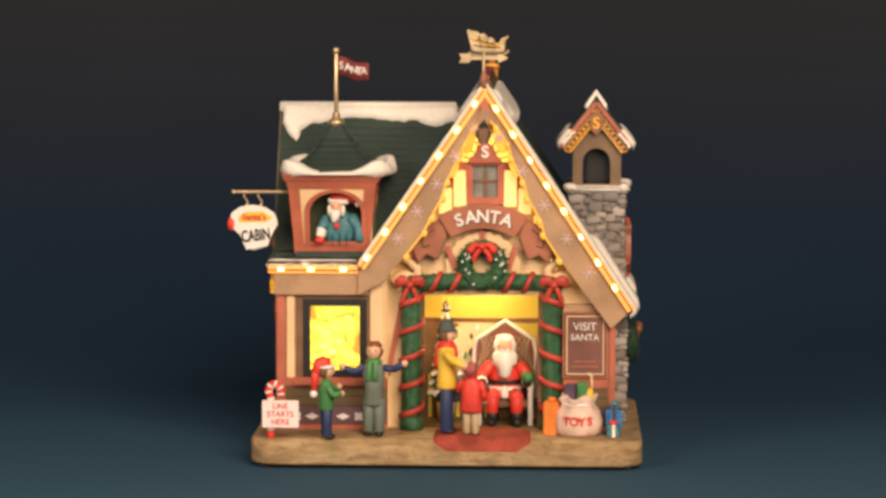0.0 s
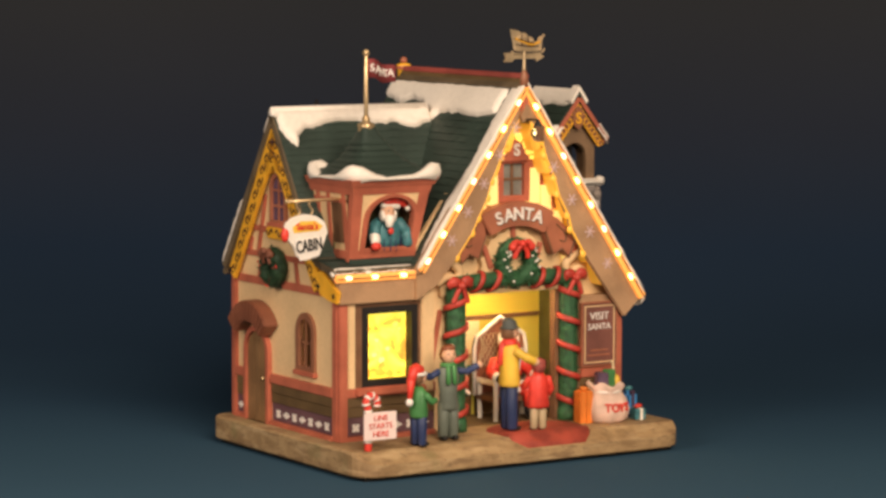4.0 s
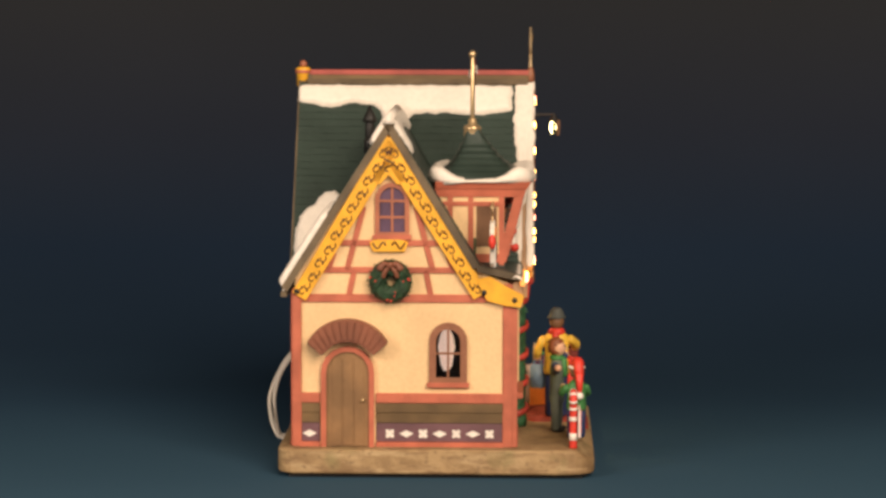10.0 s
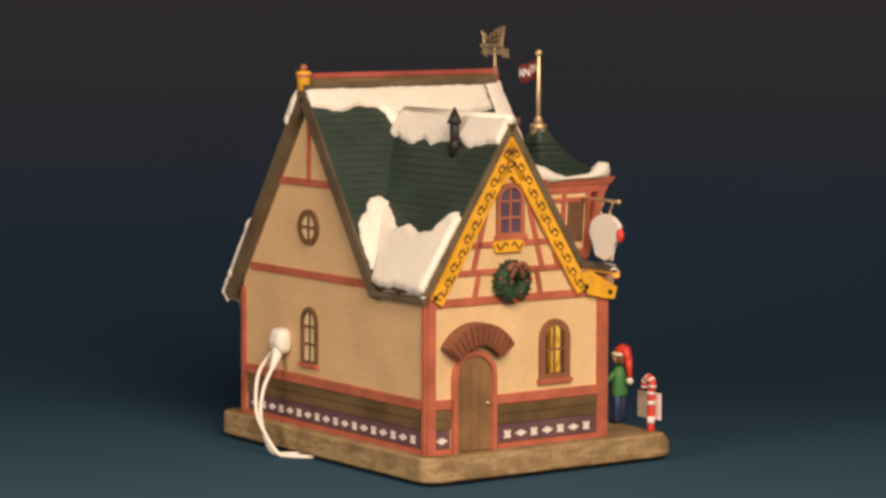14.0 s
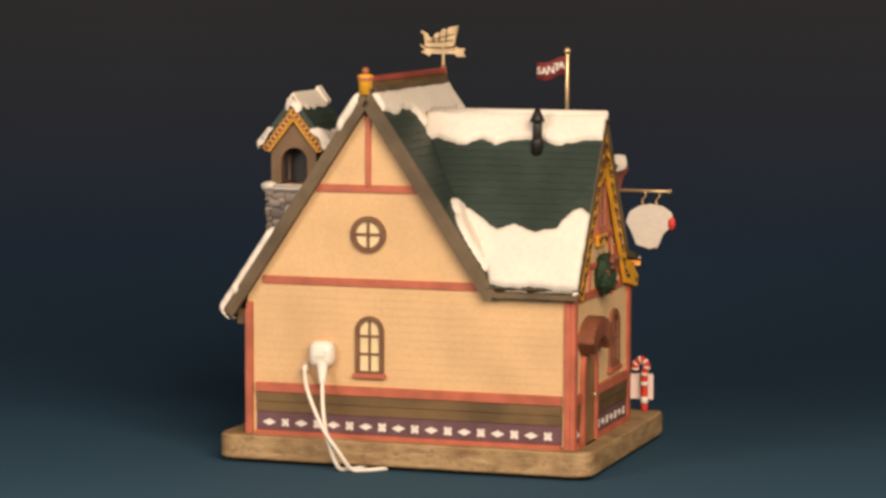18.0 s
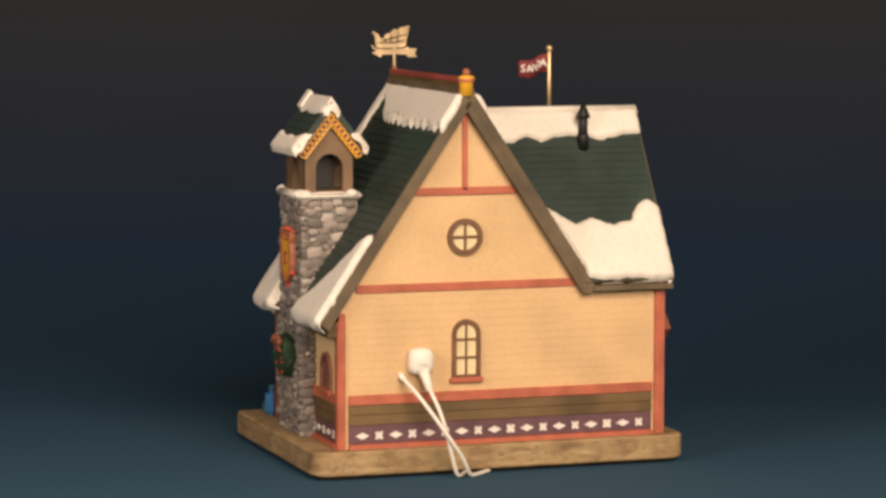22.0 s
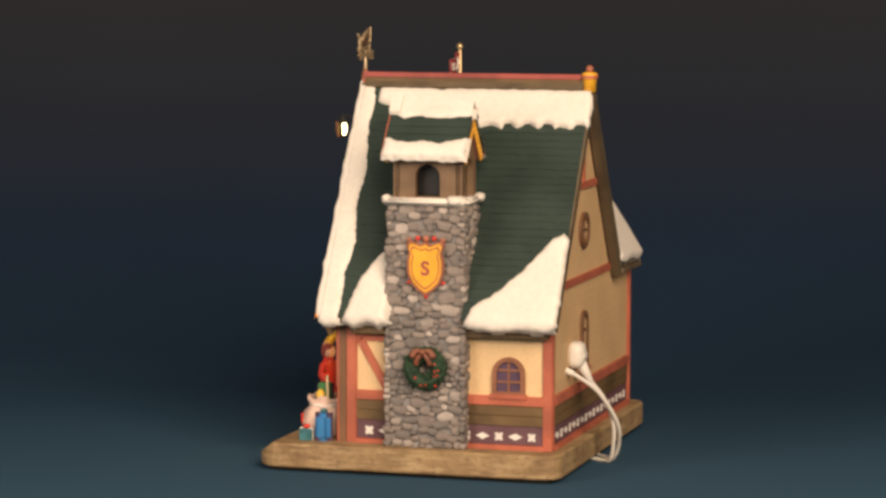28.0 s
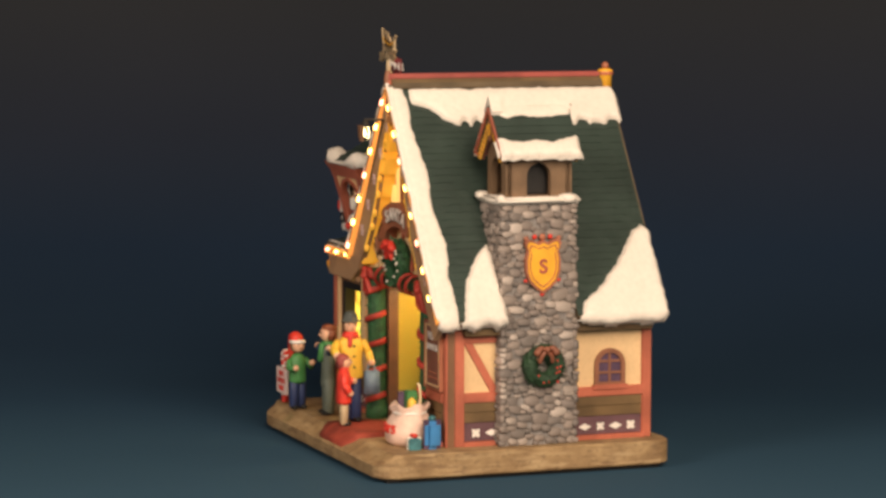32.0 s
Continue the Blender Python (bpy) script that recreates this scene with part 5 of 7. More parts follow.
def weathervane():
    v = part("weathervane", limb(bmesh.new(), (19.3, -44.5, 203), (19.3, -44.5, 219), 1.1, 0.8), BRONZE, house, "brass weathervane with arrow and sleigh", True)
    part("pole_foot", lathe(bmesh.new(), [(2.5, 199), (2.2, 204.5), (1.6, 207), (1.1, 208.2)], 19.3, -44.5, 10), UMBER, v, "", True)
    a = bmesh.new()
    prism(a, [(5.5, 218), (7.4, 215.6), (5.5, 213), (11, 213), (12.6, 214.9), (27, 214.9), (27.4, 213), (33, 215.7), (27.4, 218.2), (27, 216.4), (12.6, 216.4), (11, 218)], "y", -45.1, -43.9, 0, 0.2)
    part("arrow", a, BRONZE, v)
    s = bmesh.new()
    prism(s, [(10.5, 231), (12.6, 223), (14.5, 219.4), (28.5, 219.2), (30, 221), (30.6, 225.4), (32.6, 227.6), (29, 226.6), (27.6, 223.6), (24.5, 224), (23.5, 227), (21, 226.4), (19.5, 229.4), (17, 228.4), (16, 230)], "y", -44.9, -44.1, 0, 0.2)
    part("sleigh", s, BRONZE, v)
    edge = [(10.5, 231), (12.6, 223), (14.5, 219.4), (28.5, 219.2), (30, 221), (30.6, 225.4), (32.6, 227.6)]
    part("sleigh_edge", tube(bmesh.new(), spline([(x, -44.5, z) for x, z in edge], 4), 0.8, 6), BRONZE, v, "raised sleigh edge")
    for y in (-45.1, -43.9):
        for line in ([(13.4, 222.6), (19, 221.6), (28.6, 221.4)], [(12.4, 226), (17, 225), (22, 223.6), (27, 222.8)], [(17, 228), (17.6, 221.4)], [(21.4, 226), (21.6, 221.2)], [(25, 223.6), (25.2, 221)]):
            part("sleigh_groove", tube(bmesh.new(), [(x, y, z) for x, z in line], 0.34, 5), SEPIA, v, "dark groove")
    part("sleigh_rail", tube(bmesh.new(), spline([(12.8, -45.0, 226), (18, -45.0, 224), (24, -45.0, 222.4), (29.5, -45.0, 224)], 4), 0.6, 6), GOLD, v)
    for x, z, r in ((16, 226.5, 1.4), (20, 227, 1.6), (24, 225, 1.4)):
        part("parcel", blob(bmesh.new(), (x, -44.9, z), (r, 0.8, r), 0, 1), BRONZE, v)
    part("runner", tube(bmesh.new(), spline([(11, -44.5, 219), (14, -44.5, 217.4), (29, -44.5, 217.4), (33, -44.5, 220)], 5), 0.6, 6), BRONZE, v)


weathervane()


# ---- carved front gable and doorway ----
def leafy(bm, pts, r, n, seed, mi=0, size=1.0):
    """Short needles and tufts bunched round a line."""
    rnd = random.Random(seed)
    for k in range(n):
        f = rnd.uniform(0, len(pts) - 1.001)
        i = int(f)
        c = Vector(pts[i]).lerp(Vector(pts[i + 1]), f - i)
        d = Vector((rnd.gauss(0, 1), rnd.gauss(0, 1), rnd.gauss(0, 1))).normalized()
        c = c + d * r * rnd.uniform(0.55, 0.9)
        t = (d + Vector((rnd.gauss(0, 0.7), rnd.gauss(0, 0.7), rnd.gauss(0, 0.7)))).normalized()
        s = d.cross(t)
        s = s.normalized() if s.length > 1e-3 else d.orthogonal().normalized()
        start = len(bm.faces)
        tip, w = t * size * rnd.uniform(1.6, 3.0), s * size * rnd.uniform(0.5, 0.9)
        v = [bm.verts.new(c - w), bm.verts.new(c + w), bm.verts.new(c + tip), bm.verts.new(c + d * size * 0.6)]
        for tri in ((0, 1, 3), (1, 2, 3), (2, 0, 3), (0, 2, 1)):
            bm.faces.new([v[q] for q in tri])
        mark(bm, start, mi)
    return bm


def front_gable():
    king = part("king_post", boxed(17.6, 22.0, -45.5, -39.5, 182, 203, 0.5), RED, house, "red king post at the gable's peak")
    part("carving", prism(bmesh.new(), [(16, 183), (19.8, 190), (23.6, 183), (22, 179), (19.8, 182), (17.6, 179)], "y", -47, -44, 0, 0.4), MAUVE, king)
    pend = part("peak_lantern", limb(bmesh.new(), (19.6, -46, 181), (19.6, -58.5, 181.5), 0.8, 0.6), DARK, house, "small glowing lantern on a dark bracket")
    part("hood", lathe(bmesh.new(), [(3.0, 177.5), (2.0, 179.5), (0.7, 181.5)], 19.6, -58, 10), DARK, pend)
    part("bow_plate", prism(bmesh.new(), [(16.6, 178.5), (19.4, 177), (22.2, 178.5), (21.8, 175.2), (20.9, 173), (21.4, 171), (19.4, 172.4), (17.4, 171), (17.9, 173), (17, 175.2)], "y", -61.4, -60.2, 0, 0.3), BROWN, pend, "dark bow in front of the lantern")
    part("glass", lathe(bmesh.new(), [(0.8, 170.6), (1.6, 172), (1.9, 174.5), (1.3, 177.2)], 19.6, -57.4, 12), LAMP, pend, "glowing glass", True)
    shade = [(19.6 + r * math.sin(w), -57.6 - r * math.cos(w)) for r, ws in ((3.6, range(-5, 6)), (3.0, range(5, -6, -1))) for w in (0.19 * k for k in ws)]
    part("shade", prism(bmesh.new(), shade, "z", 169.6, 178), BROWN, pend, "brown shield round the lantern's front")
    hoop = [(19.6 + 3.4 * math.cos(a), -58, 174.5 + 3.4 * math.sin(a)) for a in (2 * math.pi * i / 12 for i in range(13))]
    part("sprig", leafy(tube(bmesh.new(), hoop[:-1], 0.7, 6, 0, True), hoop, 1.3, 150, 77, 0, 0.55), FIRGREEN, pend, "dark green sprig round the glass")
    # panels between timbers; their own glow stands in for light from behind
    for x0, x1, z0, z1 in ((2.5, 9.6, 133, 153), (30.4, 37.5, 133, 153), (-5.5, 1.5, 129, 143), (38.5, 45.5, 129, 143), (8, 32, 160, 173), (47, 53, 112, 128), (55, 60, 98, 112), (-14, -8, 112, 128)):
        part("lit_panel", boxed(x0, x1, -33.9, -29.3, z0, z1, 0.2), WARM, house, "amber panel that glows by itself in place of a bulb behind")
    for p, q, w in (((-14, 126), (12, 163), 3.2), ((54, 126), (28, 163), 3.2), ((3, 133), (3, 146), 2.4), ((37.4, 133), (37.4, 146), 2.4), ((-8, 142), (10, 152), 2.2), ((48, 142), (30, 152), 2.2)):
        beam(wall_f, "y", -29.5, -1, p, q, w, RED, "timber", 3.0)
    w = part("window", boxed(13, 27, -31.1, -29.1, 137.5, 156.5, 0), paint("grey_gable_panes", (0.26, 0.24, 0.20), 0.3, 0.7, 700, 120), house, "small grey-paned gable window in an orange-red frame")
    part("window_frame", ring(bmesh.new(), [(9.6, 134.5), (30.4, 134.5), (31.4, 160), (8.6, 160)], [(13, 138), (27, 138), (27, 156), (13, 156)], "y", -33.9, -29.3), RED, w)
    part("muntin", boxed(19.2, 20.8, -32.1, -30.1, 138, 156, 0), BROWN, w)
    part("muntin", boxed(13, 27, -32, -30.1, 146.4, 147.8, 0), BROWN, w)
    fan = [(20 + (12.6 if k % 2 else 14.2) * math.cos(math.radians(180 * k / 14)), 158 + (12.6 if k % 2 else 14.6) * math.sin(math.radians(180 * k / 14))) for k in range(15)]
    shell = part("shell", prism(bmesh.new(), fan, "y", -34.6, -30.2, 0, 0.5), SHELL, house, "pale amber shell over the gable window that glows by itself")
    for k in range(1, 14, 2):
        q = math.radians(180 * k / 14)
        part("rib", limb(bmesh.new(), (20 + 5 * math.cos(q), -34.8, 158 + 5 * math.sin(q)), (20 + 12.4 * math.cos(q), -34.8, 158 + 12.6 * math.sin(q)), 0.5, 0.5, 0, 6), GOLD, shell)
    crest = part("crest", prism(bmesh.new(), [(10.5, 157.2), (29.5, 157.2), (29, 160), (25.6, 161.4), (24.6, 166.6), (20, 169.6), (15.4, 166.6), (14.4, 161.4), (11, 160)], "y", -36.4, -30.5, 0, 0.6), RED, house, "orange-red carving with a pale letter")
    letters("lettering", "S", 9, Matrix.Translation((20, -36.7, 163.4)) @ FRONTAL, WHITE, crest, 0.4, 0.3)
    # arched name banner with folded tails
    n = 16
    cx, cz, ro, ri = 19.0, 88.0, 47.0, 33.5
    mid = [math.radians(58 + 64 * i / n) for i in range(n + 1)]
    bm = bmesh.new()
    prism(bm, [(cx + ro * math.cos(a), cz + ro * math.sin(a)) for a in mid] + [(cx + ri * math.cos(a), cz + ri * math.sin(a)) for a in mid[::-1]], "y", -40, -33.5, 0, 0.6)
    banner = part("banner", bm, ROSE, house, "rose-brown arched banner with cream capitals")
    for i, ch in enumerate("SANTA"):
        a = math.radians(90 + 19 - 9.5 * i)
        # Larger brown letters, shifted right and down: dark outline with a drawn shadow.
        letters("lettering_edge", ch, 9.6, Matrix.Translation((cx + 0.5 + 40 * math.cos(a), -40.1, cz - 0.5 + 40 * math.sin(a))) @ FRONTAL @ Matrix.Rotation(a - math.pi / 2, 4, "Z"), BROWN, banner, 0.3, 0.5)
        letters("lettering", ch, 9.6, Matrix.Translation((cx + 40 * math.cos(a), -40.4, cz + 40 * math.sin(a))) @ FRONTAL @ Matrix.Rotation(a - math.pi / 2, 4, "Z"), WHITE, banner, 0.5, 0.22)
    for s in (-1, 1):
        loop = [(cx + s * 22, 127), (cx + s * 29, 124), (cx + s * 40, 112), (cx + s * 36, 102), (cx + s * 31, 107), (cx + s * 25, 104), (cx + s * 20, 117)]
        tail = part("banner_tail", prism(bmesh.new(), loop, "y", -38, -31.5, 0, 0.5), ROSE, banner)
        # Brown lines on the tails draw the dark shadows of their folds.
        part("hem", tube(bmesh.new(), [(x, -38.1, z) for x, z in loop[2:]], 0.55, 5), BROWN, tail, "dark line for the shadow along the fold")
        part("curl", tube(bmesh.new(), spline([(cx + s * 27, -38.3, 121), (cx + s * 33, -38.4, 116), (cx + s * 33, -38.4, 111), (cx + s * 29.5, -38.3, 112)], 4), 0.5, 5), BROWN, tail, "dark curl with the fold's shadow drawn in")
        loop = [(cx + s * 30, 122), (cx + s * 38, 118), (cx + s * 46, 106), (cx + s * 42, 100), (cx + s * 36, 108)]
        fold = part("banner_fold", prism(bmesh.new(), loop, "y", -36, -30.5, 0, 0.5), RED, banner)
        part("hem", tube(bmesh.new(), [(x, -36.1, z) for x, z in loop[1:]], 0.5, 5), BROWN, fold, "dark line for the shadow along the fold")
        vol = part("volute", tube(bmesh.new(), spline([(cx + s * 50, -33.5, 91), (cx + s * 44, -34.5, 95), (cx + s * 38, -34.5, 93), (cx + s * 36, -34.5, 98), (cx + s * 42, -34.5, 103), (cx + s * 50, -34.5, 108)], 6), 2.6, 8), CREAM, house, "cream carved volute", True)
        part("gold_leaf", prism(bmesh.new(), [(cx + s * 47, 128), (cx + s * 53, 117), (cx + s * 50, 110), (cx + s * 44, 116)], "y", -33.5, -29.5, 0, 0.6), GOLD, vol)
    halo = bmesh.new()
    out = [(cx + 22 * math.cos(a) * (1.0 if i % 2 else 0.9), 98 + 22 * math.sin(a) * (1.0 if i % 2 else 0.9)) for i, a in enumerate(math.radians(5 + 170 * k / 20) for k in range(21))]
    prism(halo, out + [(cx - 22, 92), (cx + 22, 92)], "y", -34.5, -29.5, 0, 0.5)
    part("halo", halo, CREAM, house, "cream scalloped arch behind the wreath")
    for p, q in (((-1, 111), (4, 98)), ((37, 111), (33, 98)), ((18.6, 114.5), (18.6, 123))):
        beam(wall_f, "y", -34.6, -1, p, q, 3.0, RED, "strut", 1.6)
    part("lintel", boxed(-28, 64, -34, -26.5, 83.6, 90, 0.5), CREAM, house, "cream lintel over the doorway")
    part("jamb", boxed(-16, -13.6, -32.5, -26.5, 8.6, 84, 0.3), BROWN, house)
    part("jamb", boxed(49.6, 52, -32.5, -26.5, 8.6, 84, 0.3), BROWN, house)
    # notice board
    b = part("notice_board", boxed(64, 87.6, -38.7, -35.9, 39, 74.6, 0.4), SLATE, house, "rose-brown notice board with pale lettering")
    part("board_line", ring(bmesh.new(), [(65.4, 40.4), (86.2, 40.4), (86.2, 73.2), (65.4, 73.2)], [(66.0, 41.0), (85.6, 41.0), (85.6, 72.6), (66.0, 72.6)], "y", -39.1, -38.3), CREAM, b, "thin pale line")
    part("board_frame", ring(bmesh.new(), [(63.4, 38.4), (88.2, 38.4), (88.2, 75.2), (63.4, 75.2)], [(64.2, 39.2), (87.4, 39.2), (87.4, 74.4), (64.2, 74.4)], "y", -39.3, -36.3), ROSE, b, "rose edge")
    letters("lettering", "VISIT", 6.0, Matrix.Translation((75.6, -39, 67)) @ FRONTAL, WHITE, b, 0.25)
    letters("lettering", "SANTA", 5.0, Matrix.Translation((75.6, -39, 61)) @ FRONTAL, WHITE, b, 0.25)
    for z, w in ((47.6, 6), (44.8, 7.5)):
        part("mark", boxed(75.6 - w, 75.6 + w, -39.2, -38.5, z - 0.4, z + 0.4, 0), ROSE, b, "faint writing bar")
    wainscot(pier, "y", -36.5, -1, 64, 88.6)


front_gable()


# ---- greenery ----
def wreath(x, y, z, r, axis, label, bow=True, fat=0.25, size=1.0):
    """A ring of needles with a red bow, hung flat against a wall whose normal is the axis."""
    def at(a, rr, off=0.0):
        p, q = rr * math.cos(a), rr * math.sin(a)
        return (x + p, y + off, z + q) if axis == "y" else (x + off, y + p, z + q)

    side = -1 if (axis == "y" or x < 0) else 1
    w = thing("wreath", x, y, z, label, "wreath", "wreaths on the cottage")
    circle = [at(2 * math.pi * i / 24, r * (0.97 - fat)) for i in range(24)]
    body = tube(bmesh.new(), circle, r * fat, 8, 0, True)
    leafy(body, circle + [circle[0]], r * (fat + 0.05), 520, int(x) + 300, 0, r / 11)
    part("needles", body, GREENERY if axis == "y" else FIRGREEN, w)
    berries = bmesh.new()
    rnd = random.Random(int(z))
    for k in range(24 if axis == "y" else 12):
        blob(berries, at(rnd.uniform(0, 6.28), r * rnd.uniform(0.5, 0.92), side * r * 0.33), r * 0.055, 0, 1)
    tagged(part("berries", berries, TWINE if axis == "y" else SCARLET, w), kind="stuff")
    if bow:
        b = bmesh.new()
        for s in (-1, 1):
            for k in range(5):
                blob(b, at(math.pi / 2 - s * (0.16 + 0.11 * k), r * (0.80 + 0.05 * math.sin(k)), side * r * 0.4), r * (0.10 + 0.018 * k), 0, 2)
            tube(b, spline([at(math.pi / 2, r * 0.72, side * r * 0.38), at(math.pi / 2 - s * 0.5, r * 0.5, side * r * 0.38), at(math.pi / 2 - s * 1.0, r * 0.36, side * r * 0.32)], 5), r * 0.11, 6)
        blob(b, at(math.pi / 2, r * 0.76, side * r * 0.45), r * 0.15, 0, 2)
        part("bow", b, SCARLET if axis == "y" else CANOPY, w, "ribbon bow", True)
    return w


wreath(18.8, -38.5, 101.0, 14.5, "y", "green needle wreath with a red bow over the doorway", True, 0.30)
wreath(-98.5, 29.5, 98.5, 12.0, "x", "dark green wreath with a dull brown bow on the gable wall", True, 0.38)
wreath(101.8, 15.2, 52.0, 12.4, "x", "dark green wreath with a dull red bow on the chimney", True, 0.36)


def band(bm, line, wide, thick):
    """A flat ribbon along (point, outward) pairs."""
    rows = []
    for i, (p, o) in enumerate(line):
        p, o = Vector(p), Vector(o).normalized()
        run = (Vector(line[min(i + 1, len(line) - 1)][0]) - Vector(line[max(i - 1, 0)][0])).normalized()
        side = run.cross(o).normalized() * wide / 2
        rows.append([bm.verts.new(q) for q in (p - side, p - side * 0.8 + o * thick, p + side * 0.8 + o * thick, p + side)])
    for p, q in zip(rows, rows[1:]):
        for j in range(4):
            bm.faces.new((p[j], p[(j + 1) % 4], q[(j + 1) % 4], q[j]))
    bm.faces.new(rows[0])
    bm.faces.new(rows[-1][::-1])


def garland():
    g = thing("door_garland", 19, -36, 8.6, "green garland with red ribbon wound round the doorway", "garland")
    runs = (("upright", [(-20.5, -37, 9 + 8 * i) for i in range(11)]), ("upright", [(57.5, -33.5, 9 + 8 * i) for i in range(11)]),
            ("swag", [(-22 + 8.1 * i, -38 + 0.3 * i, 90.5 + 1.6 * math.sin(math.pi * i / 10)) for i in range(11)]))
    for k, (name, pts) in enumerate(runs):
        r = 6.0 if name == "upright" else 5.0
        bm = tube(bmesh.new(), pts, r - 0.5, 12)
        leafy(bm, pts, r, 620, 50 + k, 0, 1.05)
        p = part(name, bm, GREENERY, g)
        rib = bmesh.new()
        if name == "upright":
            s = 1 if k == 0 else -1
            for q in range(5):
                z0 = 15 + 15.5 * q
                band(rib, [((pts[0][0] + r * math.cos(w) * s, pts[0][1] + r * math.sin(w), z0 + 8 * (w + 3.6) / 4.0), (math.cos(w) * s, math.sin(w), 0)) for w in (-3.6 + 4.1 * j / 14 for j in range(15))], 3.4, 1.3)
        else:
            for x in (-7, 4, 33.5, 44):
                band(rib, [((x + 2.6 * math.sin(w), -37.6 + r * math.cos(w), 91.4 + r * math.sin(w)), (0, math.cos(w), math.sin(w))) for w in (1.2 + 4.0 * j / 12 for j in range(13))], 2.9, 1.1)
        tagged(part("ribbon", rib, RIBBON, p, "red ribbon turns", True), kind="stuff")
    for x, y in ((-21, -43), (58.2, -39.5)):
        b = bmesh.new()
        for s in (-1, 1):
            blob(b, (x + s * 4.0, y, 92.6), (4.0, 1.9, 3.2), 0, 2, 0.35)
            blob(b, (x + s * 6.0, y + 0.4, 91.4), (2.6, 1.6, 2.6), 0, 2, 0.35)
            tube(b, spline([(x, y - 0.4, 90), (x + s * 2.4, y - 0.4, 86.5), (x + s * 4.6, y + 0.4, 81)], 6), 1.5, 7)
        blob(b, (x, y - 1.4, 90.5), 2.5, 0, 2)
        part("bow", b, RIBBON, g, "scarlet bow", True)
    for s, x in ((-1, -20.5), (1, 57.5)):
        part("foot_wrap", lathe(bmesh.new(), [(6.4, 8.6), (6.8, 12), (6.2, 16)], x, -37 if s < 0 else -33.5, 12), GREENERY, g, "", True)


garland()


# ---- hanging sign ----
def hanging_sign():
    s = thing("hanging_sign", -109.5, -25, 108.5, "cream shield sign with red and black lettering on a bracket", "sign")
    o = [(-123, 121), (-122, 128), (-117, 131.5), (-110, 132.8), (-103, 131.5), (-97.5, 128), (-95.5, 122), (-99, 118), (-101.5, 109.5), (-110, 107.2), (-115, 110), (-116.5, 116)]
    board = part("board", prism(bmesh.new(), o, "y", -26.2, -23.8, 0, 0.5), SNOW, s, "cream shield board")
    part("plaque", prism(bmesh.new(), [(-117.6, 119.6), (-97.5, 119.6), (-101.5, 110), (-113.5, 107.6)], "y", -26.9, -26.0, 0, 0.2), WHITE, s)
    part("swoosh", prism(bmesh.new(), [(-117, 122.8), (-101.5, 123.4), (-99, 126), (-104, 129), (-113, 129), (-118, 126)], "y", -26.6, -26.0, 0, 0.2), AMBER, s, "orange oval")
    letters("lettering", "Santa's", 5.0, Matrix.Translation((-109, -26.9, 126)) @ FRONTAL, SCARLET, s, 0.2, 0.12)
    letters("lettering", "CABIN", 7.0, Matrix.Translation((-108.0, -27.2, 115.6)) @ FRONTAL @ Matrix.Rotation(0.12, 4, "Z") @ Matrix.Diagonal((0.78, 1.3, 1, 1)), BLACK, s, 0.25, 0.14)
    part("candy", blob(bmesh.new(), (-121.8, -25, 122), (2.4, 2.0, 4.2), 0, 2), SCARLET, s, "red candy blob", True)
    for x in (-114, -106):
        part("hook", tube(bmesh.new(), spline([(x, -25, 131.5), (x + 1.2, -25, 134.5), (x - 0.8, -25, 137.5), (x, -25, 140.6)], 5), 0.5, 6), METAL, s)


hanging_sign()


# ---- power lead ----
def lead():
    p = thing("power_lead", 10, 98, -7.0, "white plug and looped twin cable behind the cottage", "power cable")
    body = bmesh.new()
    girth_y = [(81.4, 6.2, 6.4), (83.0, 7.2, 7.4), (86.5, 7.0, 7.2), (88.6, 5.8, 6.0), (89.6, 3.6, 3.8)]
    loops = []
    for y, hx, hz in girth_y:
        loops.append([body.verts.new((46.3 + hx * math.copysign(abs(math.cos(w)) ** 0.62, math.cos(w)), y, 55 + hz * math.copysign(abs(math.sin(w)) ** 0.62, math.sin(w)))) for w in (2 * math.pi * (i + 0.5) / 28 for i in range(28))])
    for l0, l1 in zip(loops, loops[1:]):
        for i in range(28):
            body.faces.new((l0[i], l0[(i + 1) % 28], l1[(i + 1) % 28], l1[i]))
    body.faces.new(loops[0])
    body.faces.new(loops[-1][::-1])
    plug = part("plug", body, TWINE, p, "squarish white plastic plug", True)
    part("ridge", boxed(42.6, 50.0, 88.8, 90.2, 53.4, 56.6, 0.5), TWINE, plug)
    part("strain_relief", limb(bmesh.new(), (45.4, 87, 50), (43.6, 92, 40), 3.4, 1.9), TWINE, p, "", True)
    part("jack", limb(bmesh.new(), (56.7, 81.5, 47.5), (56.4, 85.5, 46), 2.0, 1.7), TWINE, p, "", True)
    part("cable", tube(bmesh.new(), spline([(43.6, 92, 40.5), (40.6, 99.5, 30), (37.6, 103.5, 17), (34.5, 103, 5), (31, 100.5, -4.4), (27, 96, -5.8), (21, 86, -5.8)], 8), 1.15, 8), TWINE, p, "white cable", True)
    part("cable", tube(bmesh.new(), spline([(56.4, 85.5, 46), (50, 97.5, 36), (38.5, 105.8, 18), (29.5, 105, 5), (24, 101, -4.4), (19, 97, -5.8), (8, 87, -5.8)], 8), 1.15, 8), TWINE, p, "white cable", True)


lead()


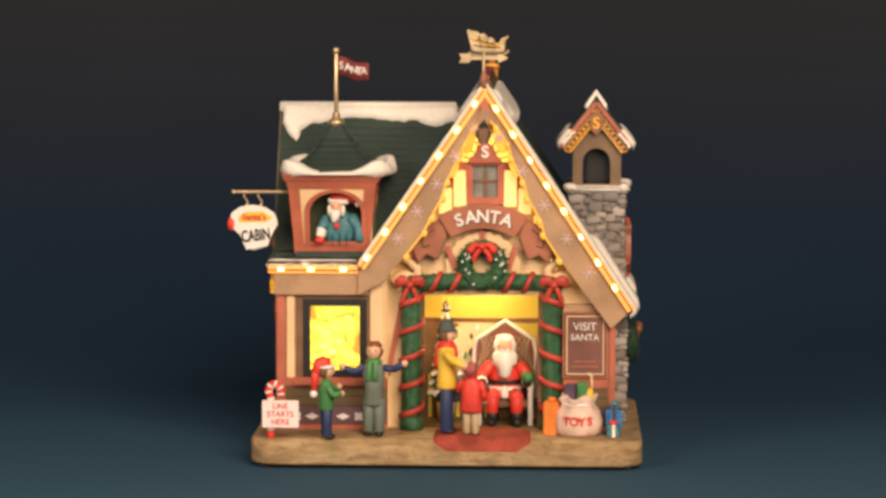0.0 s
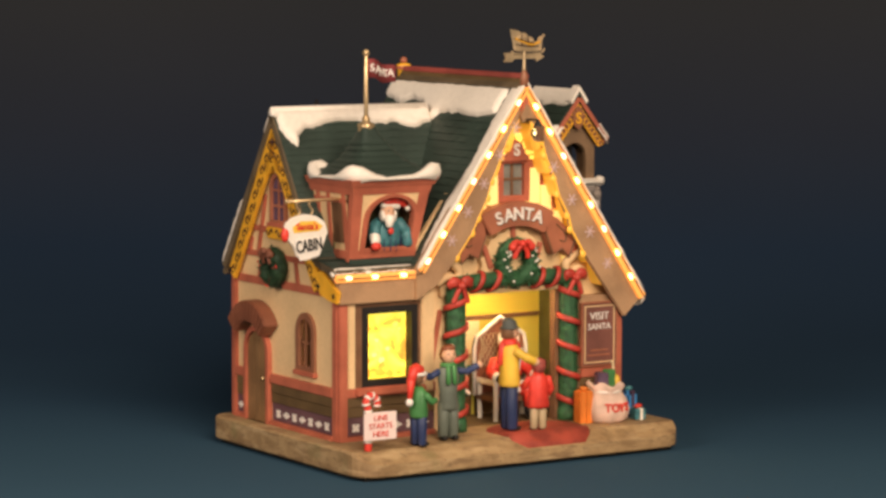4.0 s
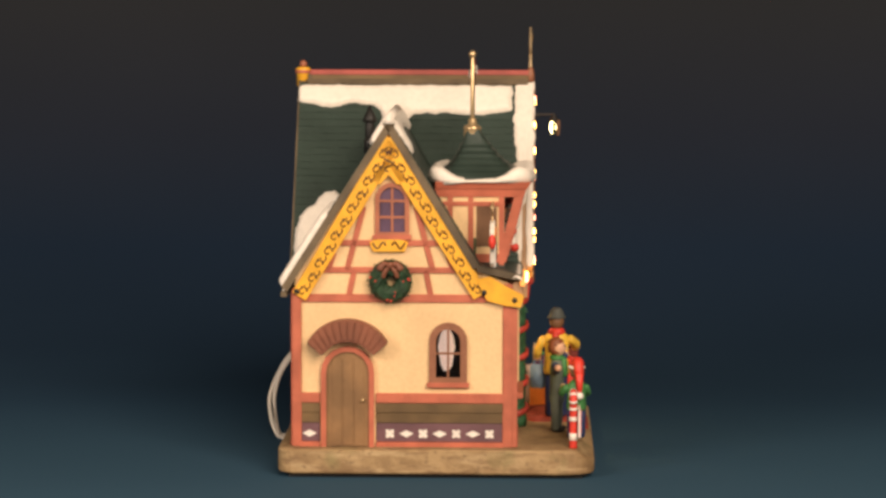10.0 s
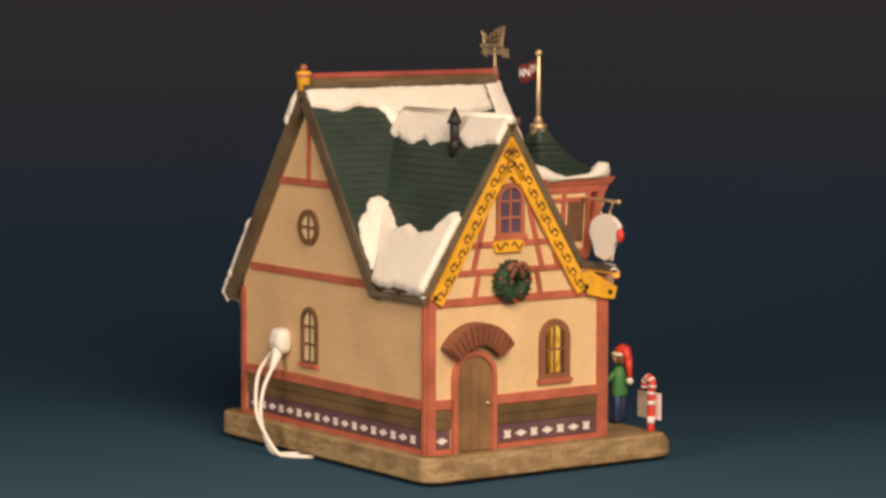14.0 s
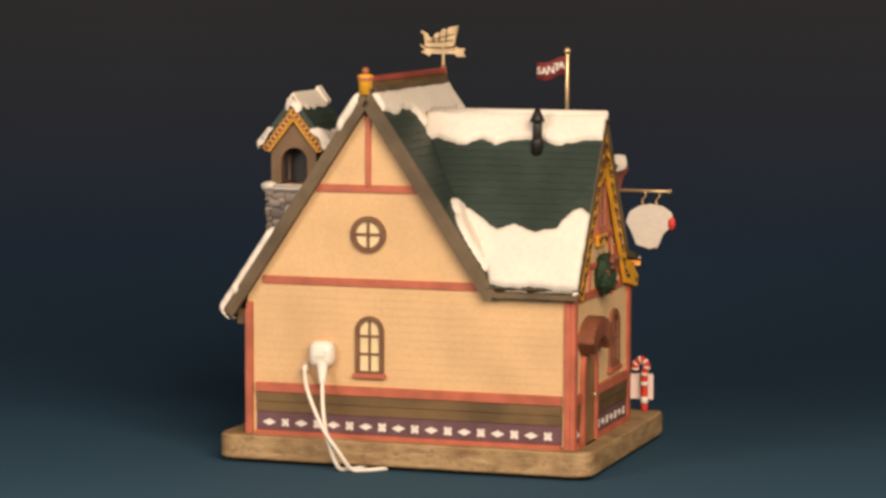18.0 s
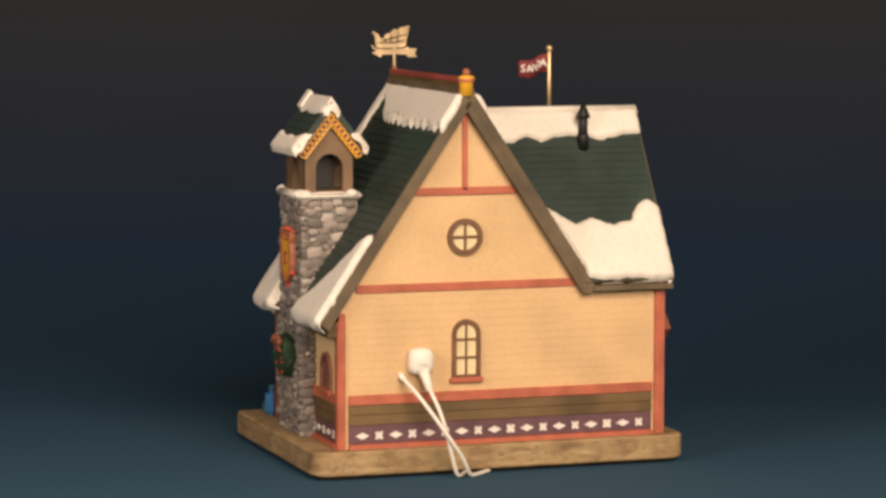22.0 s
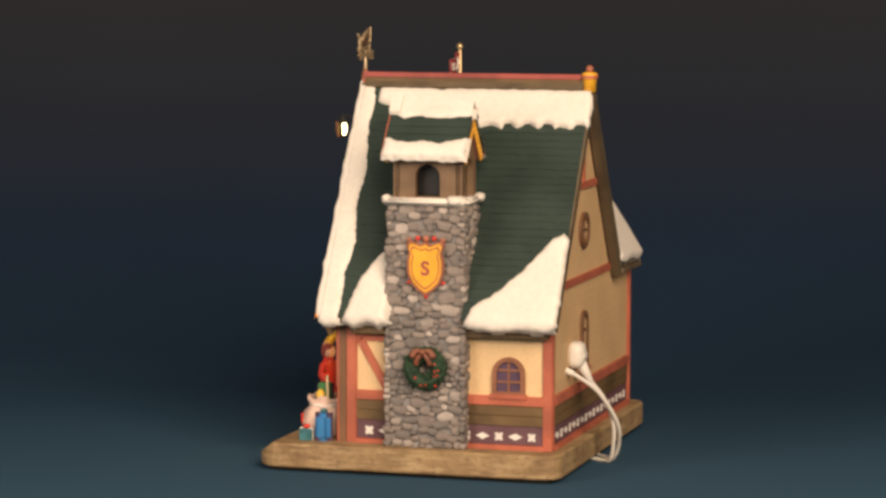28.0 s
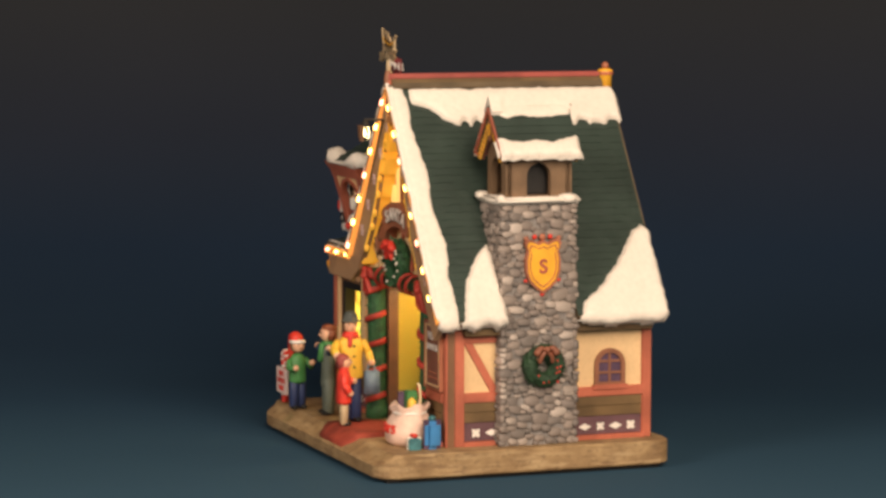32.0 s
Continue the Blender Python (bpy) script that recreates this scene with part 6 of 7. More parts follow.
# ---- the front yard ----
def carpet():
    bm = bmesh.new()
    rows = []
    for i in range(21):
        y = -40 - 38.5 * i / 20
        z = 10.2 if y > -70.5 else 10.2 - 6.6 * (-70.5 - y) / 9.5
        half = 26.5 * min(1.0, 0.55 + 0.12 * i, 0.72 + 0.09 * (20 - i))
        rows.append([bm.verts.new((19.5 + half * f, y, z + h)) for f, h in ((-1, -1.7), (-0.985, 0.35), (-0.5, 0.6), (0, 0.62), (0.5, 0.6), (0.985, 0.35), (1, -1.7))])
    for p, q in zip(rows, rows[1:]):
        for j in range(6):
            bm.faces.new((p[j], p[j + 1], q[j + 1], q[j]))
    bm.faces.new(rows[0])
    bm.faces.new(rows[-1][::-1])
    part("carpet", bm, MATRED, house, "red carpet before the doorway that hangs over the front edge", True)


carpet()


def candy_cane():
    c = thing("candy_cane_sign", -96, -69, 8.6, "red and white candy cane holding a lettered card", "sign")
    line = spline([(-96, -68.5, 8.6), (-96, -68.5, 22), (-96, -68.5, 30), (-97.2, -68.5, 35), (-94.5, -68.5, 38.2), (-91, -68.5, 36), (-90.5, -68.5, 32)], 8)
    part("cane", tube(bmesh.new(), line, 2.1, 10), SCARLET, c, "red cane", True)
    for k in range(3, len(line) - 3, 6):
        part("stripe", tube(bmesh.new(), line[k:k + 3], 2.3, 10), WHITE, c, "white stripe", True)
    part("card", boxed(-100.5, -80.5, -72.4, -71.2, 14.6, 29.6, 0.3), paint("pink_white_card", (0.85, 0.66, 0.60), 0.5, 0.92), c, "pinkish white card")
    for z, body in ((26.4, "LINE"), (22.1, "STARTS"), (17.8, "HERE")):
        letters("lettering", body, 4.3, Matrix.Translation((-90.5, -72.6, z)) @ FRONTAL, SCARLET, c, 0.2)


candy_cane()


SX, SY = 72.0, -50.5


def toy_sack():
    s = thing("toy_sack", SX, SY, 8.6, "pink cream toy sack with red lettering and parcels on top", "sack")
    bm = lathe(bmesh.new(), [(9.6, 8.4), (12.6, 10.6), (13.2, 16), (11.8, 22), (8.4, 26.0), (10.4, 29.4), (9.6, 30.6), (6.5, 27.8)], SX, SY, 36)
    for v in bm.verts:
        turn = math.atan2(v.co.y - SY, v.co.x - SX)
        k = 1 + 0.06 * noise.noise(v.co * 0.15) + (0.10 * math.sin(6 * turn) if v.co.z > 25 else 0.025 * math.sin(9 * turn))
        v.co.z += 1.2 * math.sin(5 * turn + 1) if v.co.z > 28.4 else 0.0
        v.co.x, v.co.y = SX + (v.co.x - SX) * k, SY + (v.co.y - SY) * k
    part("sack_body", bm, SACK, s, "pink cream sack cloth", True)
    part("tie", lathe(bmesh.new(), [(8.8, 25.2), (9.4, 26.0), (8.8, 26.8)], SX, SY, 18), WHITE, s, "", True)
    for i, ch in enumerate("TOYS"):
        a = math.radians(-90 - 28.5 + 19 * i)
        letters("lettering", ch, 6.6, Matrix.Translation((SX + 13.3 * math.cos(a), SY + 13.3 * math.sin(a), 17.6)) @ Matrix.Rotation(a + math.pi / 2, 4, "Z") @ FRONTAL, SCARLET, s, 0.4, 0.15)
    part("parcel", prism(bmesh.new(), [(SX - 8, SY - 4), (SX - 2, SY - 6), (SX, SY + 1), (SX - 6, SY + 3)], "z", 27, 37, 0, 0.5), PURPLE, s, "dark parcel")
    part("parcel", prism(bmesh.new(), [(SX - 0.5, SY - 3), (SX + 5, SY - 3), (SX + 5, SY + 3), (SX - 0.5, SY + 3)], "z", 27, 38, 0, 0.5), SHIRT, s, "green parcel")
    part("candy_stick", tube(bmesh.new(), spline([(SX + 6.5, SY + 3, 26), (SX + 7.5, SY + 3.4, 34), (SX + 7.2, SY + 3, 41), (SX + 5.2, SY + 2.6, 42)], 5), 0.65, 8), PALE, s, "pale candy stick", True)
    part("toy", blob(bmesh.new(), (SX + 6.5, SY - 1, 31), (2.6, 2.4, 4.0), 0, 2, 0.3), AMBER, s, "", True)
    for n, (x, y, w, z, m) in enumerate(((92, -45, 4.8, 24, BLUE), (91.5, -55, 3.8, 15, PLAID), (57.5, -49.5, 4.6, 27, ORANGE))):
        g = thing("gift_box", x, y, 8.6, ("tall rounded blue wrapped gift box beside the sack", "small teal wrapped gift box beside the sack", "orange wrapped gift box at the doorway's foot")[n], "gift box", "gift boxes by the sack")
        part("box", prism(bmesh.new(), [(x - w, y - w * 0.8), (x + w * 0.8, y - w), (x + w, y + w * 0.8), (x - w * 0.8, y + w)], "z", 8.5, z, 0, 2.4 if n == 0 else 0.6), m, g)
        part("ribbon", prism(bmesh.new(), [(x - 0.9, y - w - 0.1), (x + 0.9, y - w - 0.1), (x + 0.9, y + w), (x - 0.9, y + w)], "z", 8.6, z + 0.4, 0, 0.1), (PURPLE, TWINE, ORANGE)[n], g)
        part("bow", blob(bmesh.new(), (x, y, z + 1.2), (2.6, 2.0, 1.4), 0, 2, 0.5), (PLAID, SCARLET, ORANGE)[n], g, "", True)


toy_sack()


def girth(bm, rings, mi, sides=14):
    """A rounded body through level ovals (z, half width, half depth, forward)."""
    start = len(bm.faces)
    loops = [[bm.verts.new((rx * math.cos(w), ry * math.sin(w) - fwd, z)) for w in (2 * math.pi * (i + 0.5) / sides for i in range(sides))] for z, rx, ry, fwd in rings]
    for p, q in zip(loops, loops[1:]):
        for i in range(sides):
            bm.faces.new((p[i], p[(i + 1) % sides], q[(i + 1) % sides], q[i]))
    bm.faces.new(loops[0][::-1])
    bm.faces.new(loops[-1])
    mark(bm, start, mi)


def figurine(x, y, turn, waist, legs, coat, arms, head, extra, materials, label, foot_z=8.9):
    """A small painted standing figurine, one plain mesh that faces -y before its turn.
    materials: 0 coat, 1 legs, 2 skin, 3 cap, 4 black, 5 hair, 6 scarf, 7 sleeves, 8 more."""
    bm = bmesh.new()
    gap, foot, hip = legs
    for s in (-1, 1):
        limb(bm, (s * gap, 0, 1.6), (s * gap * 0.9, 0, waist), foot, hip, 1, 10)
        blob(bm, (s * gap * 1.1, -1.4, 1.3), (foot * 0.85, foot * 1.35, 1.4), 4, 2)
    girth(bm, coat, 0)
    for pts, r in arms:
        for p, q in zip(pts, pts[1:]):
            limb(bm, p, q, r, r * 0.9, 7, 8)
        blob(bm, pts[-1], r * 0.95, 2, 2)
    hz, hr = head
    blob(bm, (0, -0.6, hz), (hr * 0.93, hr, hr * 1.1), 2, 2)
    blob(bm, (0, -0.6 - hr, hz - 0.2), hr * 0.22, 2, 1)
    for s in (-1, 1):
        blob(bm, (s * hr * 0.38, -0.5 - hr * 0.9, hz + hr * 0.25), hr * 0.12, 4, 1)
    blob(bm, (0, hr * 0.28, hz + 0.2), (hr * 1.05, hr * 0.9, hr * 1.15), 5, 2, 0.3)
    extra(bm, hz, hr)
    bmesh.ops.rotate(bm, cent=(0, 0, 0), matrix=Matrix.Rotation(radians(turn), 3, "Z"), verts=bm.verts)
    bmesh.ops.translate(bm, vec=(x, y, foot_z), verts=bm.verts)
    return solid("figurine", bm, materials, x, y, foot_z, label, "figurine", "figurines before the doorway")


FELT = paint("dark_grey_felt_paint", (0.075, 0.08, 0.07), 0.6, 0.7)
AUBURN = paint("auburn_hair_paint", (0.26, 0.075, 0.03), 0.5, 0.7)
PALEBLUE = paint("pale_blue_bag", (0.22, 0.31, 0.40), 0.5, 0.75)


def long_cap(bm, hz, hr):
    """A red cap whose tail hangs down the back to a white bobble."""
    girth(bm, [(hz + hr * 0.35, hr * 1.18, hr * 1.18, 0), (hz + hr * 0.62, hr * 1.2, hr * 1.2, 0), (hz + hr * 0.8, hr, hr, 0)], 8)
    limb(bm, (0, 0.2, hz + hr * 0.8), (0, hr * 0.8, hz + hr * 1.35), hr, hr * 0.8, 3, 10)
    limb(bm, (0, hr * 0.8, hz + hr * 1.3), (0, hr * 1.45, hz - hr * 0.3), hr * 0.8, hr * 0.62, 3, 10)
    limb(bm, (0, hr * 1.45, hz - hr * 0.3), (0, hr * 1.7, hz - hr * 2.6), hr * 0.6, hr * 0.36, 3, 10)
    blob(bm, (0, hr * 1.75, hz - hr * 3.2), hr * 0.55, 8, 2)


def open_scarf(bm, hz, hr):
    """A green scarf with two hanging ends and a bare head."""
    girth(bm, [(hz - 6.4, 4.4, 3.8, 0), (hz - 5.2, 4.8, 4.4, 0), (hz - 4.0, 3.4, 3.4, 0)], 6)
    for s in (-1, 1):
        limb(bm, (s * 1.6, -3.8, hz - 6), (s * 1.9, -4.7, hz - 15), 1.4, 1.5, 6, 6)
    blob(bm, (0, 0.6, hz + hr * 0.7), (hr * 1.05, hr * 1.05, hr * 0.7), 5, 2, 0.35)


def brimmed_hat(bm, hz, hr):
    """A grey hat, a red scarf with its end down the back, buttons, and a bag in the left mitten."""
    girth(bm, [(hz + 2.2, 5.4, 5.6, 0), (hz + 2.9, 5.5, 5.7, 0), (hz + 3.4, 4.4, 4.6, 0), (hz + 6.4, 3.7, 3.9, -0.3), (hz + 8.0, 2.2, 2.4, -0.4)], 3)
    girth(bm, [(hz - 7.4, 4.6, 4.3, 0), (hz - 6.0, 5.1, 4.9, 0), (hz - 4.4, 4.3, 4.4, 0), (hz - 3.4, 3.2, 3.4, 0)], 6)
    limb(bm, (0.4, 4.0, hz - 6), (0.2, 5.7, hz - 17), 2.0, 2.1, 6, 8)
    limb(bm, (-1.2, -4.0, hz - 6.4), (-1.8, -5.4, hz - 11), 1.5, 1.3, 6, 8)
    for z in (hz - 11, hz - 17, hz - 23):
        blob(bm, (0.8, -5.5, z), 0.8, 4, 1)
    prism(bm, [(6.4, -6.2), (15.6, -6.2), (14.8, -1.8), (7.2, -1.8)], "z", 15.5, 29, 8, 0.7)
    tube(bm, spline([(8.6, -4, 28.6), (9.4, -3.8, 31.6), (11, -3.6, 33), (12.6, -3.8, 31.6), (13.4, -4, 28.6)], 4), 0.6, 6, 8)


def bare_head(bm, hz, hr):
    girth(bm, [(hz - hr * 1.2, 2.8, 2.6, 0), (hz - hr * 0.95, 3.3, 3.2, 0), (hz - hr * 0.7, 2.6, 2.6, 0)], 6)
    blob(bm, (0, 0.5, hz + hr * 0.65), (hr * 1.04, hr * 1.06, hr * 0.62), 5, 2, 0.3)


figurine(-65.5, -70.5, 104, 17.5, (2.7, 2.4, 3.0), [(15.6, 5.2, 4.0, 0), (17, 5.6, 4.4, 0), (23, 5.2, 4.1, 0), (28.5, 5.4, 3.8, 0), (31, 4.0, 3.0, 0), (32.4, 2.2, 2.2, 0)],
         ((((5.2, 0, 28.5), (7.4, -3, 24.5), (5.2, -8, 27.5)), 1.9), (((-5.2, 0, 28.5), (-7.4, -2.6, 24.5), (-5.6, -7.5, 25)), 1.9)), (37.2, 4.0), long_cap,
         [SHIRT, NAVY, SKIN, SCARLET, BLACK, BROWN, SHIRT, SHIRT, WHITE], "painted figurine in green jacket with a long red cap")
figurine(-40, -60, -8, 20, (3.0, 2.9, 3.4), [(16.5, 5.8, 4.2, 0), (18, 6.0, 4.5, 0), (26, 5.0, 4.0, 0), (35, 6.4, 4.0, 0), (39, 5.4, 3.4, 0), (41.6, 2.4, 2.4, 0)],
         ((((6.0, 0, 37.5), (11, -1, 37), (17.5, -2.5, 40.5)), 2.1), (((-6.0, 0, 37.5), (-11, -1, 35), (-17, -3, 37.5)), 2.1)), (46.4, 4.3), open_scarf,
         [GREYG, GREYG, SKIN, BROWN, BLACK, AUBURN, SHIRT, NAVY], "painted figurine with outstretched arms in grey-green clothes")
figurine(0, -60, 86, 27, (3.0, 3.3, 3.6), [(24.6, 7.2, 5.4, 0), (26, 7.6, 5.8, 0), (34, 6.5, 5.1, 0), (40, 7.0, 5.2, 0), (45, 7.4, 5.0, 0), (47.6, 5.2, 4.0, 0), (49.4, 2.8, 2.8, 0)],
         ((((7.2, 0, 44.6), (10.4, 0, 38.5), (11.2, -3.4, 33.4)), 2.4), (((-7.2, 0, 44.6), (-10.6, -4, 41.5), (-10.2, -10.5, 38.5)), 2.6)), (54.2, 4.1), brimmed_hat,
         [AMBER, NAVY, SKIN, FELT, BLACK, BROWN, SCARLET, AMBER, PALEBLUE], "painted figurine in amber coat with scarf and pale blue bag", 10.8)
figurine(13.6, -68.5, 164, 14.5, (2.5, 2.2, 2.6), [(12.6, 6.0, 4.2, 0), (14, 6.4, 4.4, 0), (21, 5.4, 3.9, 0), (28, 5.8, 3.8, 0), (30.6, 4.2, 3.1, 0), (32, 2.2, 2.2, 0)],
         ((((5.4, 0, 29), (7.6, -1.6, 24.5), (6.4, -6, 24)), 2.0), (((-5.4, 0, 29), (-7.4, 0, 23.5), (-6.6, -3.4, 19)), 2.0)), (35.6, 3.7), bare_head,
         [SCARLET, KHAKI, SKIN, BROWN, BLACK, CRIMSON, SCARLET, SCARLET], "painted child figurine in red coat and tan trousers", 10.8)


def seated_figurine():
    """The seated figurine in red, one plain mesh, on its pale chair."""
    c = thing("high_back_chair", 31, -12, 8.9, "dark lattice high-backed chair with a white rim", "chair")
    loop = [(13.5, 22), (13.5, 49), (15, 55.5), (20, 58.5), (25, 62), (31, 66), (37, 62), (42, 58.5), (47, 55.5), (48.5, 49), (48.5, 22)]
    back = part("backrest", prism(bmesh.new(), loop, "y", -3.5, -1, 0, 0.4), CANOPY, c, "red-brown backrest")
    part("rim", tube(bmesh.new(), [(x, -4, z) for x, z in loop], 1.2, 8), TWINE, c, "white scalloped rim", True)
    for k in range(-5, 6):
        for s in (-1, 1):
            x0 = 31 + k * 3.2
            part("lattice_bar", limb(bmesh.new(), (max(15, min(47, x0 - s * 6)), -3.9, 38), (max(17, min(45, x0 + s * 6)), -3.9, 57), 0.24, 0.24, 0, 5), KHAKI, back)
    part("seat", boxed(15, 47, -22, -2, 19, 23, 0.8), BROWN, c)
    for x in (16.5, 45.5):
        part("armrest", boxed(x - 1.8, x + 1.8, -23, -3, 29, 32, 0.6), TWINE, c, "white armrest")
        for y in (-21.5, -5):
            part("leg", limb(bmesh.new(), (x, y, 8.9), (x, y, 30), 1.5, 1.5), TWINE, c)
    bm = bmesh.new()
    x, y = 31, -12
    blob(bm, (x, y + 1, 34), (9.0, 7.5, 11), 0, 3)
    blob(bm, (x, y - 1, 25.5), (9.5, 8, 4.5), 0, 2)
    for s in (-1, 1):
        limb(bm, (x + s * 4.5, y - 2, 26), (x + s * 6.8, y - 12, 25), 4.4, 4.2, 0)
        limb(bm, (x + s * 6.8, y - 12.5, 24.5), (x + s * 6.8, y - 12.5, 16.5), 4.0, 3.4, 0)
        limb(bm, (x + s * 6.8, y - 12.5, 16.5), (x + s * 6.8, y - 12.5, 12), 3.5, 3.2, 2)
        blob(bm, (x + s * 7.2, y - 14.5, 11.4), (3.2, 5.0, 2.4), 2, 2)
        limb(bm, (x + s * 8, y, 41.5), (x + s * 13, y - 2, 36), 3.8, 3.6, 0)
        limb(bm, (x + s * 13, y - 2, 36), (x + s * 12.8, y - 8, 33.6), 3.4, 3.0, 0)
        limb(bm, (x + s * 12.8, y - 8, 33.6), (x + s * 12.8, y - 9.5, 33.4), 3.5, 3.5, 1)
        blob(bm, (x + s * 12.6, y - 11, 33.2), 2.6, 2, 2)
    lathe(bm, [(9.0, 31.6), (9.6, 32.6), (9.2, 33.8)], x, y + 0.5, 14, 2, 0.84)
    lathe(bm, [(9.6, 27.4), (10.2, 28.8), (9.4, 30.2)], x, y - 0.2, 14, 1, 0.86)
    limb(bm, (x, y - 7.4, 30), (x, y - 9.6, 25), 2.0, 2.6, 1)
    limb(bm, (x, y - 4.6, 47.5), (x, y - 7.2, 36.5), 6.0, 3.0, 1)
    for s in (-1, 1):
        blob(bm, (x + s * 3.6, y - 3.5, 46), (3.6, 3.6, 5.0), 1, 2, 0.3)
        blob(bm, (x + s * 1.6, y - 7.4, 51.2), (1.9, 1.0, 0.9), 1, 1)
        blob(bm, (x + s * 4.4, y - 0.5, 52.5), (2.0, 3.0, 4.5), 1, 2, 0.3)
    blob(bm, (x, y - 2.4, 53), (4.6, 4.8, 5.2), 3, 2)
    blob(bm, (x, y - 7.4, 52.6), 1.0, 3, 1)
    blob(bm, (x, y - 0.4, 56.2), (5.2, 5.0, 3.6), 1, 2, 0.25)
    blob(bm, (x, y + 1.4, 53), (5.6, 4.2, 5.4), 1, 2, 0.25)
    blob(bm, (x + 13, y - 12, 36.5), (3.8, 3.4, 3.4), 4, 2, 0.3)
    solid("seated_figurine", bm, [SCARLET, TWINE, BLACK, SKIN, SHIRT], x, y, 8.9, "plain painted seated figurine in red with a white beard", "figurine")


seated_figurine()


def window_figurine():
    bm = bmesh.new()
    x, y = -61, -31
    blob(bm, (x, y + 3, 119.5), (10.5, 6, 11), 0, 3)
    limb(bm, (x + 7, y + 1, 126), (x + 11, y - 1, 121), 3.8, 3.4, 0)
    limb(bm, (x + 11, y - 1, 121), (x + 11.5, y - 2, 114), 3.4, 3.0, 0)
    limb(bm, (x - 7, y + 1, 125.5), (x - 9.5, y - 2, 120), 3.6, 3.2, 0)
    limb(bm, (x - 9.5, y - 2, 120), (x - 10.2, y - 4.5, 116.5), 3.0, 2.8, 2)
    blob(bm, (x - 10.6, y - 5.5, 114.2), (3.0, 2.6, 2.4), 4, 2)
    blob(bm, (x - 1.6, y - 2.5, 132.2), (4.3, 4.2, 4.8), 1, 2)
    blob(bm, (x - 1.9, y - 6.9, 131.6), 1.0, 1, 1)
    limb(bm, (x - 1.8, y - 4.8, 129.6), (x - 2.4, y - 6, 125), 3.6, 1.8, 2)
    for s in (-1, 1):
        blob(bm, (x - 1.6 + s * 3.6, y - 3, 130.6), (1.5, 2.4, 3.4), 2, 2, 0.3)
        blob(bm, (x - 1.6 + s * 1.5, y - 6.4, 133.4), 0.5, 6, 1)
    limb(bm, (x - 5.4, y - 3, 136.2), (x + 4.6, y - 4, 135.4), 1.6, 1.6, 2)
    limb(bm, (x - 3.6, y - 2.4, 138), (x + 3.0, y - 2.6, 138.2), 2.6, 2.8, 3)
    limb(bm, (x + 3.0, y - 2.6, 138.4), (x + 9.4, y - 3.4, 136), 2.6, 1.7, 3)
    blob(bm, (x + 10.6, y - 3.6, 134.2), 1.8, 2, 2)
    blob(bm, (x - 1.0, y - 5.4, 122.2), (1.8, 1.2, 2.0), 4, 2)
    for k in range(5):
        limb(bm, (x - 7.5 + 3.8 * k, y - 3.2 + 0.5 * abs(k - 2) ** 1.5, 111), (x - 6.5 + 3.4 * k, y - 2.0 + 0.6 * abs(k - 2) ** 1.5, 125), 0.35, 0.35, 5, 5)
    solid("window_figurine", bm, [PLAID, SKIN, TWINE, SCARLET, SCARLET, NAVY, BLACK], x, y, 109.5, "plain painted figurine in teal plaid looking out of the dormer", "figurine")


window_figurine()


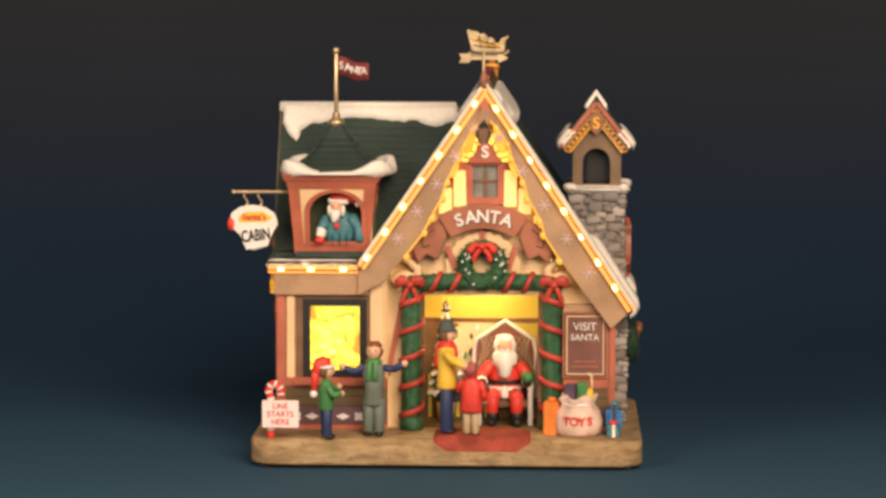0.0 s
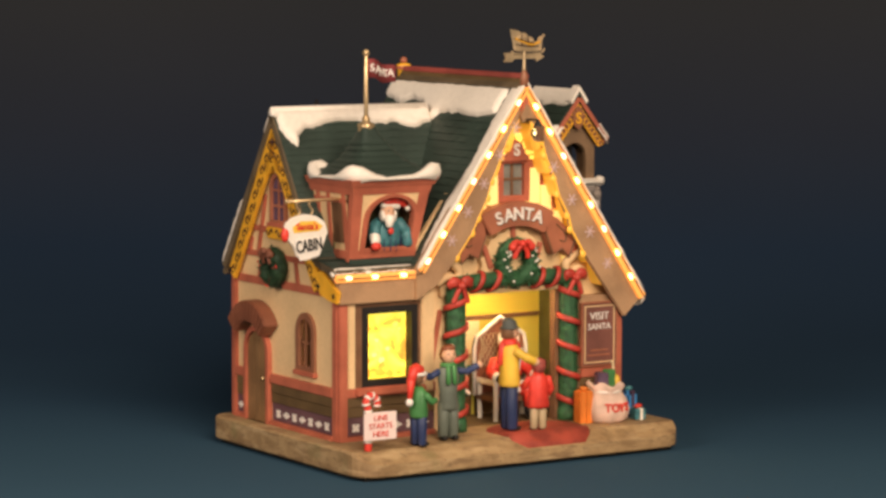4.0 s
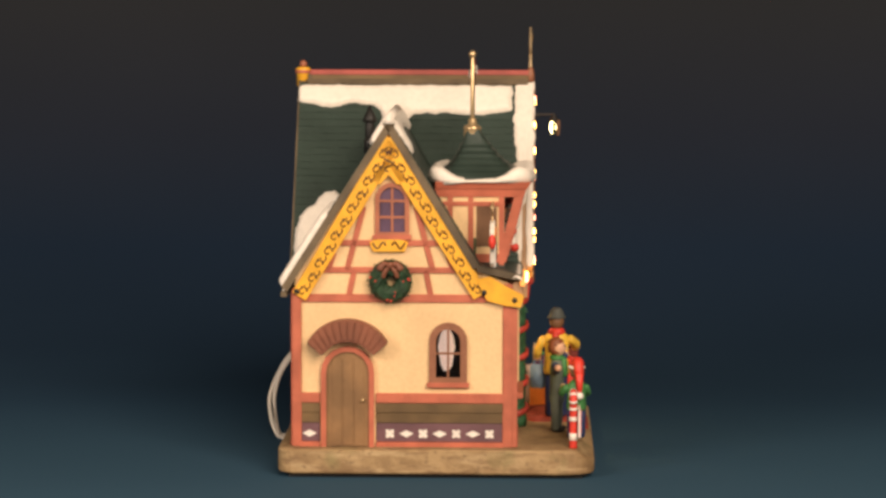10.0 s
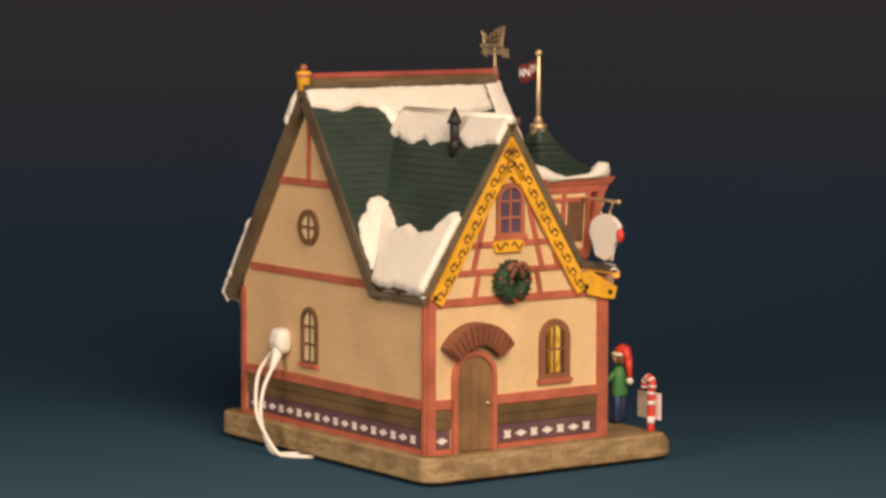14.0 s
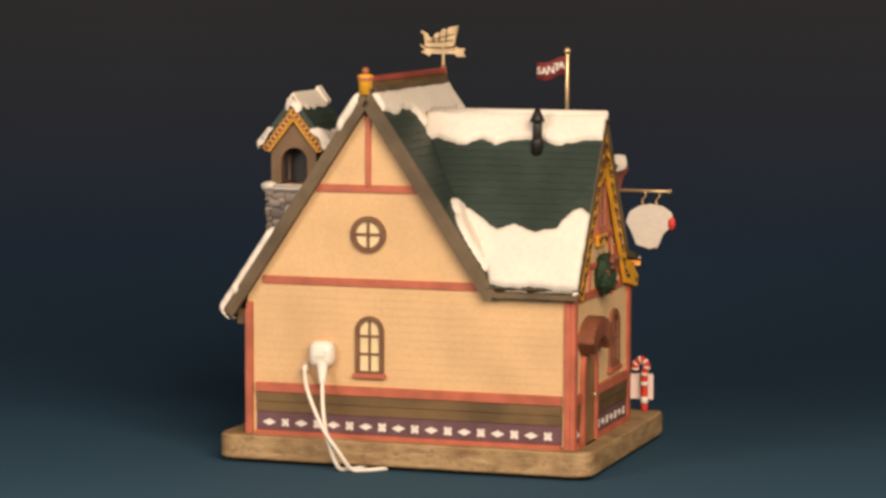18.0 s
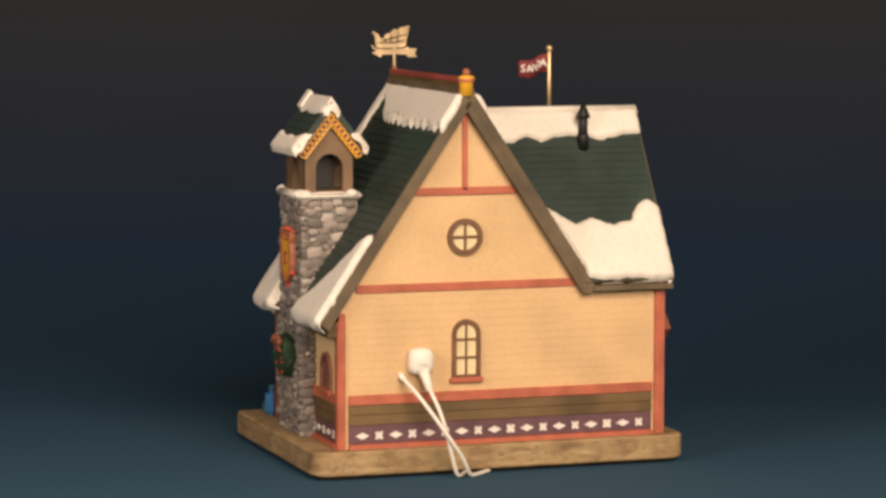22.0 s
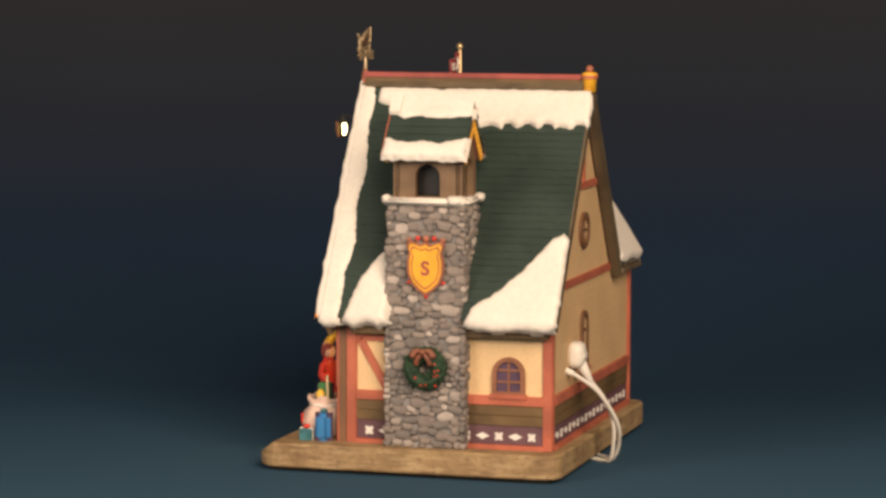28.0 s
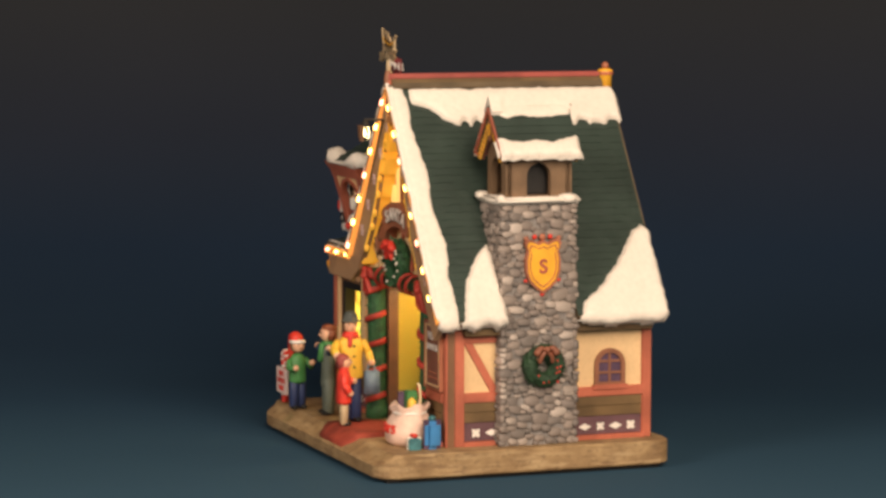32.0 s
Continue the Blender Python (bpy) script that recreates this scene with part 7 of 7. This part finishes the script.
def fir(x, y, z0, h, r, label, snowy):
    t = thing("small_fir_tree", x, y, z0, label, "tree", "small fir trees in the room")
    part("pot", lathe(bmesh.new(), [(3.2, z0), (4.8, z0 + 1), (5.6, z0 + 11), (5.0, z0 + 11.2)], x, y, 12), KHAKI, t, "tan pot", True)
    part("trunk", limb(bmesh.new(), (x, y, z0 + 10), (x, y, z0 + h - 2), 1.2, 0.4), BROWN, t)
    bm = bmesh.new()
    rnd = random.Random(int(h))
    n = 10
    for k in range(n):
        f = k / (n - 1)
        z, rr = z0 + 17 + (h - 22) * f, r * (1 - 0.78 * f)
        tier = (h - 20) / n
        lathe(bm, [(rr, z - tier * 0.55), (rr * 0.55, z + tier * 0.35), (0.4, z + tier * 0.8)], x, y, 9, 0)
        for i in range(9):
            a = 2 * math.pi * (i + 0.5 * (k % 2)) / 9 + rnd.uniform(-0.2, 0.2)
            dx, dy = math.cos(a), math.sin(a)
            limb(bm, (x + dx * rr * 0.3, y + dy * rr * 0.3, z + tier * 0.3), (x + dx * rr * 1.08, y + dy * rr * 1.08, z - tier * 0.5), 1.2, 0.5, 0, 5)
            if snowy and rnd.random() < 0.85:
                limb(bm, (x + dx * rr * 0.5, y + dy * rr * 0.5, z + tier * 0.36), (x + dx * rr * 1.06, y + dy * rr * 1.06, z - tier * 0.26), 0.3 + 0.13 * rr, 0.2 + 0.11 * rr, 1, 5)
    part("crown", bm, [FIRGREEN, SNOW], t)
    if snowy:
        star = []
        for i in range(10):
            a, q = math.pi / 2 + math.pi * i / 5, 4.6 if i % 2 == 0 else 1.9
            star.append((x + q * math.cos(a), z0 + h + 1 + q * math.sin(a)))
        # Star brightened by the gilt's emission; it is no lamp.
        part("star", prism(bmesh.new(), star, "y", y - 0.7, y + 0.7), GILT, t, "golden star with a faint glow of its own")
    for k in range(12):
        a, f = rnd.uniform(0, 6.28), rnd.uniform(0.05, 0.85)
        rr = r * (1 - 0.78 * f) * 0.98
        part("bauble", blob(bmesh.new(), (x + rr * math.cos(a), y + rr * math.sin(a), z0 + 15 + (h - 22) * f), 1.0, 0, 1), (SCARLET, GOLD, WHITE)[k % 3], t)


fir(-2.5, -5.5, 8.9, 70, 9.5, "slim snowy fir tree with a golden star with a faint glow of its own inside the room", True)


# ---- the turntable ----
TURN = [(0.0, -2.11), (0.25, -0.98), (0.5, 0.34), (0.75, 2.22), (1.0, 4.38), (1.25, 6.69), (1.5, 9.08), (2.0, 13.79), (3.0, 23.17), (4.0, 32.48), (5.0, 41.73),
        (6.0, 50.99), (7.0, 60.25), (8.0, 69.54), (9.0, 78.88), (10.0, 88.27), (11.0, 97.59), (12.0, 106.83), (13.0, 116.02), (14.0, 125.2), (15.0, 134.36),
        (16.0, 143.51), (17.0, 152.71), (18.0, 161.93), (19.0, 171.16), (20.0, 180.43), (21.0, 189.7), (22.0, 198.94), (23.0, 208.11), (24.0, 217.23),
        (25.0, 226.34), (26.0, 235.46), (27.0, 244.59), (28.0, 253.75), (29.0, 262.95), (30.0, 272.12), (31.0, 281.23), (32.0, 290.33)]


def angle(t):
    """The turntable's angle, smoothly between the listed times."""
    for i in range(len(TURN) - 1):
        (a, p), (b, q) = TURN[i], TURN[i + 1]
        if a <= t <= b:
            before, after = TURN[max(i - 1, 0)], TURN[min(i + 2, len(TURN) - 1)]
            m0 = (q - before[1]) / (b - before[0])
            m1 = (after[1] - p) / (after[0] - a)
            h, s = b - a, (t - a) / (b - a)
            return p * (1 + 2 * s) * (1 - s) ** 2 + m0 * h * s * (1 - s) ** 2 + q * s * s * (3 - 2 * s) + m1 * h * s * s * (s - 1)
    return TURN[-1][1]


def motions():
    """Everything on the turntable goes round its axis together."""
    for ob, at in HOME.items():
        base = ob.matrix_basis.copy()
        walk(ob, [(0.25 * i, pose(0, 0, 0, 0, 0, angle(0.25 * i)) @ base) for i in range(129)])


motions()
